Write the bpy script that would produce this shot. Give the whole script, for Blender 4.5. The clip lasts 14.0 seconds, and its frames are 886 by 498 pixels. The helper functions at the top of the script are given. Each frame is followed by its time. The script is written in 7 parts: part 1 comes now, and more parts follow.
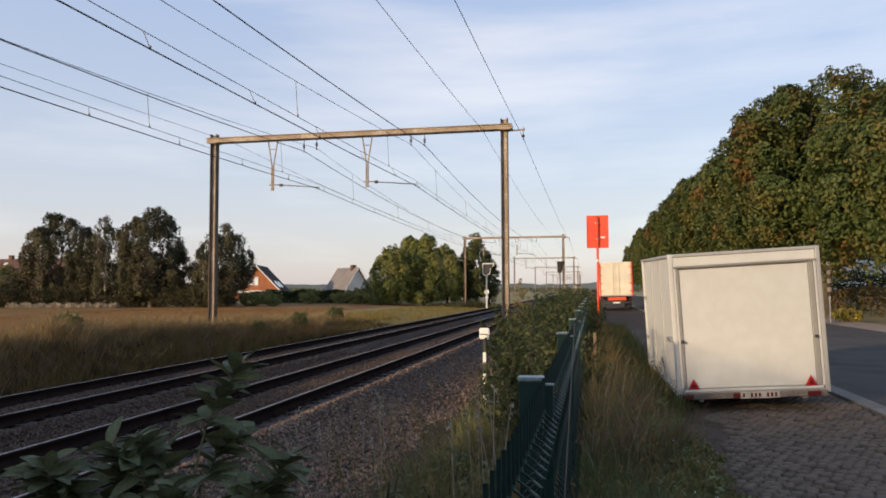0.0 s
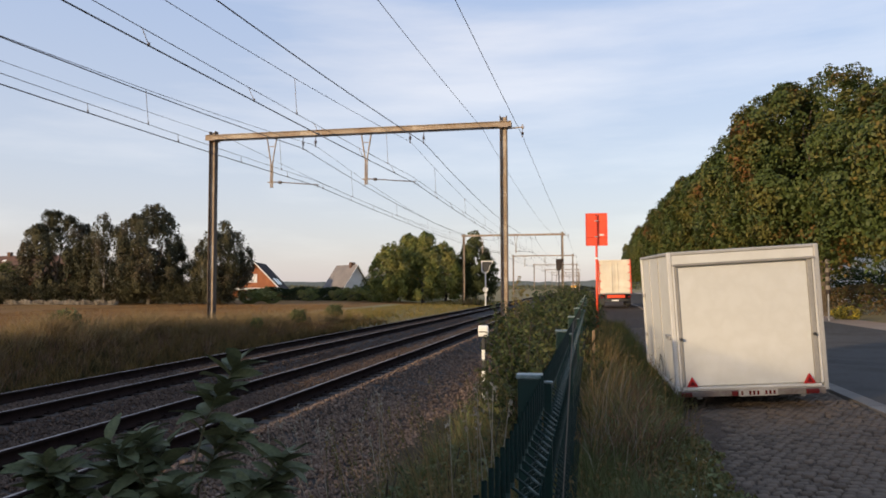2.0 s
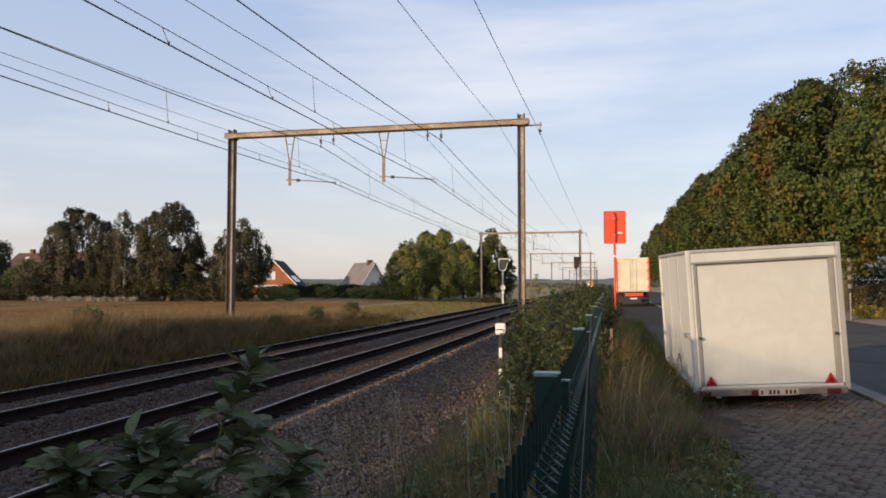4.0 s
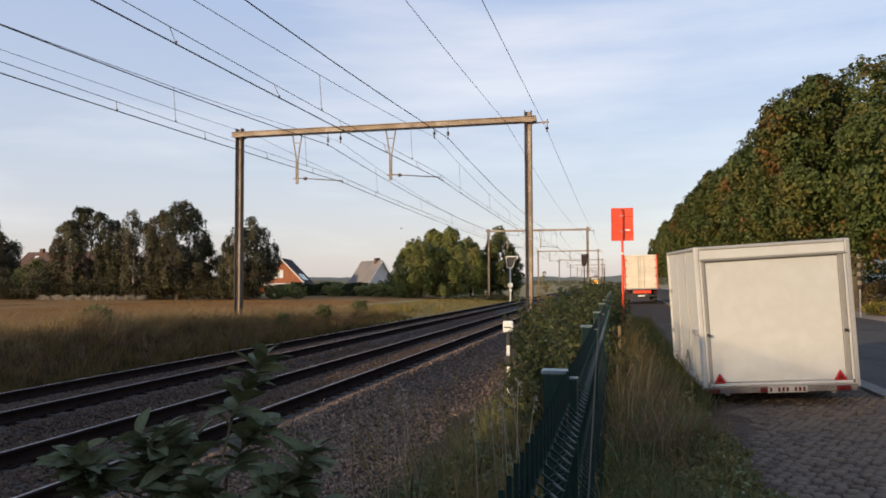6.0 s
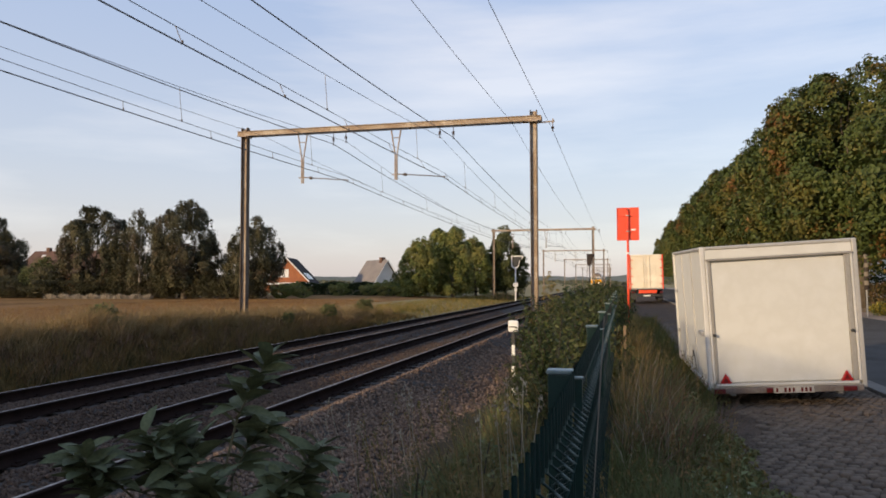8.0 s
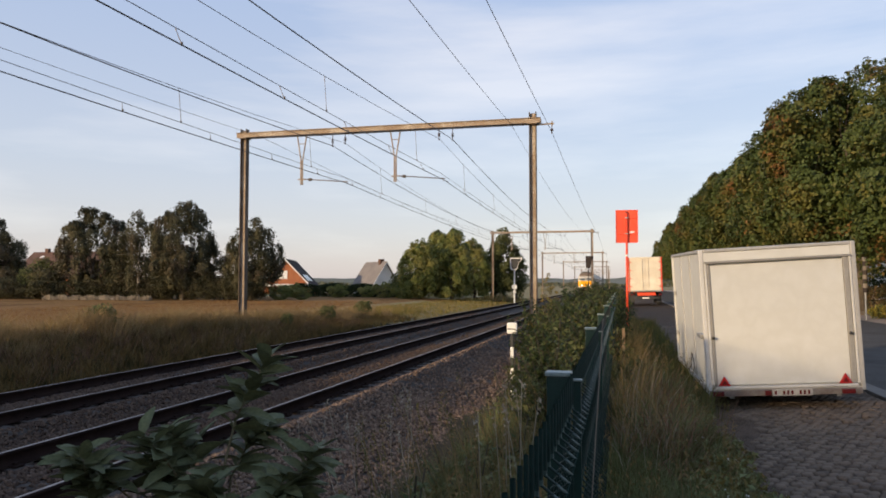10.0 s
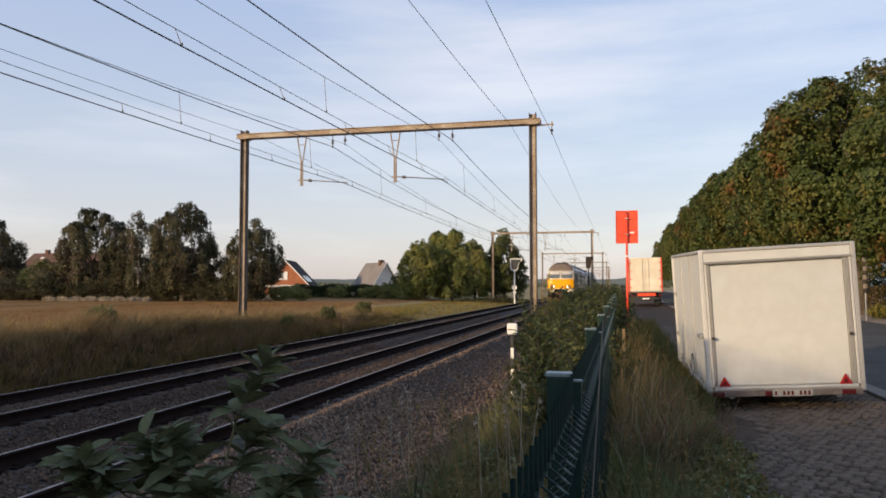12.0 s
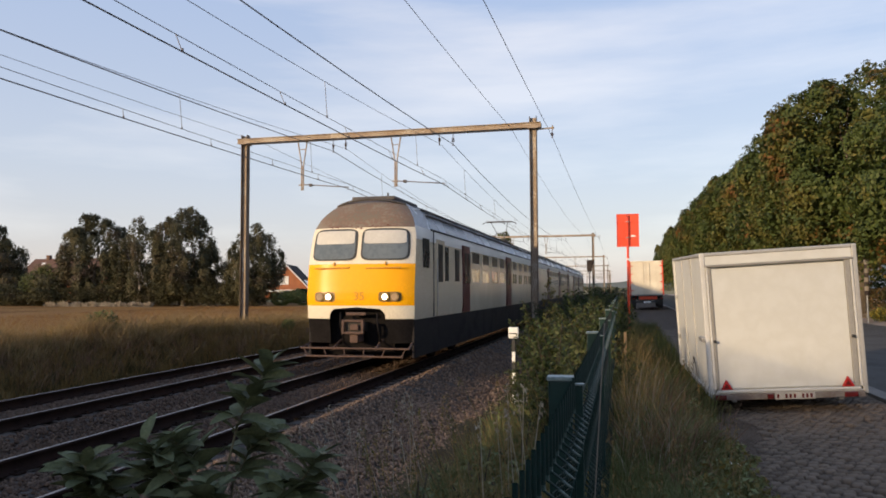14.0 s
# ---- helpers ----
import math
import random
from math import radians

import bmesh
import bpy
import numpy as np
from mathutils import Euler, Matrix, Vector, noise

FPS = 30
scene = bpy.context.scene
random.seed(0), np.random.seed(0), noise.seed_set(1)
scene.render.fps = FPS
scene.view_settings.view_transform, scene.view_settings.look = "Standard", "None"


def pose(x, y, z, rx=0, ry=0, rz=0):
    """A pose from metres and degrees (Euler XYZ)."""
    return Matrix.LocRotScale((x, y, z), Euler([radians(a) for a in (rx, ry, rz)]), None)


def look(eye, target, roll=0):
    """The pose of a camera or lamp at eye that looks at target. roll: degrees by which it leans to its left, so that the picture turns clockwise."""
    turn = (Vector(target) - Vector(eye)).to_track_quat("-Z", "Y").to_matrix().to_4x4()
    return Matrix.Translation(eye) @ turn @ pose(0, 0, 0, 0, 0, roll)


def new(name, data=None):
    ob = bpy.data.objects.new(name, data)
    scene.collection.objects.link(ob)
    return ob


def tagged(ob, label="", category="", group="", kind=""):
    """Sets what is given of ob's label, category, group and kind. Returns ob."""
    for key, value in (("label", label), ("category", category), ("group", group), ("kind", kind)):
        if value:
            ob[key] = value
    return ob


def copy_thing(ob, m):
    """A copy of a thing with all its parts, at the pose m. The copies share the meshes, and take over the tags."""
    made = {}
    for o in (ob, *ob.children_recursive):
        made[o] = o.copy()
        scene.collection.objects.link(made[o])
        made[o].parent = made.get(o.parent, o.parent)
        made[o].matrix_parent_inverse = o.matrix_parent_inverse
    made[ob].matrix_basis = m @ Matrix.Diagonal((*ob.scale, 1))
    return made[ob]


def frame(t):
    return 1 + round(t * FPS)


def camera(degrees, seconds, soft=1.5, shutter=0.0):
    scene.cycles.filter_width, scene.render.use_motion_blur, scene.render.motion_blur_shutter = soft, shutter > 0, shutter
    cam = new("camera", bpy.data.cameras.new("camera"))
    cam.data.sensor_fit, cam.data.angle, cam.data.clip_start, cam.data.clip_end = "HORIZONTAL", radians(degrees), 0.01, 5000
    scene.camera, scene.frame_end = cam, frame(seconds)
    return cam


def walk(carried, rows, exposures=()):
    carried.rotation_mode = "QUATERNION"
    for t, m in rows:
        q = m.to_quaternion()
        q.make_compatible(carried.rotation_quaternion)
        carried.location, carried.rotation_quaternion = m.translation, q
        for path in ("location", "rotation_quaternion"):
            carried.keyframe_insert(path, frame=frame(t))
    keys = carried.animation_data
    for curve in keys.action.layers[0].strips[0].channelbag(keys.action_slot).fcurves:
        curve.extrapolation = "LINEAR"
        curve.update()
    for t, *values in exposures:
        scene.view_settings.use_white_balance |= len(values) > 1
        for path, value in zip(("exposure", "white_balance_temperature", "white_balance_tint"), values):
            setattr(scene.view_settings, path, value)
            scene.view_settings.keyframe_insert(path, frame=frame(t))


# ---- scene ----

EYE_Z = 1.838


def view(yaw, tilt, lean):
    return pose(0, 0, EYE_Z, 90 + tilt, 0, -yaw) @ pose(0, 0, 0, 0, 0, lean)


cam = camera(61.85, 14.0, soft=1.75)
ROWS = [
    (0.0, -11.418, 3.154, -0.248),
    (0.5, -11.522, 3.119, -0.282),
    (1.0, -11.521, 3.093, -0.178),
    (1.5, -11.447, 3.02, -0.182),
    (2.0, -11.337, 2.96, -0.178),
    (2.5, -11.37, 2.933, -0.133),
    (3.0, -11.715, 2.876, 0.161),
    (3.2, -12.0, 2.86, 0.1),
    (4.2, -12.75, 2.76, -0.02),
    (5.5, -13.196, 2.646, -0.127),
    (6.0, -13.243, 2.616, -0.207),
    (6.5, -13.398, 2.557, -0.216),
    (7.0, -13.564, 2.548, -0.3),
    (7.5, -13.648, 2.55, -0.212),
    (8.0, -13.65, 2.575, -0.119),
    (9.2, -13.61, 2.65, -0.03),
    (10.5, -13.542, 2.748, 0.043),
    (11.0, -13.525, 2.75, 0.051),
    (11.5, -13.515, 2.762, 0.02),
    (12.0, -13.572, 2.784, -0.039),
    (12.5, -13.645, 2.811, -0.228),
    (13.0, -13.659, 2.894, -0.292),
    (13.5, -13.646, 3.001, -0.28),
    (14.0, -13.647, 3.097, -0.264),
]
walk(cam, [(t, view(y, p, r)) for t, y, p, r in ROWS], exposures=[(0.0, 0.12), (14.0, 0.12)])

# ---------------------------------------------------------------- light
SUN_EL = radians(10.5)
SUN_AZ = math.atan2(-0.62, -0.785)          # compass turn of the sun from +Y towards +X
SUN_DIR = Vector((math.sin(SUN_AZ) * math.cos(SUN_EL), math.cos(SUN_AZ) * math.cos(SUN_EL), math.sin(SUN_EL)))


def build_world():
    w = bpy.data.worlds.new("evening_sky")
    scene.world = w
    w.use_nodes = True
    nt = w.node_tree
    nt.nodes.clear()
    n = nt.nodes.new
    out, bg, sky = n("ShaderNodeOutputWorld"), n("ShaderNodeBackground"), n("ShaderNodeTexSky")
    sky.sky_type = "NISHITA"
    sky.sun_disc = False
    sky.sun_elevation, sky.sun_rotation = SUN_EL, SUN_AZ
    sky.air_density, sky.dust_density, sky.ozone_density = 1.0, 1.2, 2.0
    geo, sep = n("ShaderNodeTexCoord"), n("ShaderNodeSeparateXYZ")
    nt.links.new(geo.outputs["Generated"], sep.inputs[0])
    # thin evening haze: pale mauve low down, light blue overhead
    ramp = n("ShaderNodeValToRGB")
    ramp.color_ramp.elements[0].position, ramp.color_ramp.elements[0].color = 0.0, HAZE_LOW
    ramp.color_ramp.elements[1].position, ramp.color_ramp.elements[1].color = 0.55, HAZE_HIGH
    mid = ramp.color_ramp.elements.new(0.16)
    mid.color = HAZE_MID
    nt.links.new(sep.outputs["Z"], ramp.inputs[0])
    # streaky thin cloud
    mapn = n("ShaderNodeMapping")
    mapn.inputs["Scale"].default_value = (1.0, 1.0, 6.5)
    mapn.inputs["Rotation"].default_value = (0.10, 0.0, 0.3)
    nt.links.new(geo.outputs["Generated"], mapn.inputs["Vector"])
    nz = n("ShaderNodeTexNoise")
    nz.inputs["Scale"].default_value, nz.inputs["Detail"].default_value, nz.inputs["Roughness"].default_value = 2.3, 7.0, 0.55
    nt.links.new(mapn.outputs[0], nz.inputs["Vector"])
    cr = n("ShaderNodeValToRGB")
    cr.color_ramp.elements[0].position, cr.color_ramp.elements[0].color = 0.47, (0, 0, 0, 1)
    cr.color_ramp.elements[1].position, cr.color_ramp.elements[1].color = 0.80, (0.72, 0.72, 0.72, 1)
    # a brighter wisp where the thin sheet thickens ahead
    wisp, near_it, wr = n("ShaderNodeVectorMath"), n("ShaderNodeVectorMath"), n("ShaderNodeMapRange")
    near_it.operation, wisp.operation = "MULTIPLY", "DISTANCE"
    near_it.inputs[1].default_value = (1.0, 1.0, 3.2)
    wisp.inputs[1].default_value = (-0.20, 0.94, 0.255 * 3.2)
    nt.links.new(geo.outputs["Generated"], near_it.inputs[0])
    nt.links.new(near_it.outputs[0], wisp.inputs[0])
    wr.inputs["From Min"].default_value, wr.inputs["From Max"].default_value = 0.02, 0.34
    wr.inputs["To Min"].default_value, wr.inputs["To Max"].default_value = 0.20, 0.0
    nt.links.new(wisp.outputs["Value"], wr.inputs["Value"])
    thick = n("ShaderNodeMath")
    thick.operation = "ADD"
    nt.links.new(nz.outputs["Fac"], thick.inputs[0])
    nt.links.new(wr.outputs[0], thick.inputs[1])
    nt.links.new(thick.outputs[0], cr.inputs[0])
    mix1 = n("ShaderNodeMix")
    mix1.data_type = "RGBA"
    mix1.inputs[7].default_value = CLOUD
    nt.links.new(cr.outputs[0], mix1.inputs[0])
    nt.links.new(ramp.outputs[0], mix1.inputs[6])
    scale = n("ShaderNodeVectorMath")
    scale.operation = "SCALE"
    scale.inputs["Scale"].default_value = SKY_STRENGTH
    nt.links.new(sky.outputs[0], scale.inputs[0])
    add = n("ShaderNodeVectorMath")
    add.operation = "ADD"
    nt.links.new(scale.outputs[0], add.inputs[0])
    nt.links.new(mix1.outputs[2], add.inputs[1])
    nt.links.new(add.outputs[0], bg.inputs["Color"])
    bg.inputs["Strength"].default_value = 1.0
    nt.links.new(bg.outputs[0], out.inputs[0])


SKY_STRENGTH = 0.06
HAZE_LOW, HAZE_MID, HAZE_HIGH = (0.535, 0.472, 0.478, 1), (0.445, 0.463, 0.54, 1), (0.262, 0.368, 0.60, 1)
CLOUD = (0.69, 0.66, 0.68, 1)
build_world()
sun = new("sun", bpy.data.lights.new("sun", "SUN"))
sun.data.energy, sun.data.angle, sun.data.color = 4.4, radians(2.5), (1.0, 0.74, 0.45)
sun.matrix_world = look(SUN_DIR * 50, (0, 0, 0))


# ---------------------------------------------------------------- materials
def mat(name, c1, c2, scale=3.0, fine=60.0, rough=0.8, metal=0.0, bump=0.3, dist=0.01, rand="", third=None, spec=0.5, stretch=(1, 1, 1), sheer=0.0, patch=False):
    """Two-scale procedural surface: c1 to c2 over broad patches, fine grain over it, third as sparse stains.
    rand: 'island' or 'object' adds a shift from piece to piece."""
    m = bpy.data.materials.new(name)
    m.use_nodes = True
    nt = m.node_tree
    n, ln = nt.nodes.new, nt.links.new
    b = nt.nodes["Principled BSDF"]
    tc, mp = n("ShaderNodeTexCoord"), n("ShaderNodeMapping")
    mp.inputs["Scale"].default_value = stretch
    ln(tc.outputs["Object"], mp.inputs["Vector"])
    n1, n2 = n("ShaderNodeTexNoise"), n("ShaderNodeTexNoise")
    n1.inputs["Scale"].default_value, n1.inputs["Detail"].default_value = scale, 5.0
    n2.inputs["Scale"].default_value, n2.inputs["Detail"].default_value = fine, 4.0
    ln(mp.outputs[0], n1.inputs["Vector"])
    ln(mp.outputs[0], n2.inputs["Vector"])
    fac = n("ShaderNodeMath")
    fac.operation = "MULTIPLY_ADD"
    ln(n2.outputs["Fac"], fac.inputs[0])
    fac.inputs[1].default_value = 0.8
    ln(n1.outputs["Fac"], fac.inputs[2])
    last = fac.outputs[0]
    if rand:
        src = n("ShaderNodeNewGeometry").outputs["Random Per Island"] if rand == "island" else n("ShaderNodeObjectInfo").outputs["Random"]
        ad = n("ShaderNodeMath")
        ad.operation = "MULTIPLY_ADD"
        ln(src, ad.inputs[0])
        ad.inputs[1].default_value = 0.32 if patch else 0.9
        sub = n("ShaderNodeMath")
        sub.operation = "MULTIPLY_ADD"
        ln(last, sub.inputs[0])
        sub.inputs[1].default_value, sub.inputs[2].default_value = (1.55, -1.26) if patch else (0.6, -0.1)
        ln(sub.outputs[0], ad.inputs[2])
        last = ad.outputs[0]
    r = n("ShaderNodeValToRGB")
    r.color_ramp.elements[0].position, r.color_ramp.elements[0].color = 0.6, (*c1, 1)
    r.color_ramp.elements[1].position, r.color_ramp.elements[1].color = 1.2 if not rand else 1.0, (*c2, 1)
    if rand:
        r.color_ramp.elements[0].position = 0.25
    else:
        r.color_ramp.elements[1].position = 1.0
        r.color_ramp.elements[0].position = 0.72
    if third:
        e = r.color_ramp.elements.new(0.93 if rand else 0.98)
        e.color = (*third, 1)
        r.color_ramp.elements[1].position = 0.80 if rand else 0.9
    ln(last, r.inputs[0])
    ln(r.outputs[0], b.inputs["Base Color"])
    b.inputs["Metallic"].default_value = metal
    b.inputs["Specular IOR Level"].default_value = spec
    rr = n("ShaderNodeMath")
    rr.operation = "MULTIPLY_ADD"
    ln(n1.outputs["Fac"], rr.inputs[0])
    rr.inputs[1].default_value, rr.inputs[2].default_value = 0.25, max(0.02, rough - 0.12)
    ln(rr.outputs[0], b.inputs["Roughness"])
    if bump:
        bp = n("ShaderNodeBump")
        bp.inputs["Strength"].default_value, bp.inputs["Distance"].default_value = bump, dist
        ln(n2.outputs["Fac"], bp.inputs["Height"])
        ln(bp.outputs[0], b.inputs["Normal"])
    if sheer:
        b.inputs["Transmission Weight"].default_value = 0.0
        tr, mx = n("ShaderNodeBsdfTranslucent"), n("ShaderNodeMixShader")
        ln(r.outputs[0], tr.inputs["Color"])
        mx.inputs[0].default_value = sheer
        ln(b.outputs[0], mx.inputs[1])
        ln(tr.outputs[0], mx.inputs[2])
        ln(mx.outputs[0], nt.nodes["Material Output"].inputs[0])
    return m


def glow(name, color, strength):
    m = bpy.data.materials.new(name)
    m.use_nodes = True
    b = m.node_tree.nodes["Principled BSDF"]
    b.inputs["Base Color"].default_value = (*color, 1)
    b.inputs["Emission Color"].default_value = (*color, 1)
    b.inputs["Emission Strength"].default_value = strength
    return m


def glass(name, tint, rough=0.03, share=0.75):
    m = bpy.data.materials.new(name)
    m.use_nodes = True
    b = m.node_tree.nodes["Principled BSDF"]
    b.inputs["Base Color"].default_value = (*tint, 1)
    b.inputs["Roughness"].default_value = rough
    b.inputs["Transmission Weight"].default_value = share
    b.inputs["IOR"].default_value = 1.45
    return m


def leaf_mat(name, shade, lit, turning, rust, sheer=0.2, spread=0.55, rusty=0.69):
    """Foliage: each leaf lies between shade and lit, whole boughs turn yellowish, a few turn rusty."""
    m = bpy.data.materials.new(name)
    m.use_nodes = True
    nt = m.node_tree
    n, ln = nt.nodes.new, nt.links.new
    b = nt.nodes["Principled BSDF"]
    tc, oi, geo = n("ShaderNodeTexCoord"), n("ShaderNodeObjectInfo"), n("ShaderNodeNewGeometry")
    off, add = n("ShaderNodeMath"), n("ShaderNodeVectorMath")
    off.operation, off.inputs[1].default_value, add.operation = "MULTIPLY", 37.0, "ADD"
    ln(oi.outputs["Random"], off.inputs[0])
    ln(tc.outputs["Object"], add.inputs[0])
    ln(off.outputs[0], add.inputs[1])

    def cloud(scale, detail):
        nz = n("ShaderNodeTexNoise")
        nz.inputs["Scale"].default_value, nz.inputs["Detail"].default_value = scale, detail
        ln(add.outputs[0], nz.inputs["Vector"])
        return nz.outputs["Fac"]

    def ramp(value, lo, hi):
        r = n("ShaderNodeMapRange")
        r.inputs["From Min"].default_value, r.inputs["From Max"].default_value = lo, hi
        ln(value, r.inputs["Value"])
        return r.outputs[0]

    def blend(fac, a, c):
        x = n("ShaderNodeMix")
        x.data_type = "RGBA"
        ln(fac, x.inputs[0])
        for i, v in ((6, a), (7, c)):
            if isinstance(v, tuple):
                x.inputs[i].default_value = (*v, 1)
            else:
                ln(v, x.inputs[i])
        return x.outputs[2]

    def shifted(value, share):
        k = n("ShaderNodeMath")
        k.operation, k.inputs[1].default_value = "MULTIPLY_ADD", share
        ln(geo.outputs["Random Per Island"], k.inputs[0])
        ln(value, k.inputs[2])
        return k.outputs[0]
    col = blend(geo.outputs["Random Per Island"], shade, lit)
    col = blend(ramp(shifted(cloud(0.55, 3.0), 0.16), spread, spread + 0.14), col, turning)
    col = blend(ramp(shifted(cloud(0.38, 2.0), 0.20), rusty, rusty + 0.14), col, rust)
    ln(col, b.inputs["Base Color"])
    b.inputs["Roughness"].default_value, b.inputs["Specular IOR Level"].default_value = 0.55, 0.2
    tr, mx = n("ShaderNodeBsdfTranslucent"), n("ShaderNodeMixShader")
    ln(col, tr.inputs["Color"])
    mx.inputs[0].default_value = sheer
    ln(b.outputs[0], mx.inputs[1])
    ln(tr.outputs[0], mx.inputs[2])
    ln(mx.outputs[0], nt.nodes["Material Output"].inputs[0])
    return m


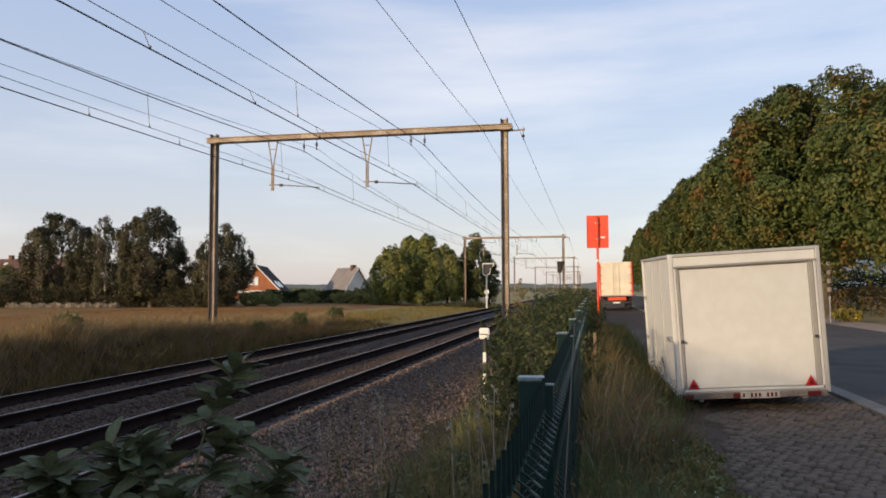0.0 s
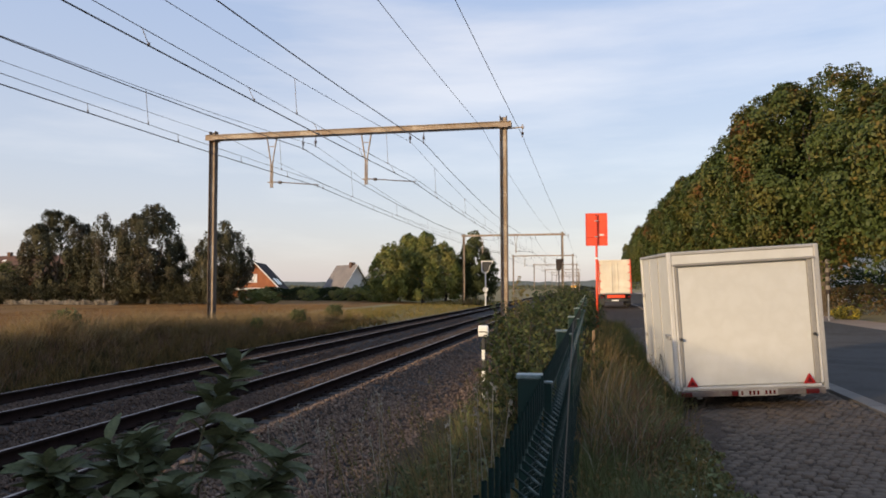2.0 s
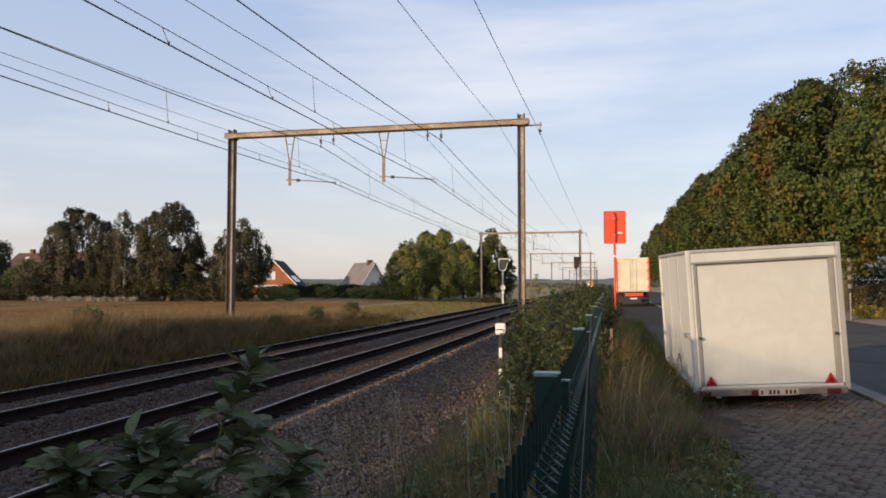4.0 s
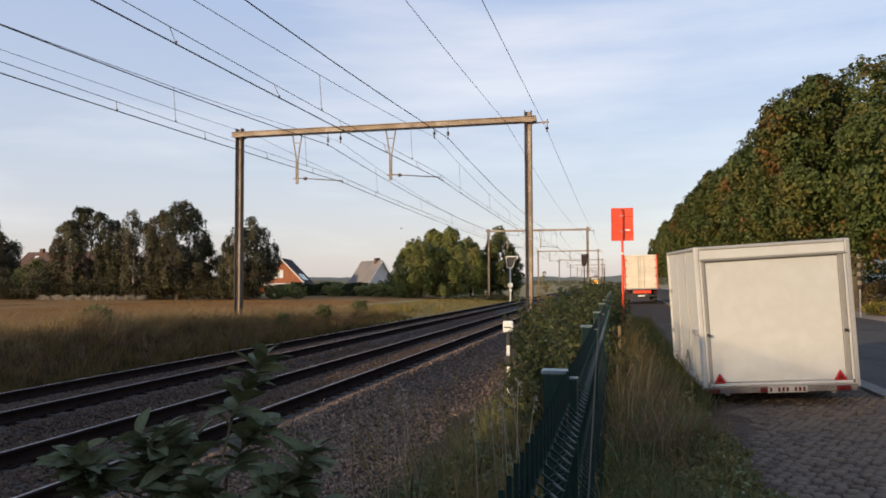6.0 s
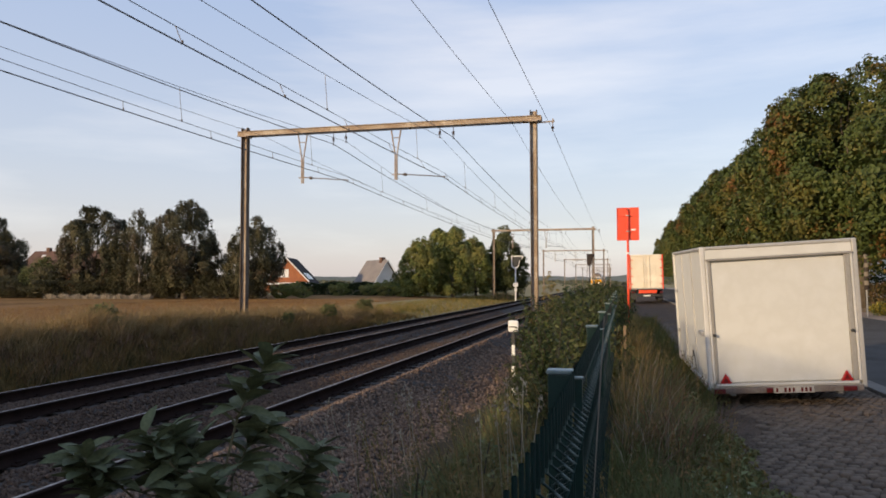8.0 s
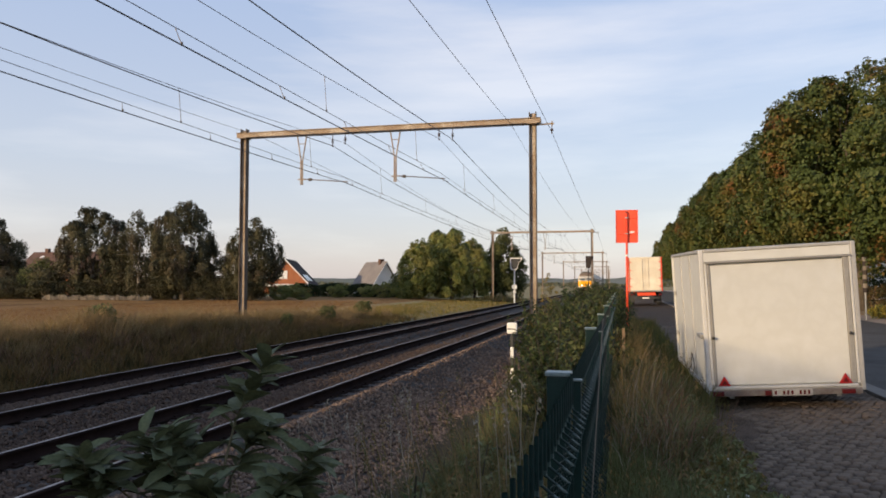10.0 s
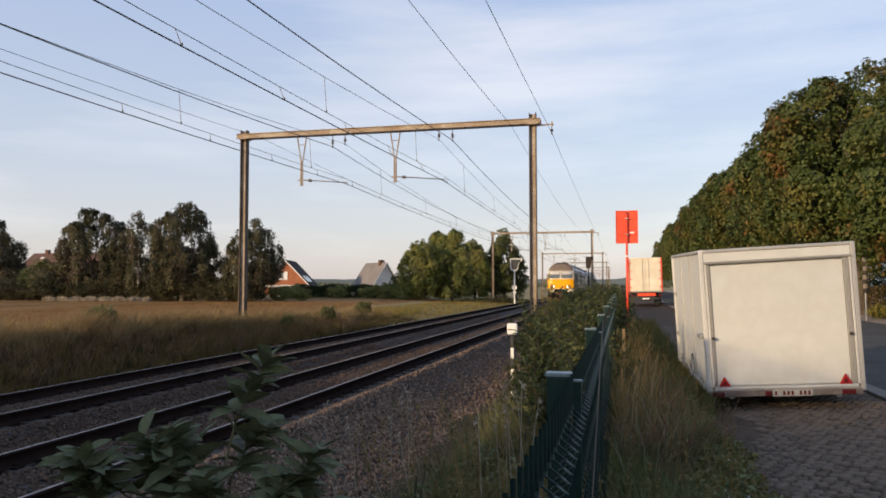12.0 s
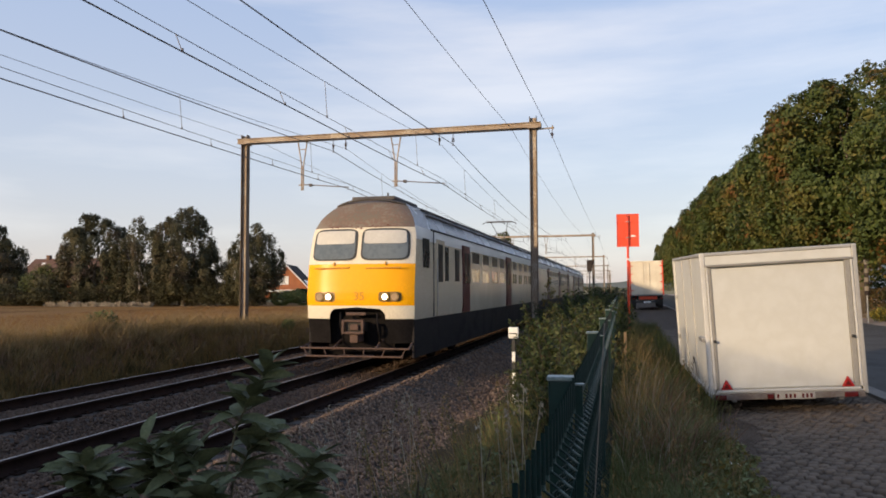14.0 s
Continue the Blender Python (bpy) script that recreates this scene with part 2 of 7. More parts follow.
M = dict(
    field=mat("stubble_field", (0.20, 0.098, 0.030), (0.135, 0.066, 0.020), 0.25, 9.0, 0.95, bump=0.6, dist=0.05, third=(0.25, 0.135, 0.046), spec=0.1, stretch=(1, 0.35, 1)),
    soil=mat("verge_soil", (0.042, 0.031, 0.016), (0.062, 0.048, 0.022), 1.2, 18.0, 0.95, bump=0.6, dist=0.04, spec=0.1),
    ballast=mat("ballast_bed", (0.042, 0.030, 0.022), (0.066, 0.047, 0.035), 1.1, 28.0, 0.95, bump=0.9, dist=0.03, third=(0.035, 0.026, 0.02)),
    stone=mat("ballast_stone", (0.062, 0.041, 0.029), (0.150, 0.099, 0.070), 3.0, 70.0, 0.9, bump=0.3, rand="island", third=(0.286, 0.194, 0.136), spec=0.15),
    browned=mat("dark_brown_stone", (0.034, 0.023, 0.018), (0.078, 0.053, 0.040), 3.0, 70.0, 0.9, bump=0.3, rand="island", third=(0.14, 0.095, 0.068), spec=0.1),
    rail=mat("rusty_rail_steel", (0.015, 0.0095, 0.008), (0.025, 0.0155, 0.0125), 4.0, 90.0, 0.95, metal=0.0, bump=0.3, spec=0.05),
    railtop=mat("polished_rail_head", (0.38, 0.32, 0.28), (0.25, 0.20, 0.175), 8.0, 120.0, 0.46, metal=1.0, bump=0.1),
    sleeper=mat("sleeper_timber", (0.028, 0.021, 0.016), (0.045, 0.034, 0.026), 3.0, 45.0, 0.9, bump=0.5, rand="object", stretch=(0.3, 3, 3)),
    portal=mat("weathered_galvanised_steel", (0.44, 0.385, 0.32), (0.33, 0.27, 0.21), 0.8, 25.0, 0.75, metal=0.0, bump=0.2, third=(0.22, 0.15, 0.10), spec=0.15),
    # post flanges: darker than the web, to paint in the shade on their sides
    flange=mat("shade_toned_post_steel", (0.125, 0.098, 0.075), (0.075, 0.055, 0.042), 0.8, 25.0, 0.8, bump=0.2, third=(0.17, 0.135, 0.105), spec=0.1),
    wire=mat("copper_wire_patina", (0.10, 0.085, 0.08), (0.14, 0.12, 0.11), 2.0, 40.0, 0.6, metal=0.6, bump=0.0),
    insul=mat("brown_porcelain", (0.06, 0.035, 0.03), (0.09, 0.06, 0.05), 5.0, 40.0, 0.3, bump=0.0),
    white=mat("white_trailer_panel", (0.56, 0.556, 0.528), (0.54, 0.535, 0.503), 0.5, 3.0, 0.45, bump=0.0, third=(0.51, 0.503, 0.468)),
    alu=mat("brushed_aluminium", (0.45, 0.43, 0.405), (0.37, 0.355, 0.33), 3.0, 110.0, 0.45, metal=0.35, bump=0.1, stretch=(1, 1, 0.2)),
    galv=mat("galvanised_sheet", (0.42, 0.41, 0.40), (0.30, 0.29, 0.28), 2.5, 60.0, 0.5, metal=0.7, bump=0.1),
    rubber=mat("tyre_rubber", (0.022, 0.021, 0.02), (0.04, 0.037, 0.034), 5.0, 80.0, 0.85, bump=0.3),
    black=mat("black_plastic", (0.018, 0.018, 0.018), (0.03, 0.03, 0.03), 5.0, 80.0, 0.6, bump=0.1),
    red=mat("red_reflector", (0.33, 0.016, 0.016), (0.33, 0.012, 0.012), 9.0, 140.0, 0.25, bump=0.1),
    dullred=mat("red_lamp_lens", (0.11, 0.010, 0.010), (0.08, 0.008, 0.008), 9.0, 140.0, 0.2, bump=0.1),
    orange=mat("signal_orange_paint", (0.80, 0.085, 0.03), (0.70, 0.065, 0.022), 2.0, 60.0, 0.45, bump=0.08),
    cobble=mat("worn_cobble", (0.070, 0.051, 0.038), (0.150, 0.111, 0.081), 5.0, 60.0, 0.9, bump=0.4, rand="object", third=(0.14, 0.104, 0.075), spec=0.15),
    joint=mat("sandy_joint", (0.050, 0.036, 0.027), (0.088, 0.064, 0.048), 3.0, 45.0, 0.95, bump=0.9, dist=0.03, third=(0.12, 0.09, 0.068), spec=0.1),
    asphalt=mat("asphalt", (0.050, 0.042, 0.035), (0.068, 0.058, 0.048), 0.7, 90.0, 0.95, bump=0.5, dist=0.006, spec=0.15, third=(0.10, 0.09, 0.08)),
    concrete=mat("concrete_kerb", (0.24, 0.205, 0.17), (0.17, 0.145, 0.12), 2.0, 50.0, 0.9, bump=0.3, rand="object"),
    paving=mat("pinkish_paving", (0.36, 0.26, 0.20), (0.28, 0.21, 0.16), 1.5, 30.0, 0.9, bump=0.3),
    fence=mat("green_coated_steel", (0.004, 0.019, 0.016), (0.007, 0.027, 0.023), 4.0, 60.0, 0.4, bump=0.08, spec=0.28),
    bark=mat("tree_bark", (0.075, 0.058, 0.042), (0.13, 0.105, 0.08), 4.0, 30.0, 0.95, bump=0.8, dist=0.03, stretch=(1, 1, 0.3)),
    birch=mat("birch_bark", (0.45, 0.42, 0.38), (0.12, 0.10, 0.09), 2.0, 12.0, 0.9, bump=0.4, stretch=(0.6, 0.6, 2.0)),
    leaf_lime=leaf_mat("autumn_tree_leaf", (0.044, 0.064, 0.017), (0.080, 0.104, 0.027), (0.128, 0.115, 0.028), (0.160, 0.072, 0.022), spread=0.57, rusty=0.74),
    leaf_willow=leaf_mat("willow_leaf", (0.036, 0.037, 0.020), (0.078, 0.074, 0.038), (0.112, 0.100, 0.050), (0.105, 0.079, 0.046), rusty=0.66),
    leaf_field=leaf_mat("maple_leaf", (0.095, 0.125, 0.038), (0.225, 0.240, 0.068), (0.29, 0.265, 0.080), (0.27, 0.19, 0.06), sheer=0.3, rusty=0.74),
    leaf_dark=mat("conifer_needles", (0.018, 0.030, 0.014), (0.038, 0.052, 0.020), 0.6, 8.0, 0.8, bump=0.0, rand="island", spec=0.1),
    leaf_ever=mat("evergreen_leaf", (0.055, 0.070, 0.030), (0.115, 0.125, 0.05), 0.6, 8.0, 0.8, bump=0.0, rand="island", spec=0.1),
    leaf_shrub=leaf_mat("shrub_leaf", (0.020, 0.034, 0.012), (0.052, 0.072, 0.023), (0.080, 0.090, 0.031), (0.10, 0.076, 0.028), spread=0.55, rusty=0.74),
    leaf_near=mat("broad_shrub_leaf", (0.043, 0.053, 0.026), (0.088, 0.098, 0.050), 6.0, 60.0, 0.6, bump=0.2, dist=0.004, rand="island", third=(0.144, 0.156, 0.077), sheer=0.15, spec=0.12),
    twig=mat("dark_shrub_twig", (0.030, 0.024, 0.014), (0.048, 0.038, 0.022), 6.0, 60.0, 0.8, bump=0.2),
    leaf_weed=mat("dull_weed_leaf", (0.075, 0.105, 0.045), (0.180, 0.200, 0.088), 1.5, 30.0, 0.6, bump=0.1, rand="island", third=(0.17, 0.125, 0.035), sheer=0.2, spec=0.2),
    stem=mat("shrub_stem", (0.085, 0.075, 0.035), (0.12, 0.10, 0.05), 6.0, 60.0, 0.7, bump=0.2),
    lush=mat("lush_verge_grass", (0.070, 0.104, 0.040), (0.150, 0.178, 0.074), 0.5, 9.0, 0.75, bump=0.0, rand="island", third=(0.17, 0.145, 0.070), sheer=0.25, spec=0.12),
    grass=mat("verge_grass", (0.036, 0.055, 0.015), (0.080, 0.092, 0.028), 0.5, 9.0, 0.75, bump=0.0, rand="island", third=(0.115, 0.098, 0.042), sheer=0.25, spec=0.12),
    dry=mat("dry_seeding_grass", (0.14, 0.095, 0.042), (0.26, 0.175, 0.078), 0.4, 9.0, 0.8, bump=0.0, rand="island", third=(0.10, 0.11, 0.04), sheer=0.25, spec=0.1),
    straw=mat("stubble_straw", (0.12, 0.060, 0.020), (0.18, 0.092, 0.032), 0.4, 9.0, 0.9, bump=0.0, rand="island", third=(0.23, 0.13, 0.05), spec=0.1),
    rusty_weed=mat("rusty_dock_stalk", (0.085, 0.038, 0.022), (0.15, 0.075, 0.040), 2.0, 20.0, 0.85, bump=0.0, rand="island", third=(0.19, 0.12, 0.06)),
    lawn=mat("mown_grass", (0.185, 0.145, 0.046), (0.24, 0.175, 0.058), 0.3, 8.0, 0.9, bump=0.4, dist=0.03),
    brick=mat("orange_brickwork", (0.36, 0.13, 0.055), (0.28, 0.10, 0.045), 1.0, 16.0, 0.9, bump=0.3),
    render=mat("white_rendered_wall", (0.72, 0.70, 0.66), (0.62, 0.60, 0.56), 0.8, 20.0, 0.9, bump=0.15),
    browntile=mat("brown_roof_tile", (0.115, 0.055, 0.032), (0.085, 0.042, 0.026), 1.0, 14.0, 0.8, bump=0.4),
    slate=mat("dark_roof_tile", (0.034, 0.027, 0.026), (0.050, 0.041, 0.037), 1.0, 14.0, 0.85, bump=0.4, spec=0.08),
    greyroof=mat("grey_roof_tile", (0.135, 0.118, 0.110), (0.185, 0.162, 0.148), 0.7, 14.0, 0.75, bump=0.4),
    hill=mat("distant_wooded_hill", (0.098, 0.108, 0.080), (0.130, 0.135, 0.102), 0.01, 0.08, 1.0, bump=0.0),
    pane=glass("window_glass", (0.55, 0.60, 0.62)),
    dark=mat("dark_interior", (0.010, 0.009, 0.009), (0.016, 0.014, 0.014), 2.0, 20.0, 0.95, bump=0.0, spec=0.03),
    rustguard=mat("rusty_guard_steel", (0.070, 0.043, 0.034), (0.11, 0.066, 0.052), 5.0, 50.0, 0.85, metal=0.1, bump=0.2),
    whitepaint=mat("white_enamel", (0.80, 0.80, 0.78), (0.70, 0.69, 0.66), 4.0, 50.0, 0.5, bump=0.05),
)


# ---------------------------------------------------------------- mesh helpers
def fast(name, verts, faces):
    """A mesh from arrays: verts (n, 3), faces (m, 3 or 4)."""
    verts, faces = np.asarray(verts, np.float32), np.asarray(faces, np.int32)
    me = bpy.data.meshes.new(name)
    me.vertices.add(len(verts))
    me.vertices.foreach_set("co", verts.ravel())
    k = faces.shape[1]
    me.loops.add(faces.size)
    me.loops.foreach_set("vertex_index", faces.ravel())
    me.polygons.add(len(faces))
    me.polygons.foreach_set("loop_start", np.arange(0, faces.size, k, dtype=np.int32))
    me.update(calc_edges=True)
    return me


def put(name, me, material, parent=None, label="", smooth=False):
    """Links a mesh as an object, with its material, under a parent if there is one."""
    if material is not None and not me.materials:
        me.materials.append(material)
    if smooth:
        me.polygons.foreach_set("use_smooth", [True] * len(me.polygons))
    ob = new(name, me)
    ob.parent = parent
    if label:
        ob["label"] = label
    return ob


def part(name, bm, material, parent=None, label="", smooth=False):
    me = bpy.data.meshes.new(name)
    bmesh.ops.recalc_face_normals(bm, faces=bm.faces)
    bm.to_mesh(me)
    bm.free()
    return put(name, me, material, parent, label, smooth)


def thing(name, m, label, category, group="", kind=""):
    ob = new(name)
    ob.matrix_world = m
    return tagged(ob, label, category, group, kind)


def box(bm, x0, x1, y0, y1, z0, z1, bevel=0.0, m=None):
    ret = bmesh.ops.create_cube(bm, size=1.0)
    vs = ret["verts"]
    for v in vs:
        v.co = Vector((x0 + (v.co.x + 0.5) * (x1 - x0), y0 + (v.co.y + 0.5) * (y1 - y0), z0 + (v.co.z + 0.5) * (z1 - z0)))
    if m is not None:
        bmesh.ops.transform(bm, matrix=m, verts=vs)
    if bevel:
        es = list({e for v in vs for e in v.link_edges})
        bmesh.ops.bevel(bm, geom=es, offset=bevel, segments=2, affect="EDGES", profile=0.6)
    return bm


def boxed(*a, **k):
    return box(bmesh.new(), *a, **k)


def tube(bm, p0, p1, r0, r1=None, sides=8):
    """A tapered round bar from p0 to p1."""
    p0, p1 = Vector(p0), Vector(p1)
    d = p1 - p0
    r1 = r0 if r1 is None else r1
    m = Matrix.Translation((p0 + p1) / 2) @ d.to_track_quat("Z", "Y").to_matrix().to_4x4()
    bmesh.ops.create_cone(bm, cap_ends=True, segments=sides, radius1=r0, radius2=r1, depth=d.length, matrix=m)
    return bm


def ring(bm, centre, axis, r_out, r_in, width, sides=24):
    """A flat hollow ring (tyre, rim, collar) round an axis."""
    q = Vector(axis).to_track_quat("Z", "Y").to_matrix()
    prof = [(r_in, -width / 2), (r_out * 0.94, -width / 2), (r_out, -width * 0.3), (r_out, width * 0.3), (r_out * 0.94, width / 2), (r_in, width / 2)]
    loops = []
    for i in range(sides):
        a = 2 * math.pi * i / sides
        loops.append([bm.verts.new(Vector(centre) + q @ Vector((r * math.cos(a), r * math.sin(a), w))) for r, w in prof])
    for i in range(sides):
        a, b = loops[i], loops[(i + 1) % sides]
        for j in range(len(prof)):
            k = (j + 1) % len(prof)
            bm.faces.new((a[j], a[k], b[k], b[j]))
    return bm


def prism(bm, outline, axis, a0, a1):
    """Extrudes a closed outline of (u, v) along an axis: 'x' takes (y, z), 'y' takes (x, z), 'z' takes (x, y)."""
    def at(u, v, w):
        return {"x": (w, u, v), "y": (u, w, v), "z": (u, v, w)}[axis]
    lo = [bm.verts.new(at(u, v, a0)) for u, v in outline]
    hi = [bm.verts.new(at(u, v, a1)) for u, v in outline]
    n = len(outline)
    bm.faces.new(lo)
    bm.faces.new(hi[::-1])
    for i in range(n):
        bm.faces.new((lo[i], lo[(i + 1) % n], hi[(i + 1) % n], hi[i]))
    return bm




def leaves(points, size, rng, outward=None, droop=0.0, ratio=0.6):
    """One folded kite-shaped leaf at each point; returns verts and quads."""
    n = len(points)
    d = rng.normal(size=(n, 3))
    if outward is not None:
        d = d * 0.8 + outward
    d[:, 2] -= droop
    d /= np.linalg.norm(d, axis=1)[:, None] + 1e-9
    s = np.cross(d, rng.normal(size=(n, 3)))
    s /= np.linalg.norm(s, axis=1)[:, None] + 1e-9
    up = np.cross(s, d)
    ln = size * rng.uniform(0.6, 1.35, (n, 1))
    w = ln * ratio * 0.5
    base = points - d * ln * 0.5
    tip = points + d * ln * 0.5 - up * ln * 0.12
    l, r = points + s * w + up * ln * 0.12, points - s * w + up * ln * 0.12
    v = np.stack([base, l, tip, r], 1).reshape(-1, 3)
    f = np.arange(4 * n).reshape(-1, 4)
    return v, f


def bend(y):
    """The line's very slight turn to the left with distance."""
    return -2.2e-5 * np.maximum(0.0, np.asarray(y, float) - 20.0) ** 2


# ---------------------------------------------------------------- ground
NEAR_X = -5.84       # centre of the near track
FAR_X = -9.41        # centre of the far track
HALF = 0.7535
PORTAL_Y, PORTAL_STEP = 27.12, 58.45
ROAD_Z = 0.20


def ground_z(x, y):
    x = np.asarray(x, float)
    z = np.interp(x, [-60, -15.2, -13.4, -11.6, -3.4, -2.4, -1.2, -0.3, 1.1, 30], [0.42, 0.40, 0.34, -0.42, -0.50, -0.50, -0.16, 0.12, 0.17, 0.17])
    # farther on the bank gives way to a gentle slope
    far = np.interp(x, [-60, -21, -11.6, -11.0, -3.4], [0.42, 0.38, -0.22, -0.45, -0.50])
    k = np.clip((np.asarray(y, float) - 17) / 18, 0, 1)
    k = k * k * (3 - 2 * k)
    return np.where(x < -3.4, z + (far - z) * k, z)


def build_ground():
    xs = np.unique(np.concatenate([np.linspace(-2500, -100, 20), np.linspace(-100, -16, 30), np.linspace(-16, 4, 90), np.linspace(4, 60, 30), np.linspace(60, 2500, 20)]))
    ys = np.unique(np.concatenate([np.linspace(-600, -40, 15), np.linspace(-40, 60, 160), np.linspace(60, 250, 60), np.linspace(250, 3000, 25)]))
    gx, gy = np.meshgrid(xs, ys)
    gz = ground_z(gx, gy)
    rough = np.array([noise.noise((float(a) * 0.5, float(b) * 0.5, 0.0)) for a, b in zip(gx.ravel(), gy.ravel())]).reshape(gx.shape)
    gz = gz + np.where((gx > -60) & (gx < 1.0), rough * 0.05, 0.0)
    sway = np.where(gx < 0, bend(np.minimum(gy, 400)), 0.0)
    v = np.stack([gx + sway, gy, gz], -1).reshape(-1, 3)
    nx, ny = len(xs), len(ys)
    i = (np.arange(ny - 1)[:, None] * nx + np.arange(nx - 1)[None]).ravel()
    f = np.stack([i, i + 1, i + nx + 1, i + nx], 1)
    me = fast("ground", v, f)
    me.materials.append(M["field"])
    me.materials.append(M["soil"])
    me.materials.append(M["lawn"])
    cx = v[f].mean(1)
    idx = np.where((cx[:, 0] > -17.5) & (cx[:, 0] < -11.2) & (cx[:, 1] > 37), 2, np.where((cx[:, 0] > -14.6) & (cx[:, 0] < 12), 1, np.where((cx[:, 0] >= 12) | (cx[:, 1] > 78), 2, 0)))
    me.polygons.foreach_set("material_index", idx.astype(np.int32))
    ob = put("ground", me, None, smooth=True)
    tagged(ob, "stubble field, verge soil and grass beside a railway", "ground", kind="structure")


def strip(name, x0, x1, z, y0, y1, material, label, category, thick=0.05):
    ob = part(name, boxed(x0, x1, y0, y1, z - thick, z), material)
    return tagged(ob, label, category, kind="structure")


build_ground()
bed = bmesh.new()
prism(bed, [(0.80, 0.10), (3.47, 0.10), (3.47, 0.246), (1.50, 0.180), (0.80, 0.171)], "y", -20, 130)
tagged(part("pavement", bed, M["joint"]), "cobbled parking strip with sandy joints", "parking strip", kind="structure")
strip("road", 3.72, 10.2, ROAD_Z + 0.06, -60, 700, M["asphalt"], "grey asphalt road with worn patches", "road")


# ---------------------------------------------------------------- railway
def sweep(profile, xc, ys, shift=0.0):
    """Sweeps a closed (x, z) profile along the line; returns verts and quads."""
    p = np.array(profile)
    n = len(p)
    v = np.concatenate([np.stack([p[:, 0] + xc + float(bend(y)), np.full(n, y), p[:, 1] + shift], 1) for y in ys])
    f = []
    for i in range(len(ys) - 1):
        for j in range(n):
            k = (j + 1) % n
            f.append((i * n + j, i * n + k, (i + 1) * n + k, (i + 1) * n + j))
    return v, np.array(f)


RAIL = [(-0.075, -0.172), (0.075, -0.172), (0.075, -0.160), (0.02, -0.140), (0.009, -0.125), (0.009, -0.045), (0.036, -0.034), (0.036, -0.008), (0.021, 0.0), (-0.021, 0.0), (-0.036, -0.008), (-0.036, -0.034), (-0.009, -0.045), (-0.009, -0.125), (-0.02, -0.140), (-0.075, -0.160)]
LINE_YS = np.concatenate([np.arange(-45, 60, 5.0), np.arange(60, 900, 15.0)])


def build_ballast():
    xs = np.concatenate([[-11.7, -11.3, -10.95, -10.75], np.linspace(-10.5, -4.6, 60), [-4.5, -4.4, -4.3, -4.2, -4.1, -3.95, -3.8, -3.4, -3.0, -2.6, -2.3]])
    zs = np.interp(xs, [-11.7, -10.95, -10.6, -4.45, -4.2, -3.0, -2.3], [-0.54, -0.27, -0.225, -0.22, -0.235, -0.48, -0.56])
    # a shallow trough between the two tracks
    zs = zs - 0.07 * np.exp(-((xs + 7.62) / 0.5) ** 2)
    for xc in (NEAR_X, FAR_X):
        zs = np.where(np.abs(xs - xc) < 0.52, -0.172, zs)
    # stones heaped beyond the sleeper ends
    zs = zs + 0.135 * np.exp(-((xs + 4.40) / 0.2) ** 2) + 0.08 * np.exp(-((xs + 8.15) / 0.2) ** 2)
    ys = np.concatenate([np.arange(-45, 3, 3.0), np.arange(3, 45, 0.18), np.arange(45, 120, 2.0), np.arange(120, 900, 20.0)])
    gx, gy = np.meshgrid(xs, ys)
    rng = np.random.default_rng(3)
    gz = zs[None, :] + rng.normal(0, 0.012, gx.shape)
    v = np.stack([gx + bend(gy), gy, gz], -1).reshape(-1, 3)
    nx, ny = len(xs), len(ys)
    i = (np.arange(ny - 1)[:, None] * nx + np.arange(nx - 1)[None]).ravel()
    ob = put("ballast", fast("ballast", v, np.stack([i, i + 1, i + nx + 1, i + nx], 1)), M["ballast"])
    tagged(ob, "bed of grey-brown crushed stone ballast under the tracks", "ballast", kind="structure")
    # loose stones
    corner = np.array([(1, 0, 0), (-1, 0, 0), (0, 1, 0), (0, -1, 0), (0, 0, 1), (0, 0, -1)], float)
    tri = np.array([(0, 2, 4), (2, 1, 4), (1, 3, 4), (3, 0, 4), (2, 0, 5), (1, 2, 5), (3, 1, 5), (0, 3, 5)])
    pts = []
    for y0, y1, dens in ((3.0, 14.0, 560), (14.0, 24.0, 250), (24.0, 50.0, 70)):
        n = int((y1 - y0) * 8.8 * dens)
        pts.append(np.stack([rng.uniform(-11.2, -2.4, n), rng.uniform(y0, y1, n)], 1))
    pts = np.concatenate(pts)
    near_rail = np.zeros(len(pts), bool)
    for xr in (NEAR_X - HALF, NEAR_X + HALF, FAR_X - HALF, FAR_X + HALF):
        near_rail |= np.abs(pts[:, 0] - xr) < 0.16
    # sleepers stay half clear of stones
    in_track = (np.abs(pts[:, 0] - NEAR_X) < 1.28) | (np.abs(pts[:, 0] - FAR_X) < 1.28)
    on_sleeper = in_track & (np.abs((pts[:, 1] / 0.6) % 1.0 - 0.5) < 0.2) & (rng.random(len(pts)) < 0.35)
    pts = pts[~near_rail & ~on_sleeper]
    n = len(pts)
    zz = np.interp(pts[:, 0], xs, zs)
    size = rng.uniform(0.018, 0.036, (n, 1, 3)) * rng.uniform(0.8, 1.25, (n, 1, 1))
    loc = corner[None] * size + rng.normal(0, 0.008, (n, 6, 3))
    a, b = rng.uniform(0, 6.28, n), rng.uniform(0, 6.28, n)
    ca, sa, cb, sb = np.cos(a)[:, None], np.sin(a)[:, None], np.cos(b)[:, None], np.sin(b)[:, None]
    x, y, z = loc[..., 0], loc[..., 1], loc[..., 2]
    x, y = x * ca - y * sa, x * sa + y * ca
    y, z = y * cb - z * sb, y * sb + z * cb
    v = np.stack([x + pts[:, :1] + bend(pts[:, 1:2]), y + pts[:, 1:2], z + (zz + rng.uniform(0.0, 0.02, n))[:, None]], -1).reshape(-1, 3)
    # stones from the near track leftwards take the darker brown
    inside = pts[:, 0] < NEAR_X + 1.0
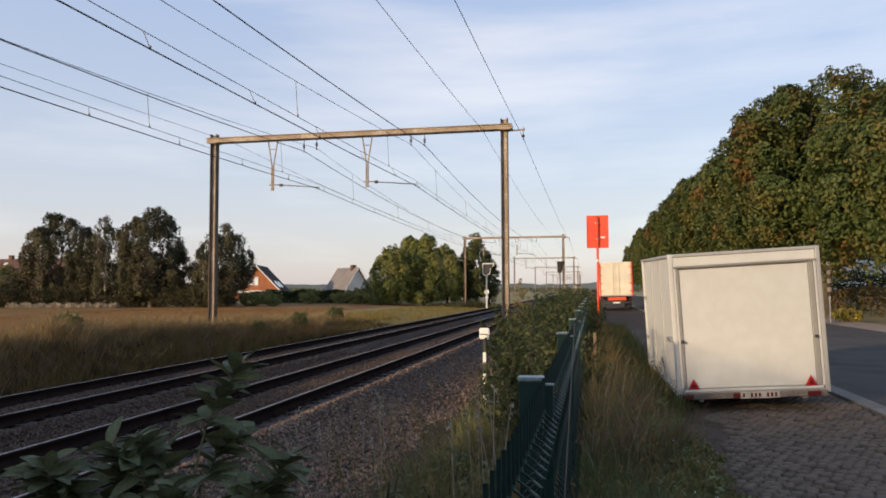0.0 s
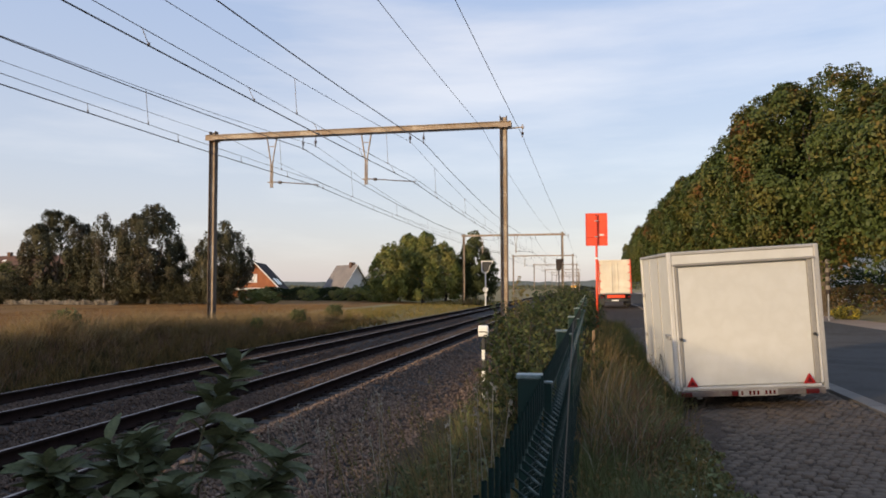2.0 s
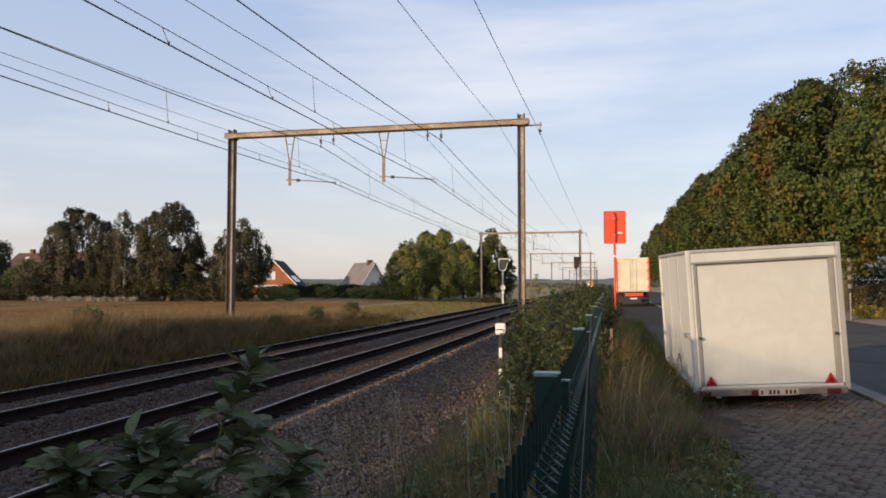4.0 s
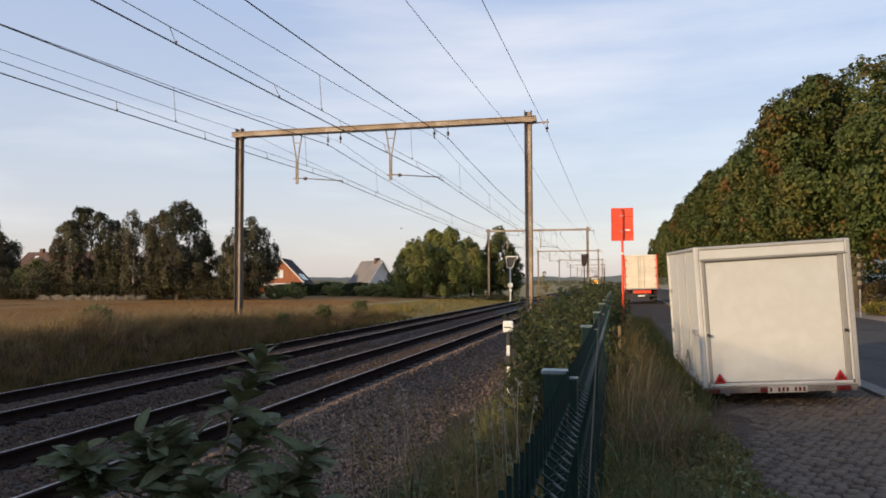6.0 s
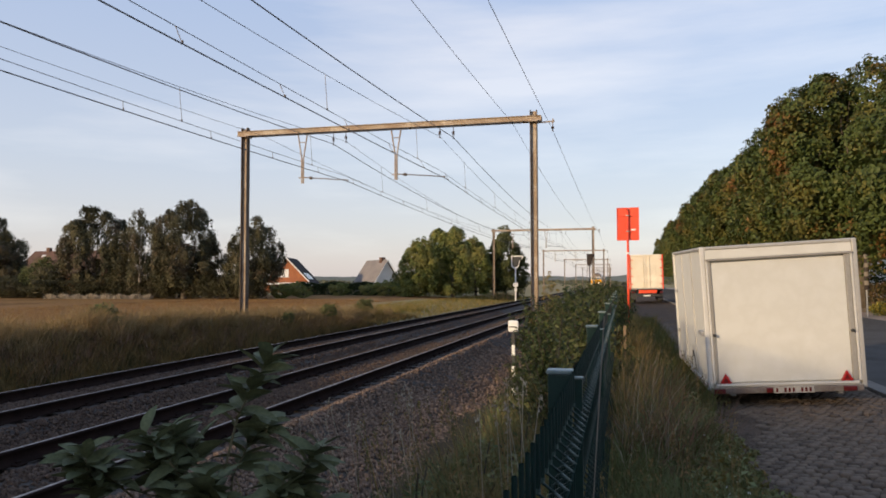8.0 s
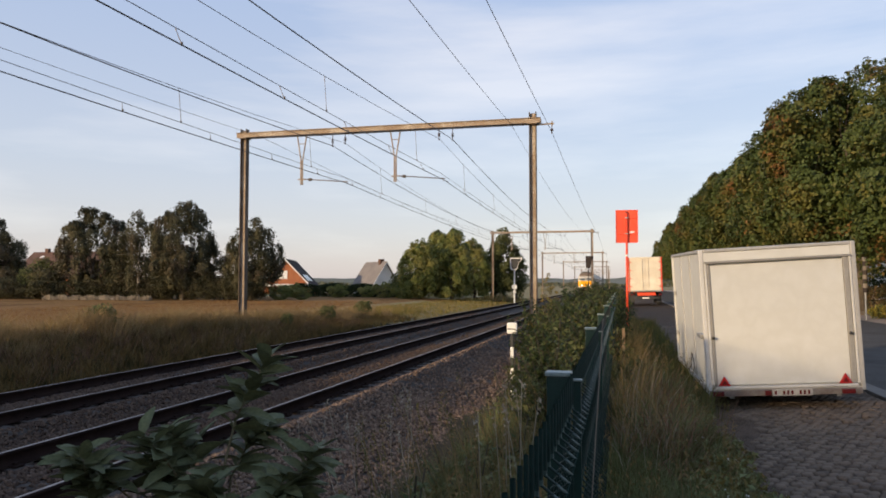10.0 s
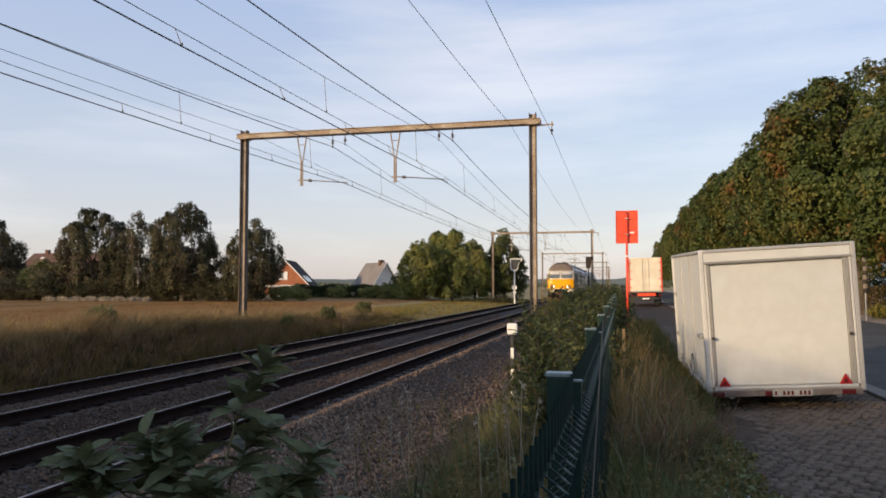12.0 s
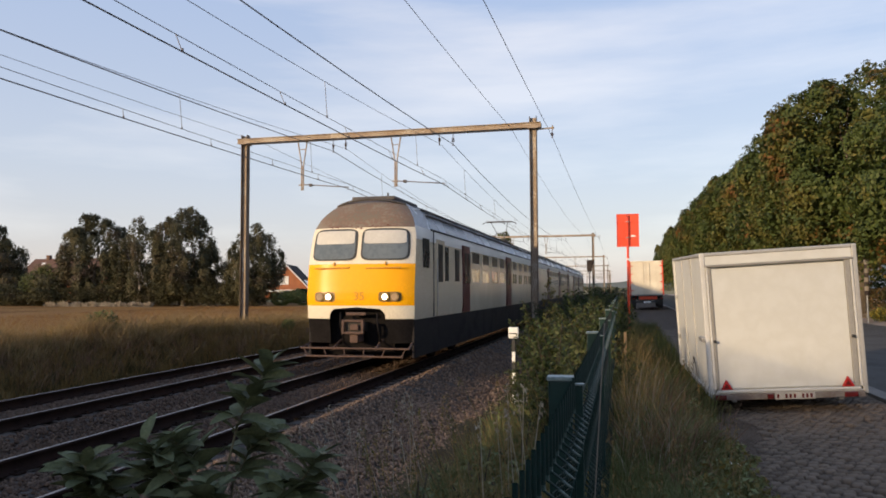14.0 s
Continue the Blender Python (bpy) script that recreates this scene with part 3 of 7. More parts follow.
    v6 = v.reshape(-1, 6, 3)
    for pick, material, label in ((~inside, "stone", "loose crushed grey and brown ballast stones"), (inside, "browned", "darker brown ballast stones, rusty between the rails")):
        vv = v6[pick].reshape(-1, 3)
        ff = (tri[None] + 6 * np.arange(int(pick.sum()))[:, None, None]).reshape(-1, 3)
        ob = put("ballast_stones", fast("ballast_stones", vv, ff), M[material])
        tagged(ob, label, "gravel", kind="stuff")


def build_track(xc, label):
    track = thing("railway_track", pose(0, 0, 0), label, "railway track", "running lines", "structure")
    for s in (-1, 1):
        v, f = sweep(RAIL, xc + s * HALF, LINE_YS)
        me = fast("rail", v, f)
        me.materials.append(M["rail"])
        me.materials.append(M["railtop"])
        n = len(RAIL)
        me.polygons.foreach_set("material_index", np.array([1 if (i % n) in (8,) else 0 for i in range(len(f))], np.int32))
        put("rail", me, None, track, "rust-brown steel rail with a polished head")
    bm = boxed(-1.3, 1.3, -0.13, 0.13, -0.16, 0.0, 0.012)
    me = bpy.data.meshes.new("sleeper")
    bm.to_mesh(me)
    bm.free()
    for i in range(150):
        y = 0.3 + 0.6 * i
        ob = put("sleeper", me, M["sleeper"], track)
        ob.location = (xc + float(bend(y)) + random.uniform(-0.02, 0.02), y, -0.168 + random.uniform(-0.008, 0.004))
    # rail chairs that hold the rails, near the eye
    bm = bmesh.new()
    box(bm, -0.16, 0.16, -0.07, 0.07, 0.0, 0.022, 0.004)
    for s in (-1, 1):
        box(bm, s * 0.10 - 0.02, s * 0.10 + 0.02, -0.03, 0.03, 0.02, 0.05, 0.004)
    me = bpy.data.meshes.new("rail_chair")
    bm.to_mesh(me)
    bm.free()
    for i in range(5, 60):
        for s in (-1, 1):
            ob = put("rail_chair", me, M["rail"], track)
            ob.location = (xc + s * HALF + float(bend(0.3 + 0.6 * i)), 0.3 + 0.6 * i, -0.168)


build_ballast()
build_track(FAR_X, "railway track farther from the road, rusty rails on sleepers")
build_track(NEAR_X, "railway track nearer the road, rusty rails on sleepers")

XL, XR, BEAM_Z = -14.84, -3.13, 7.86


def h_post(parent, x, z0, z1, w=0.26, d=0.26, t=0.022):
    """H-section post: two flanges that face across the line, and the web between them."""
    post = part("post", boxed(x - w / 2 + t, x + w / 2 - t, -t / 2, t / 2, z0, z1), M["portal"], parent)
    # flange colour carries the shade that falls beside the sunlit web
    for s in (-1, 1):
        a, b = sorted((x + s * w / 2, x + s * (w / 2 - t)))
        part("flange", boxed(a, b, -d / 2, d / 2, z0, z1 + 0.04, 0.003), M["flange"], post, "post flange darkened in colour for its shaded side")


def insulator(bm, x, y, top, length):
    tube(bm, (x, y, top), (x, y, top - length), 0.014, sides=6)
    for k in range(3):
        z = top - length * (0.45 + 0.12 * k)
        tube(bm, (x, y, z), (x, y, z - 0.03), 0.035, 0.062, 10)
    tube(bm, (x, y, top - length), (x, y, top - length - 0.05), 0.03, 0.03, 6)


def build_portal(y, left):
    dx = float(bend(y))
    t = thing("catenary_portal", pose(dx, y, 0), "weathered steel portal frame that carries the overhead wires", "catenary portal", "catenary portals")
    for x in (left, XR):
        h_post(t, x, -0.6, BEAM_Z + (0.29 if x == XR else 0.22))
        part("footing", boxed(x - 0.35, x + 0.35, -0.35, 0.35, -1.0, -0.12, 0.03), M["concrete"], t, "concrete post footing")
    bm = bmesh.new()
    # beam: two channels back to back with stiffeners
    for s in (-1, 1):
        prism(bm, [(s * 0.13, -0.10), (s * 0.13, 0.10), (s * 0.20, 0.10), (s * 0.20, 0.08), (s * 0.15, 0.08), (s * 0.15, -0.08), (s * 0.20, -0.08), (s * 0.20, -0.10)], "x", left - 0.28, XR + 0.30)
    bmesh.ops.translate(bm, verts=bm.verts, vec=(0, 0, BEAM_Z))
    beam = part("beam", bm, M["portal"], t)
    for i in range(6):
        x = left + 0.4 + i * (XR - left - 0.8) / 5
        part("stiffener", boxed(x - 0.04, x + 0.04, -0.13, 0.13, BEAM_Z - 0.095, BEAM_Z + 0.095), M["portal"], beam)
    for x in (left, XR):
        part("clamp", boxed(x - 0.17, x + 0.17, -0.24, 0.24, BEAM_Z - 0.135, BEAM_Z - 0.102, 0.008), M["portal"], beam)
    # drop brackets with their steady arms
    for xt in (-12.33, -8.44):
        bm = bmesh.new()
        for s in (-1, 1):
            tube(bm, (xt + s * 0.2, 0, BEAM_Z - 0.09), (xt + s * 0.035, 0, 6.75), 0.028, sides=6)
            tube(bm, (xt + s * 0.035, 0, 6.75), (xt + s * 0.035, 0, 5.78), 0.03, sides=6)
        tube(bm, (xt - 0.10, 0, 7.42), (xt + 0.10, 0, 7.42), 0.016, sides=6)
        tube(bm, (xt - 0.16, 0, 6.0), (xt + 0.16, 0, 6.0), 0.025, sides=6)
        br = part("drop_bracket", bm, M["portal"], t, "V-shaped steel drop bracket")
        bm = bmesh.new()
        tube(bm, (xt + 0.16, 0, 6.0), (xt + 1.95, 0, 5.84), 0.02, sides=6)
        tube(bm, (xt + 0.30, 0, 5.985), (xt + 0.42, 0, 5.975), 0.06, 0.06, 8)
        tube(bm, (xt + 1.92, 0, 5.86), (xt + 1.92, 0, 5.74), 0.014, sides=6)
        part("steady_arm", bm, M["wire"], br)
    for x, z in ((-11.02, 7.29), (-10.5, 7.38), (-6.7, 7.37), (-6.17, 7.32)):
        bm = bmesh.new()
        insulator(bm, x, 0, BEAM_Z - 0.10, BEAM_Z - 0.10 - z)
        part("insulator", bm, M["insul"], t, "brown porcelain insulator")
    bm = bmesh.new()
    tube(bm, (XR, 0, BEAM_Z - 0.15), (-2.36, 0, BEAM_Z - 0.12), 0.03, sides=6)
    tube(bm, (-2.42, 0, BEAM_Z - 0.02), (-2.42, 0, BEAM_Z - 0.2), 0.025, sides=6)
    br = part("side_bracket", bm, M["portal"], t)
    bm = bmesh.new()
    insulator(bm, -2.43, 0, BEAM_Z - 0.2, BEAM_Z - 0.2 - 7.42)
    part("insulator", bm, M["insul"], br, "brown porcelain insulator")
    for x in (-14.12, -3.95):
        bm = bmesh.new()
        tube(bm, (x, 0, BEAM_Z - 0.08), (x + 0.08, 0, 7.76), 0.03, sides=6)
        part("wire_clip", bm, M["insul"], t)
    return t


near_portal = build_portal(PORTAL_Y, XL)
far_portal = build_portal(PORTAL_Y + PORTAL_STEP, XL + 0.28)
for i in (-1, 2, 3, 4, 5, 6, 7):
    y = PORTAL_Y + i * PORTAL_STEP
    copy_thing(near_portal if i < 0 else far_portal, pose(float(bend(y)), y, 0))

WIRES = [  # x, height at the portals, height at mid span, thickness, label
    (-6.50, 5.78, 5.43, 0.012, "copper contact wire over the nearer track"),
    (-6.62, 6.04, 5.72, 0.007, "auxiliary wire over the nearer track"),
    (-6.68, 7.37, 6.26, 0.007, "bare carrier cable over the nearer track"),
    (-6.17, 7.32, 6.55, 0.013, "thick dark feeder cable over the nearer track"),
    (-3.95, 7.80, 7.17, 0.0075, "thin earth cable under the portal beams"),
    (-2.43, 7.42, 7.12, 0.0085, "line cable on the side brackets"),
    (-11.02, 7.29, 6.45, 0.013, "thick dark feeder cable over the farther track"),
    (-10.50, 7.38, 6.18, 0.007, "bare carrier cable over the farther track"),
    (-10.42, 5.97, 5.66, 0.007, "auxiliary wire over the farther track"),
    (-10.40, 5.78, 5.45, 0.012, "copper contact wire over the farther track"),
    (-14.12, 7.79, 7.20, 0.007, "thin earth cable by the field"),
]


def wire_z(w, y):
    u = ((y - PORTAL_Y) / PORTAL_STEP) % 1.0
    return w[2] + (w[1] - w[2]) * (2 * u - 1) ** 2


def build_wires():
    made = []
    for w in WIRES:
        cu = bpy.data.curves.new("overhead_wire", "CURVE")
        cu.dimensions, cu.bevel_depth, cu.bevel_resolution = "3D", w[3], 1
        ys = np.arange(PORTAL_Y - PORTAL_STEP, PORTAL_Y + 7 * PORTAL_STEP + 0.1, PORTAL_STEP / 16)
        sp = cu.splines.new("POLY")
        sp.points.add(len(ys) - 1)
        for p, y in zip(sp.points, ys):
            p.co = (w[0] + float(bend(y)), y, wire_z(w, float(y)), 1)
        cu.materials.append(M["wire"])
        made.append(tagged(new("overhead_wire", cu), w[4], "overhead wire", "overhead wires"))

    def dropper(lo, hi, y, parent):
        a, b = WIRES[lo], WIRES[hi]
        bm = bmesh.new()
        dx = float(bend(y))
        tube(bm, (a[0] + dx, y, wire_z(a, y)), (b[0] + dx, y, wire_z(b, y)), 0.007, sides=5)
        tube(bm, (a[0] + dx, y, wire_z(a, y) - 0.01), (a[0] + dx, y, wire_z(a, y) + 0.05), 0.018, sides=6)
        part("dropper", bm, M["wire"], parent)
    for k in range(-2, 30):
        dropper(0, 1, 9.9 + 3.55 * k, made[0])
        dropper(9, 8, 13.7 + 3.5 * k, made[9])
    for k in range(-1, 10):
        dropper(1, 2, 15.9 + 7.8 * k, made[2])
        dropper(8, 7, 15.9 + 7.8 * k, made[7])


build_wires()


# ---------------------------------------------------------------- trailer on the parking strip
STRIP_Z0, STRIP_SLOPE = 0.19, 0.041


def strip_z(x):
    return STRIP_Z0 + STRIP_SLOPE * (x - 1.15)


M["dullbar"] = mat("dull_light_bar", (0.19, 0.165, 0.145), (0.13, 0.10, 0.085), 4.0, 40.0, 0.7, metal=0.2, bump=0.1)
M["cornerwhite"] = mat("pale_corner_profile", (0.56, 0.55, 0.53), (0.46, 0.45, 0.43), 2.0, 60.0, 0.45, bump=0.05)
M["dullalu"] = mat("dull_grey_aluminium", (0.30, 0.285, 0.26), (0.24, 0.225, 0.205), 3.0, 110.0, 0.55, metal=0.25, bump=0.1, stretch=(1, 1, 0.2))
M["plate"] = mat("worn_white_plate", (0.40, 0.38, 0.34), (0.30, 0.28, 0.25), 9.0, 60.0, 0.6, bump=0.05)
M["cream"] = mat("cream_lorry_panel", (0.80, 0.74, 0.62), (0.72, 0.66, 0.54), 0.9, 24.0, 0.5, bump=0.02, third=(0.62, 0.54, 0.42))


def build_trailer():
    W, L, H = 1.92, 3.7, 1.967
    t = thing("box_trailer", pose(1.097, 10.41, 0.331, 1.15, -3.14, 1.67), "white panelled box trailer parked on cobbles, leaning slightly", "trailer")
    bm = boxed(0.03, W - 0.03, 0.05, L - 0.03, 0.10, H - 0.03, 0.012)
    body = part("body", bm, M["white"], t)
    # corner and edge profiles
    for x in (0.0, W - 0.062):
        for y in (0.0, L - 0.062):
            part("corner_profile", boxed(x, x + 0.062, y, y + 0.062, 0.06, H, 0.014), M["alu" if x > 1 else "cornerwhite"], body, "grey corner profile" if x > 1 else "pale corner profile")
    for x0, x1, y0, y1 in ((0.062, W - 0.062, 0.0, 0.07), (0.062, W - 0.062, L - 0.07, L), (0.0, 0.07, 0.062, L - 0.062), (W - 0.07, W, 0.062, L - 0.062)):
        part("top_profile", boxed(x0, x1, y0, y1, H - 0.045, H, 0.012), M["alu"], body, "grey aluminium edge profile")
        part("bottom_profile", boxed(x0, x1, y0, y1, 0.06, 0.12, 0.010), M["alu"], body, "grey aluminium edge profile")
    # header board above the door
    part("header_panel", boxed(0.064, W - 0.064, 0.010, 0.06, 1.800, H - 0.047, 0.006), M["white"], body)
    # rear door in its grooved frame
    door = part("rear_door", boxed(0.135, W - 0.165, 0.006, 0.045, 0.165, 1.748, 0.006), M["white"], t, "smooth white rear ramp door")
    for x, s in ((0.064, 1), (W - 0.064, -1)):
        a, b = sorted((x, x + s * 0.028))
        part("door_jamb", boxed(a, b, -0.014, 0.03, 0.155, 1.798, 0.008), M["cornerwhite"], door, "pale door jamb")
        a, b = sorted((x + s * 0.030, x + s * (0.069 if s > 0 else 0.099)))
        part("door_profile", boxed(a, b, -0.006, 0.03, 0.155, 1.770, 0.010), M["dullalu"], door, "dull grey aluminium door profile")
    part("door_profile", boxed(0.062, W - 0.062, -0.030, 0.02, 1.772, 1.797, 0.008), M["dullalu"], door, "dull grey aluminium drip rail")
    part("door_profile", boxed(0.094, W - 0.094, -0.026, 0.02, 0.118, 0.152, 0.008), M["cornerwhite"], door, "pale aluminium sill")
    for x in (0.116, W - 0.130):
        bm = bmesh.new()
        tube(bm, (x, -0.05, 0.79), (x, -0.008, 0.79), 0.019, 0.022, 10)
        part("latch", bm, M["black"], door, "small black latch")
    for x in (0.217, 1.682):
        bm = bmesh.new()
        prism(bm, [(x - 0.074, 0.157), (x + 0.074, 0.157), (x, 0.287)], "y", -0.026, 0.004)
        tri = part("reflector", bm, M["red"], t, "red triangular reflector")
        bm = bmesh.new()
        prism(bm, [(x - 0.034, 0.176), (x + 0.034, 0.176), (x, 0.240)], "y", -0.030, -0.027)
        part("reflector_core", bm, M["dullred"], tri)
    # light bar
    bar = part("light_bar", boxed(0.02, W - 0.05, -0.035, 0.03, 0.022, 0.098, 0.010), M["dullbar"], t, "dull rusty rear light bar")
    for x0, x1 in ((0.06, 0.20), (0.70, 0.78), (W - 0.30, W - 0.14)):
        part("rear_light", boxed(x0, x1, -0.060, -0.036, 0.030, 0.092, 0.010), M["dullred"], bar, "red rear lamp")
    plate = part("number_plate", boxed(0.79, 1.275, -0.055, -0.037, 0.020, 0.104, 0.004), M["plate"], bar, "white plate with worn red marks")
    for k in range(9):
        if k in (1, 5):
            continue
        x = 0.815 + k * 0.050
        part("plate_mark", boxed(x, x + 0.026, -0.0585, -0.0555, 0.036, 0.088), M["dullred"], plate)
    # side: hinge, clasp, seam
    part("side_clasp", boxed(-0.035, 0.035, 0.10, 0.42, 0.78, 0.835, 0.008), M["galv"], body, "grey clasp")
    for y in (1.25, 2.45):
        part("side_seam", boxed(0.020, 0.034, y, y + 0.05, 0.12, H - 0.06, 0.004), M["alu"], body)
    for z in (0.55, 1.25):
        part("hinge", boxed(-0.012, 0.02, L - 0.30, L - 0.12, z, z + 0.06, 0.006), M["galv"], body)
    # undercarriage
    for x in (0.28, W - 0.34):
        part("chassis_rail", boxed(x, x + 0.06, 0.05, L + 0.1, -0.02, 0.06, 0.004), M["galv"], t)
    bm = bmesh.new()
    tube(bm, (0.12, 1.75, 0.10), (W - 0.12, 1.75, 0.07), 0.04)
    part("axle", bm, M["galv"], t)
    for x, zc in ((0.11, 0.145), (W - 0.11, 0.085)):
        bm = bmesh.new()
        ring(bm, (x, 1.75, zc), (1, 0, 0), 0.29, 0.17, 0.16)
        wheel = part("wheel", bm, M["rubber"], t, "small black trailer wheel", True)
        bm = bmesh.new()
        tube(bm, (x - 0.05, 1.75, zc), (x + 0.05, 1.75, zc), 0.172, 0.172, 20)
        part("rim", bm, M["galv"], wheel)
        bm = bmesh.new()
        pts = [(1.75 + r * math.cos(a), zc + r * math.sin(a)) for r in (0.36,) for a in np.linspace(0.15, math.pi - 0.15, 12)]
        inner = [(1.75 + 0.335 * math.cos(a), zc + 0.335 * math.sin(a)) for a in np.linspace(math.pi - 0.15, 0.15, 12)]
        prism(bm, pts + inner, "x", x - 0.075, x + 0.075)
        part("mudguard", bm, M["black"], t, "black mudguard")
    for s in (-1, 1):
        bm = bmesh.new()
        tube(bm, (W / 2 + s * 0.55, L, 0.03), (W / 2, L + 1.15, 0.03), 0.035)
        part("drawbar", bm, M["galv"], t)
    bm = bmesh.new()
    tube(bm, (W / 2, L + 1.0, 0.25), (W / 2, L + 1.0, -0.28), 0.03)
    tube(bm, (W / 2 - 0.05, L + 1.0, -0.30), (W / 2 + 0.05, L + 1.0, -0.30), 0.10, 0.10, 14)
    part("jockey_wheel", bm, M["galv"], t)


def build_truck():
    t = thing("box_truck", pose(0.55, 57.0, 0.27, 0, -1.2, 0), "parked lorry with pale rear doors and orange-red frame", "truck")
    W, H0, H1 = 2.42, 1.02, 3.55
    body = part("box_body", boxed(0.0, W, 0.05, 7.0, H0, H1, 0.03), M["cream"], t)
    for x in (0.0, W - 0.075):
        part("rear_frame", boxed(x, x + 0.075, -0.02, 0.10, H0 - 0.03, H1 + 0.01, 0.015), M["orange"], body, "orange-red rear frame")
    part("rear_frame", boxed(0.08, W - 0.08, -0.02, 0.10, H1 - 0.10, H1 + 0.01, 0.015), M["cream"], body, "pale top frame")
    part("rear_frame", boxed(0.11, W - 0.11, -0.02, 0.10, H0 - 0.03, H0 + 0.05, 0.015), M["galv"], body)
    for x0, x1 in ((0.12, W / 2 - 0.012), (W / 2 + 0.012, W - 0.12)):
        d = part("rear_door", boxed(x0, x1, -0.01, 0.045, H0 + 0.06, H1 - 0.11, 0.008), M["cream"], t, "pale cream rear door")
        xr = x1 - 0.20 if x0 < 0.5 else x0 + 0.20
        bm = bmesh.new()
        tube(bm, (xr, -0.045, H0 + 0.1), (xr, -0.045, H1 - 0.14), 0.022)
        part("lock_bar", bm, M["cream"], d)
        xh = x0 + 0.02 if x0 < 0.5 else x1 - 0.02
        for z in (1.35, 1.95, 2.55, 3.15):
            part("hinge", boxed(xh - 0.10, xh + 0.10, -0.04, -0.011, z, z + 0.06, 0.006), M["orange"], d, "orange hinge")
    ch = part("chassis", boxed(0.55, W - 0.55, 0.3, 8.2, 0.62, 0.98, 0.02), M["black"], t)
    part("bumper", boxed(0.30, W - 0.30, 0.02, 0.14, 0.45, 0.60, 0.02), M["black"], t, "black underrun bar")
    part("tail_panel", boxed(0.62, W - 0.50, 0.16, 0.2, 0.70, 0.93, 0.01), M["orange"], ch, "orange-red tail panel")
    part("number_plate", boxed(0.95, 1.45, 0.005, 0.02, 0.47, 0.57), M["whitepaint"], t)
    for x0 in (0.08, W - 0.30):
        part("rear_light", boxed(x0, x0 + 0.22, 0.0, 0.08, 0.70, 0.84, 0.01), M["dullred"], t, "red rear lamp")
    for y in (1.3, 6.6):
        for x in (0.22, W - 0.22):
            bm = bmesh.new()
            ring(bm, (x, y, 0.48), (1, 0, 0), 0.48, 0.26, 0.32)
            wh = part("wheel", bm, M["rubber"], t, "black lorry wheel", True)
            bm = bmesh.new()
            tube(bm, (x - 0.08, y, 0.48), (x + 0.08, y, 0.48), 0.262, 0.262, 20)
            part("rim", bm, M["galv"], wh)
        for x in (0.06, W - 0.42):
            part("mudflap", boxed(x, x + 0.36, y - 0.62, y - 0.58, 0.2, 0.75, 0.005), M["black"], t)
    cab = part("cab", boxed(0.05, W - 0.05, 7.1, 8.9, 0.65, 3.05, 0.12), M["orange"], t, "orange-red driver's cab")
    for x0, x1 in ((-0.14, 0.02), (W - 0.02, W + 0.14)):
        part("door_mirror", boxed(x0, x1, 8.3, 8.4, 1.9, 2.5, 0.03), M["black"], cab)


def build_orange_sign():
    t = thing("road_sign", pose(0.17, 24.0, 0.17), "orange-red painted back of a road sign on its post", "road sign")
    bm = boxed(-0.33, 0.345, 0.05, 0.062, 2.98, 4.01, 0.004)
    pl = part("plate", bm, M["orange"], t)
    for x0, x1, z0, z1 in ((-0.335, -0.315, 2.975, 4.015), (0.33, 0.35, 2.975, 4.015), (-0.315, 0.33, 2.975, 2.995), (-0.315, 0.33, 3.995, 4.015)):
        part("rim", boxed(x0, x1, 0.03, 0.066, z0, z1, 0.004), M["orange"], pl)
    for z in (3.26, 3.76):
        part("clamp_rail", boxed(-0.30, 0.32, 0.028, 0.050, z - 0.02, z + 0.02, 0.004), M["orange"], pl)
        part("clamp", boxed(-0.055, 0.055, -0.045, 0.03, z - 0.018, z + 0.018, 0.006), M["galv"], pl)
    part("sticker", boxed(0.10, 0.24, 0.046, 0.0495, 3.29, 3.34), M["whitepaint"], pl, "small white sticker")
    bm = bmesh.new()
    tube(bm, (0, 0, -0.5), (0, 0, 3.93), 0.038, sides=14)
    part("post", bm, M["orange"], t, "orange-red round post", True)
    bm = bmesh.new()
    tube(bm, (0, 0, 3.93), (0, 0, 3.96), 0.042, 0.03, 14)
    part("cap", bm, M["black"], t)
    part("joint_band", (lambda b: tube(b, (0, 0, 2.55), (0, 0, 2.60), 0.046, 0.046, 14))(bmesh.new()), M["whitepaint"], t)


build_trailer()
build_truck()
build_orange_sign()


# ---------------------------------------------------------------- trees
def limb(bm, p, d, r, length, depth, rng, tips):
    steps = 3
    for i in range(steps):
        q = p + d * (length / steps)
        tube(bm, p, q, r * (1 - 0.22 * i), r * (1 - 0.22 * (i + 1)), 6 if depth else 8)
        p = q
        d = (d + Vector(rng.normal(0, 0.12, 3))).normalized()
    tips.append(p)
    if depth > 0:
        for _ in range(3):
            nd = (d * 0.8 + Vector(rng.normal(0, 0.6, 3)) + Vector((0, 0, 0.15))).normalized()
            limb(bm, p, nd, r * 0.4, length * 0.62, depth - 1, rng, tips)


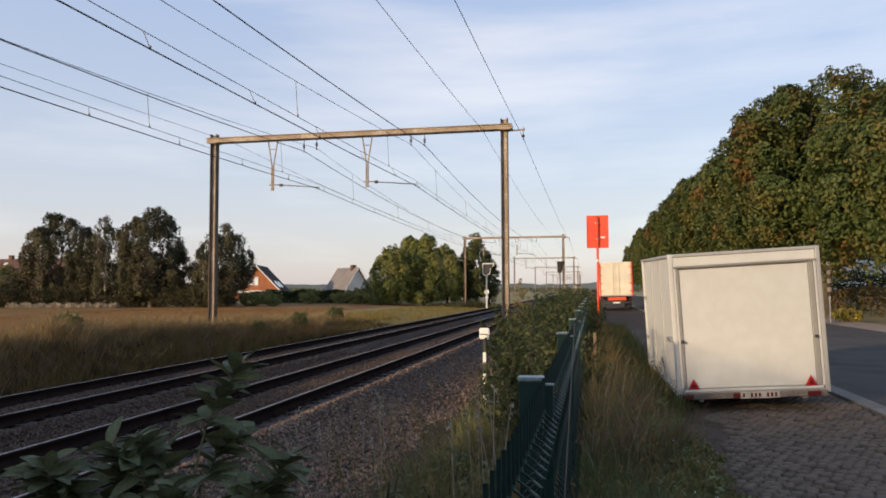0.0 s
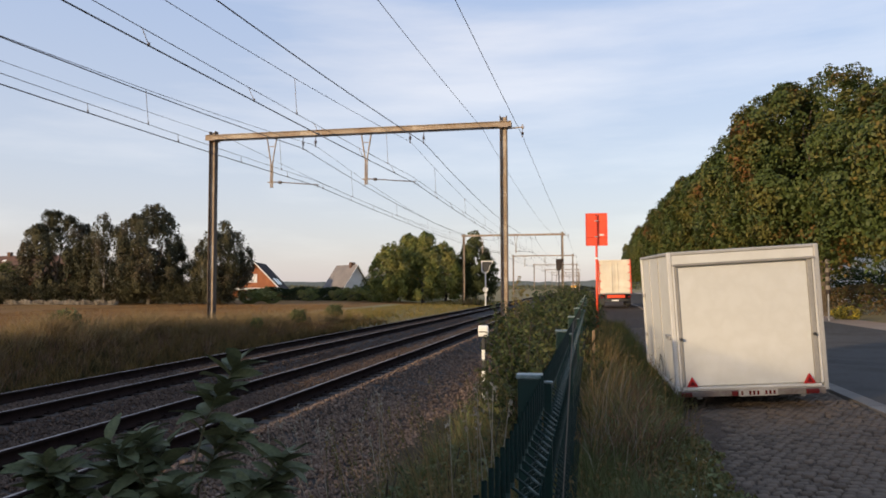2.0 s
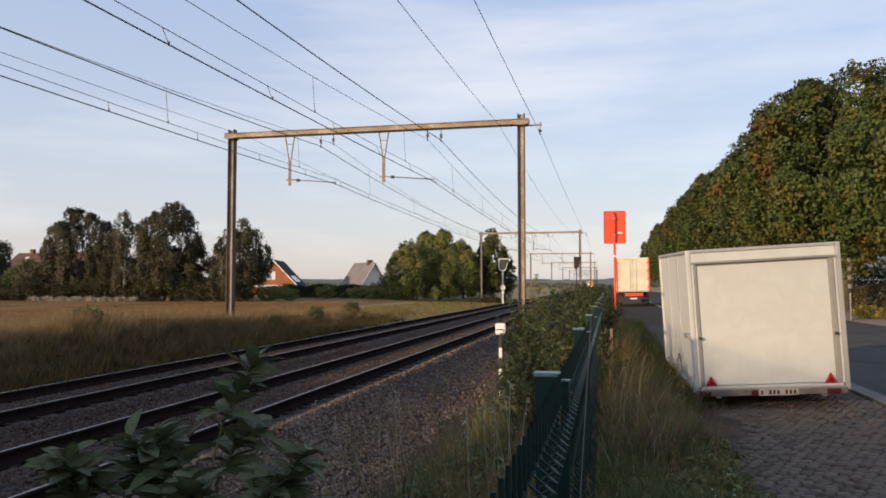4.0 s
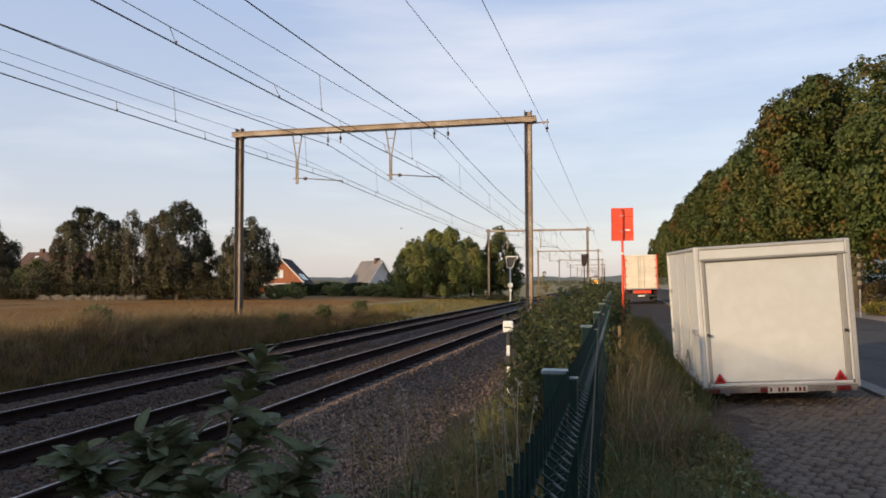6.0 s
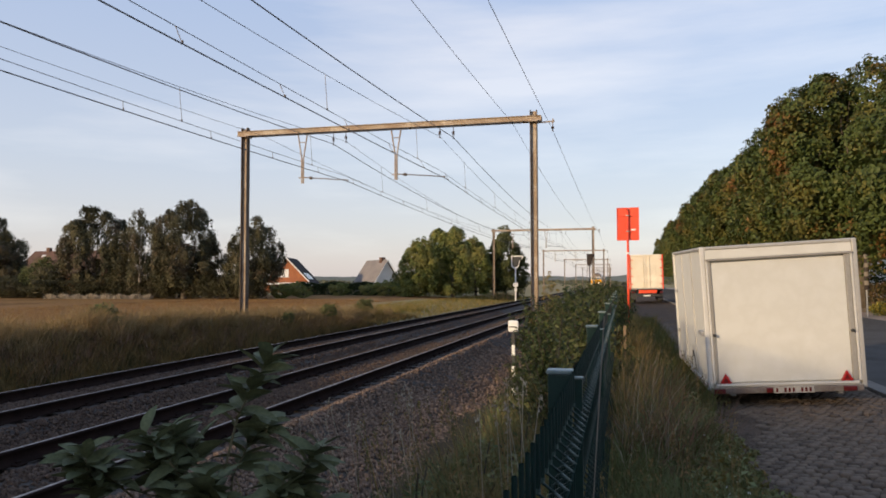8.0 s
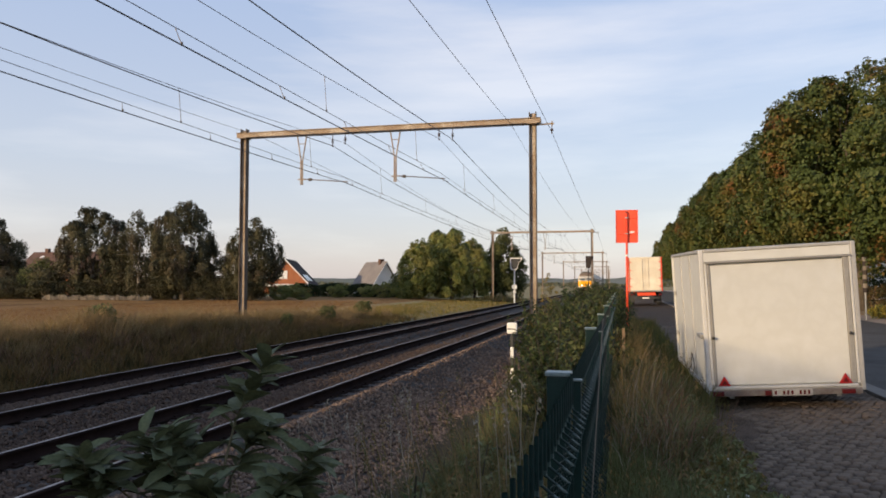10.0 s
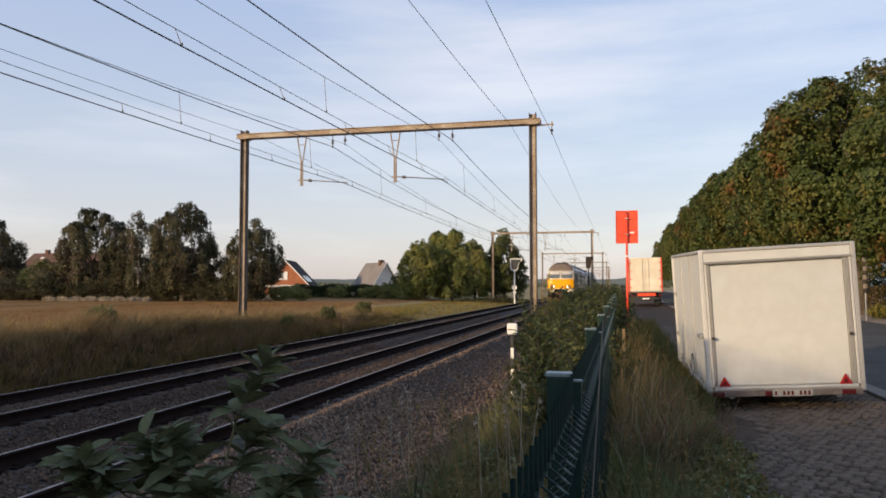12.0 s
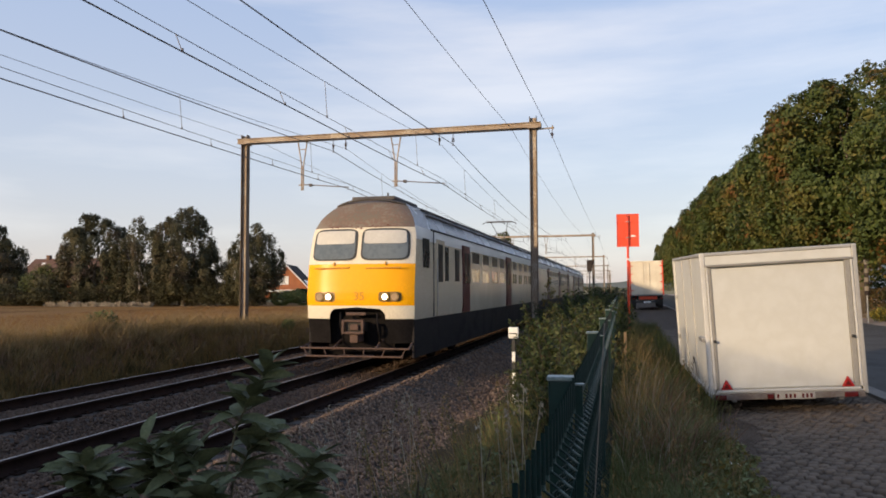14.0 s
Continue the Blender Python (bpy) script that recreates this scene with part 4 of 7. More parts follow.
def crown_points(rng, height, bottom, rx, ry, clumps, per, clump_r, shape=1.0, hang=0.0):
    """Leaf places: clumps spread through a lumpy envelope, most of them near its skin."""
    pts, outs = [], []
    cz, rz = (height + bottom) / 2, (height - bottom) / 2
    for _ in range(clumps):
        d = rng.normal(size=3)
        d /= np.linalg.norm(d)
        rr = rng.uniform(0.45, 1.0) ** 0.5
        wob = 1 + 0.16 * math.sin(3 * math.atan2(d[1], d[0]) + 5 * d[2]) + rng.normal(0, 0.06)
        c = np.array([d[0] * rx, d[1] * ry, d[2] * rz]) * rr * wob
        if shape != 1.0 and c[2] > 0:
            c[:2] *= 1 - (c[2] / rz) ** 2 * (1 - shape)
        c[2] += cz
        e = rng.normal(size=(per, 3))
        e /= np.linalg.norm(e, axis=1)[:, None]
        r = clump_r * rng.uniform(0.6, 1.4)
        rad = r * rng.uniform(0.55, 1.05, (per, 1))
        p = c + e * rad * np.array([1, 1, 0.75])
        if hang:
            p[:, 2] -= np.abs(rng.normal(0, hang, per)) * (rng.random(per) < 0.5)
        pts.append(p)
        outs.append(e)
    p, o = np.concatenate(pts), np.concatenate(outs)
    keep = p[:, 2] > 0.1
    return p[keep], o[keep]


def crown_lobes(rng, height, bottom, rx, ry, lobes, tufts, per, lobe_r, tuft_r, shape=1.0, hang=0.0):
    """Leaf places on rounded boughs: lobes over the crown, leafy tufts over each lobe, leaves shingled on each tuft.
    Returns places, the way that each leaf faces, and how it hangs."""
    pts, face = [], []
    cz, rz = (height + bottom) / 2, (height - bottom) / 2
    golden = math.pi * (3 - math.sqrt(5))
    for i in range(lobes):
        u = 1 - 1.86 * (i + 0.5) / lobes
        a = golden * i + rng.normal(0, 0.25)
        w = math.sqrt(max(0.0, 1 - u * u))
        d = np.array([math.cos(a) * w, math.sin(a) * w, u]) + rng.normal(0, 0.08, 3)
        r = lobe_r * rng.uniform(0.72, 1.28)
        c = np.array([d[0] * max(0.3, rx - r * 0.8), d[1] * max(0.3, ry - r * 0.8), d[2] * (rz - r * 0.7)]) * rng.uniform(0.84, 1.06)
        if c[2] > 0:
            c[:2] *= 1 - (c[2] / rz) ** 2 * (1 - shape)
        c[2] += cz
        for _ in range(tufts):
            e = rng.normal(size=3) + d * 0.9
            e /= np.linalg.norm(e)
            q = c + e * r * rng.uniform(0.70, 1.08) * np.array([1, 1, 0.85])
            o = rng.normal(size=(per, 3)) * tuft_r * rng.uniform(0.7, 1.3)
            o -= e * (o @ e)[:, None] * 0.55
            p = q + o
            # tufts bow outwards and down
            p[:, 2] -= 0.5 * (o * o).sum(1) / max(tuft_r, 1e-3)
            if hang:
                k = rng.random(per) < 0.6
                p[:, :2] = np.where(k[:, None], q[:2] + o[:, :2] * 0.45, p[:, :2])
                p[:, 2] -= k * rng.uniform(0, hang, per)
            pts.append(p)
            face.append(e + rng.normal(0, 0.35, (per, 3)) + np.array((0, 0, 0.35)))
    p, fc = np.concatenate(pts), np.concatenate(face)
    keep = p[:, 2] > 0.1
    return p[keep], fc[keep]


def shingle(points, size, rng, face, droop=0.5, ratio=0.62):
    """One folded leaf at each point, its upper side turned the way that face gives."""
    n = len(points)
    face = face / (np.linalg.norm(face, axis=1)[:, None] + 1e-9)
    d = rng.normal(size=(n, 3))
    d[:, 2] -= droop
    d -= face * (d * face).sum(1)[:, None] * 0.8
    d /= np.linalg.norm(d, axis=1)[:, None] + 1e-9
    s = np.cross(d, face)
    s /= np.linalg.norm(s, axis=1)[:, None] + 1e-9
    up = np.cross(s, d)
    ln = size * rng.uniform(0.6, 1.35, (n, 1))
    w = ln * ratio * 0.5
    v = np.stack([points - d * ln * 0.5, points + s * w + up * ln * 0.1, points + d * ln * 0.5 - up * ln * 0.14, points - s * w + up * ln * 0.1], 1).reshape(-1, 3)
    return v, np.arange(4 * n).reshape(-1, 4)


def build_tree(name, label, category, m, seed, height, bottom, rx, ry, clumps, per, clump_r, leaf, material, trunk_r=0.2, bark="bark", shape=1.0, hang=0.0, droop=0.0, group="", lobes=0, tufts=0, lobe_r=1.0):
    rng = np.random.default_rng(seed)
    t = thing(name, m, label, category, group)
    bm, tips = bmesh.new(), []
    fork = bottom + (height - bottom) * 0.25
    tube(bm, (0, 0, -0.3), (0, 0, 0.25), trunk_r * 1.5, trunk_r * 1.1, 10)
    tube(bm, (0, 0, 0.25), (0, 0, fork), trunk_r * 1.1, trunk_r * 0.8, 10)
    for k in range(5):
        a = 2 * math.pi * k / 5 + rng.uniform(-0.4, 0.4)
        d = Vector((math.cos(a) * 0.65 * min(1, rx / 3), math.sin(a) * 0.65 * min(1, ry / 3), 0.9)).normalized()
        limb(bm, Vector((0, 0, fork * rng.uniform(0.75, 1.0))), d, trunk_r * 0.5, (height - fork) * 0.42, 1, rng, tips)
    limb(bm, Vector((0, 0, fork)), Vector((0, 0, 1)), trunk_r * 0.6, (height - fork) * 0.5, 1, rng, tips)
    part("trunk", bm, M[bark], t, smooth=True)
    if lobes:
        p, o = crown_lobes(rng, height, bottom, rx, ry, lobes, tufts, per, lobe_r, clump_r, shape, hang)
        v, f = shingle(p, leaf, rng, o, 0.5 + droop)
    else:
        p, o = crown_points(rng, height, bottom, rx, ry, clumps, per, clump_r, shape, hang)
        v, f = leaves(p, leaf, rng, o * 0.7, droop)
    put("crown", fast("crown", v, f), M[material], t)
    return t


def build_avenue():
    row = dict(label="leafy roadside tree turning yellow and brown in places", category="tree", group="row of roadside trees")
    grown = dict(clumps=0, leaf=0.20, material="leaf_lime", trunk_r=0.24, lobes=62, tufts=30, per=46, lobe_r=1.45, clump_r=0.30)
    build_tree("avenue_tree", m=pose(14.2, 34.6, 0.17), seed=10, height=10.9, bottom=2.6, rx=4.6, ry=4.4, shape=1.15, **{**grown, **row})
    a = build_tree("avenue_tree", m=pose(12.35, 43.5, 0.17), seed=11, height=13.2, bottom=2.5, rx=4.85, ry=4.7, shape=1.15, **{**grown, **row})
    b = build_tree("avenue_tree", m=pose(11.9, 52.6, 0.17), seed=12, height=12.5, bottom=2.5, rx=4.75, ry=4.6, shape=1.05, **{**grown, **row, "leaf": 0.22})
    c = build_tree("avenue_tree", m=pose(11.5, 62.0, 0.17), seed=13, height=12.7, bottom=2.4, rx=4.6, ry=4.8, shape=1.0, **{**grown, **row, "leaf": 0.24})
    kinds = (c, b, c)
    for i in range(10):
        copy_thing(kinds[i % 3], pose(11.6 + random.uniform(-0.3, 0.3), 71.0 + 9.0 * i + (6.0 if i > 2 else 0.0), 0.17, 0, 0, 100 * i + 40)).scale = (0.97, 0.97, 1.04)


build_avenue()


# ---------------------------------------------------------------- field side: trees, hedges, houses
def bush(name, label, category, m, seed, r, height, clumps, per, leaf, material, group="", clump_r=None):
    """Low plant: many short stems and clumps of leaves down to the ground."""
    rng = np.random.default_rng(seed)
    t = thing(name, m, label, category, group)
    bm = bmesh.new()
    for k in range(6):
        a = rng.uniform(0, 6.28)
        tube(bm, (0.1 * math.cos(a), 0.1 * math.sin(a), -0.1), (r * 0.6 * math.cos(a), r * 0.6 * math.sin(a), height * rng.uniform(0.6, 0.95)), 0.02 + 0.01 * r, 0.006, 5)
    tagged(part("stem", bm, M["bark"], t), kind="stuff")
    p, o = crown_points(rng, height, 0.02, r, r, clumps, per, clump_r or r * 0.28)
    v, f = leaves(p, leaf, rng, o * 0.6)
    put("foliage", fast("foliage", v, f), M[material], t)
    return t


def build_field_trees():
    z = 0.38
    big = "dark loose-crowned tree with hanging twigs at the field edge"
    edge = dict(category="tree", clumps=0, material="leaf_willow", group="trees at the field edge")
    t1 = build_tree("willow", label=big, m=pose(-49.2, 61, z), seed=21, height=8.6, bottom=0.4, rx=3.4, ry=3.0, per=34, clump_r=0.20, leaf=0.17, trunk_r=0.22, shape=1.0, hang=0.3, droop=0.5, lobes=58, tufts=22, lobe_r=0.80, **edge)
    t2 = build_tree("birch_tree", label="loose birch with a pale trunk at the field edge", m=pose(-43.5, 60, z), seed=22, height=8.1, bottom=0.6, rx=2.3, ry=2.0, per=30, clump_r=0.17, leaf=0.15, trunk_r=0.14, bark="birch", shape=0.75, hang=0.7, droop=0.7, lobes=30, tufts=18, lobe_r=0.70, **edge)
    t3 = build_tree("willow", label=big, m=pose(-38.9, 60, z), seed=23, height=8.8, bottom=0.3, rx=3.0, ry=2.7, per=34, clump_r=0.19, leaf=0.16, trunk_r=0.22, shape=1.08, hang=0.45, droop=0.6, lobes=56, tufts=20, lobe_r=0.80, **edge)
    t4 = build_tree("maple_tree", label="round dense dark green tree at the field edge", m=pose(-31.9, 60, z), seed=24, height=6.9, bottom=0.3, rx=2.7, ry=2.4, per=34, clump_r=0.19, leaf=0.16, trunk_r=0.18, shape=0.95, hang=0.4, lobes=40, tufts=20, lobe_r=0.78, **edge)
    copy_thing(t4, pose(-59.8, 61, z, 0, 0, 130)).scale = (1.0, 1.0, 0.9)
    copy_thing(t1, pose(-63.9, 62, z, 0, 0, 70))
    copy_thing(t2, pose(-46.0, 62.5, z, 0, 0, 200)).scale = (1.1, 1.1, 0.66)
    copy_thing(t4, pose(-41.2, 63.0, z, 0, 0, 250)).scale = (0.9, 0.9, 0.8)
    copy_thing(t2, pose(-35.9, 61.5, z, 0, 0, 90)).scale = (0.75, 0.75, 0.55)
    bush("garden_shrub", "dense mid-green shrub in front of a brown roof", "bush", pose(-54.3, 60.5, z), 34, 1.8, 3.7, 110, 90, 0.16, "leaf_ever", "garden shrubs")
    # undergrowth below them
    lab, grp = "dark tangled bush under the field-edge trees", "undergrowth"
    b = bush("hedge_bush", lab, "bush", pose(-52.5, 59.2, z), 31, 2.0, 2.9, 90, 90, 0.15, "leaf_willow", grp)
    rng = np.random.default_rng(5)
    for i, x in enumerate(np.arange(-61, -30.6, 2.25)):
        if abs(x + 52.5) < 1:
            continue
        c = copy_thing(b, pose(float(x), 59.6 + rng.uniform(-0.5, 1.6), z, 0, 0, rng.uniform(0, 360)))
        k = float(rng.uniform(0.65, 1.15))
        c.scale = (k, k, float(rng.uniform(0.5, 1.05)) * (0.6 if -56.5 < x < -52 or x > -31 else 1.15))
    y = bush("garden_shrub", "round yellow-green garden shrub", "bush", pose(-34.2, 74, 0.3), 32, 1.1, 1.6, 45, 50, 0.14, "leaf_field", "garden shrubs")
    for x, yy, k in ((-30.2, 76, 1.0), (-27.5, 78, 0.9), (-24.8, 76, 1.15), (-36.2, 76, 0.8), (-22.6, 75, 0.9), (-30.9, 63.5, 0.95), (-29.4, 65.0, 0.8), (-32.6, 66.5, 0.85)):
        c = copy_thing(y, pose(x, yy, 0.3, 0, 0, 60 * k))
        c.scale = (k, k, k * 0.9)
    # wood by the far end of the field
    g = "dense green maple, sunlit on one side"
    wood = dict(category="tree", clumps=0, material="leaf_field", group="maples by the line", per=30, clump_r=0.20, leaf=0.20, tufts=16, lobe_r=0.72)
    m1 = build_tree("maple_tree", label=g, m=pose(-17.4, 76, 0.3), seed=41, height=7.3, bottom=-0.3, rx=2.3, ry=2.3, trunk_r=0.16, shape=0.8, lobes=44, **wood)
    m2 = build_tree("maple_tree", label=g, m=pose(-20.3, 73.2, 0.3), seed=42, height=6.0, bottom=-0.4, rx=2.0, ry=2.0, trunk_r=0.14, shape=0.8, lobes=38, **wood)
    copy_thing(m2, pose(-17.3, 88.0, 0.3, 0, 0, 120)).scale = (1.05, 1.05, 1.15)
    copy_thing(m1, pose(-21.6, 88.0, 0.3, 0, 0, 200)).scale = (1.1, 1.1, 1.1)
    bush("hedge_bush", "tall dark green bush beside the maples", "bush", pose(-23.2, 78.5, 0.2), 33, 1.5, 2.9, 110, 70, 0.15, "leaf_ever")
    c1 = build_tree("ivy_clad_tree", "tall narrow dark evergreen tree by the line", "tree", pose(-14.0, 90, 0.2), 43, 8.2, 0.1, 1.6, 1.7, 190, 75, 0.42, 0.2, "leaf_ever", 0.18, shape=0.55, group="evergreens by the line")
    copy_thing(c1, pose(-12.7, 91.5, 0.2, 0, 0, 100)).scale = (0.75, 0.75, 0.7)
    copy_thing(c1, pose(-15.2, 90, 0.2, 0, 0, 210)).scale = (1.0, 1.0, 0.8)


def house(m, w, length, eave, ridge, wall, roof, label, gable_boards="white_enamel"):
    """Gabled house: the front gable lies at y = 0, the ridge runs along y."""
    t = thing("house", m, label, "house", "houses beyond the field")
    bm = bmesh.new()
    prism(bm, [(-w / 2, -0.6), (w / 2, -0.6), (w / 2, eave), (0, ridge - 0.12), (-w / 2, eave)], "y", 0, length)
    part("wall", bm, wall, t)
    for s in (-1, 1):
        ox, oz = w / 2 + 0.45, eave - 0.45 * (ridge - eave) / (w / 2)
        bm = bmesh.new()
        prism(bm, [(0, ridge), (s * ox, oz), (s * ox, oz + 0.16), (0, ridge + 0.18)], "y", -0.4, length + 0.4)
        rf = part("roof", bm, roof, t)
        bm = bmesh.new()
        prism(bm, [(0, ridge - 0.06), (s * ox, oz - 0.06), (s * ox, oz + 0.14), (0, ridge + 0.16)], "y", -0.46, -0.402)
        part("gable_board", bm, M["whitepaint"], rf, "white gable board")
    return t


def opening(parent, x0, x1, y, z0, z1, blind=False):
    w = part("window", boxed(x0, x1, y - 0.04, y - 0.003, z0, z1, 0.01), M["whitepaint"], parent, "white-framed window")
    part("pane", boxed(x0 + 0.08, x1 - 0.08, y - 0.055, y - 0.041, z0 + 0.08, z1 - 0.08), M["whitepaint"] if blind else M["pane"], w)


def build_houses():
    a = house(pose(-47.9, 100, -0.3, 0, 0, 16), 6.8, 9.5, 2.15, 5.7, M["brick"], M["slate"], "brick bungalow with a dark tiled roof and roof panels")
    opening(a, -1.2, 0.3, 0.0, 2.9, 4.1, True)
    opening(a, 1.3, 2.6, 0.0, 0.4, 1.6)
    part("fascia", boxed(-3.8, 3.6, -1.2, 0.0, 1.85, 2.15, 0.02), M["whitepaint"], a, "white porch fascia")
    for k in range(2):
        bm = boxed(-0.62, 0.62, -1.1, 1.1, 0, 0.05)
        ob = part("roof_panel", bm, M["pane"], a, "pale blue glossy roof panel")
        slope = math.degrees(math.atan2(5.7 - 2.15, 3.4))
        ob.matrix_local = pose(2.75, 2.0 + 2.6 * k, 3.06, 0, slope, 0)
    b = house(pose(-35.1, 108, -0.3, 0, 0, 48), 4.9, 6.0, 1.9, 5.45, M["render"], M["greyroof"], "white rendered house with a steep grey roof")
    part("chimney", boxed(-0.35, 0.35, 1.0, 1.7, 4.8, 6.0, 0.02), M["browntile"], b, "brick chimney")
    c = house(pose(-77.6, 85, -0.1, 0, 0, -90), 8.0, 12, 3.0, 6.1, M["brick"], M["browntile"], "brick house with a brown roof behind the trees")
    part("chimney", boxed(-0.25, 0.25, 1.6, 2.1, 5.5, 6.75, 0.02), M["browntile"], c, "brick chimney")
    sky_light = part("skylight", boxed(-0.2, 0.2, -0.25, 0.25, 0, 0.06), M["whitepaint"], c, "white roof window")
    sky_light.matrix_local = pose(0.9, 1.8, 5.56, 0, math.degrees(math.atan2(3.1, 4.0)), 0)
    e = house(pose(25.5, 84, -0.1, 0, 0, -14), 13.0, 16, 3.2, 7.0, M["render"], M["greyroof"], "white house behind the roadside trees")
    opening(e, -4.0, -2.2, 0.0, 0.9, 2.3)
    opening(e, 1.6, 3.4, 0.0, 0.9, 2.3)
    # low dark outbuilding behind the hedge
    f = thing("barn", pose(-42.0, 112, -0.4), "long low farm shed with a grey roof", "barn")
    part("wall", boxed(0, 9, 0, 6, -0.4, 1.6, 0.02), M["slate"], f)
    bm = bmesh.new()
    prism(bm, [(-0.3, 1.55), (6.3, 1.55), (3.0, 2.3)], "x", -0.3, 9.3)
    part("roof", bm, M["greyroof"], f)


def build_hedges():
    rng = np.random.default_rng(77)

    def hedge(x0, x1, y, z, h, d, material, label, n, leaf):
        p = np.stack([rng.uniform(x0, x1, n), y + rng.uniform(-d / 2, d / 2, n), z + h * (rng.random(n) ** 0.7)], 1)
        p[:, 2] += 0.12 * np.sin(p[:, 0] * 1.7) * (p[:, 2] > z + h * 0.7)
        v, f = leaves(p, leaf, rng, None)
        ob = put("hedge", fast("hedge", v, f), M[material])
        tagged(ob, label, "hedge")
    hedge(-38.5, -21.5, 80.0, 0.1, 1.72, 1.2, "leaf_dark", "clipped dark green garden hedge", 15000, 0.19)
    hedge(12.8, 18.5, 47.0, 0.15, 1.7, 1.4, "leaf_brown", "clipped brown-leaved garden hedge across the road", 5200, 0.14)
    hedge(13.4, 60.0, 62.0, 0.15, 2.9, 1.8, "leaf_dark", "tall dark garden hedge across the road", 26000, 0.22)
    b = bush("garden_shrub", "yellow-flowering low shrub across the road", "bush", pose(11.9, 38.6, 0.17), 91, 0.62, 0.66, 40, 50, 0.1, "leaf_yellow")


M["leaf_brown"] = mat("brown_hedge_leaf", (0.075, 0.042, 0.018), (0.13, 0.075, 0.028), 0.8, 9.0, 0.7, bump=0.0, rand="island", third=(0.09, 0.09, 0.03))
# green leaf with gold mixed in to imitate low sunlight
M["leaf_sunlit"] = mat("sun_gilded_shrub_leaf", (0.055, 0.062, 0.022), (0.130, 0.115, 0.028), 0.8, 9.0, 0.8, bump=0.0, rand="island", third=(0.26, 0.165, 0.03))
M["leaf_yellow"] = mat("yellow_shrub_leaf", (0.20, 0.17, 0.02), (0.36, 0.27, 0.025), 0.8, 9.0, 0.7, bump=0.0, rand="island", third=(0.09, 0.11, 0.03))


def build_distance():
    """Low wooded rises on the horizon, one long uneven ridge each."""
    rng = np.random.default_rng(9)
    for k, (dist, h, col) in enumerate(((900, 10, "hill"), (1500, 22, "hill"))):
        n = 240
        ang = np.linspace(-1.5, 1.5, n)
        crest = h * (0.35 + 0.65 * np.abs(np.interp(ang, np.linspace(-1.5, 1.5, 20), rng.uniform(0.2, 1.0, 20)))) + rng.normal(0, h * 0.05, n)
        rows = []
        for j, (dd, hh) in enumerate(((0, 0.0), (60, 1.0), (160, 0.9), (300, 0.0))):
            rows.append(np.stack([np.sin(ang) * (dist + dd), np.cos(ang) * (dist + dd), crest * hh - (0.0 if hh else 1.0)], 1))
        v = np.concatenate(rows)
        i = (np.arange(3)[:, None] * n + np.arange(n - 1)[None]).ravel()
        ob = put("backdrop", fast("backdrop", v, np.stack([i, i + 1, i + n + 1, i + n], 1)), M[col], smooth=True)
        tagged(ob, "low hazy wooded rise on the horizon", "hills", kind="structure")


def build_far_woods():
    """Treeline far beyond the fields, too distant to tell trees apart."""
    rng = np.random.default_rng(101)
    n = 7000
    x = rng.uniform(-260, 130, n)
    y = 420 + rng.uniform(-25, 25, n) + 0.15 * x
    top = 1.2 + 1.3 * np.abs(np.sin(x * 0.045) * np.sin(x * 0.017 + 1.3)) + 0.5 * np.abs(np.sin(x * 0.31))
    p = np.stack([x, y, 0.2 + top * rng.random(n) ** 0.6], 1)
    v, f = leaves(p, 1.5, rng, None)
    tagged(put("far_woods", fast("far_woods", v, f), M["leaf_far"]), "hazy grey-green treeline beyond the fields", "trees", kind="stuff")


M["leaf_far"] = mat("hazy_far_foliage", (0.082, 0.088, 0.058), (0.115, 0.118, 0.080), 0.02, 0.3, 0.95, bump=0.0, rand="island", spec=0.1)
build_far_woods()
build_field_trees()
build_houses()
build_hedges()
build_distance()


# ---------------------------------------------------------------- trackside things
def signal(m, rim, face, label):
    t = thing("railway_signal", m, label, "railway signal", "railway signals")
    outline = [(-0.62, 1.35), (0.72, 1.35), (0.66, 1.08), (0.36, 0.86), (0.22, 0.22), (0.02, 0.0), (-0.40, 0.0), (-0.58, 0.2)]
    big = [(x * 1.0, z + 3.35) for x, z in outline]
    cx, cz = -0.05, 3.35 + 0.78
    small = [(cx + (x - cx) * 0.82, cz + (z - cz) * 0.84) for x, z in big]
    bm = bmesh.new()
    prism(bm, big, "y", 0.0, 0.04)
    target = part("target", bm, rim, t, "white-rimmed signal target")
    bm = bmesh.new()
    prism(bm, small, "y", -0.03, -0.004)
    part("face", bm, face, target, "dark signal face")
    for z in (3.75, 4.1, 4.4):
        bm = bmesh.new()
        tube(bm, (-0.1, 0.04, z), (-0.1, 0.30, z), 0.12, 0.10, 12)
        part("lamp_hood", bm, M["black"], target)
    bm = bmesh.new()
    tube(bm, (-0.15, 0.08, -0.7), (-0.15, 0.08, 3.5), 0.085, 0.085, 10)
    part("mast", bm, rim, t)
    return t


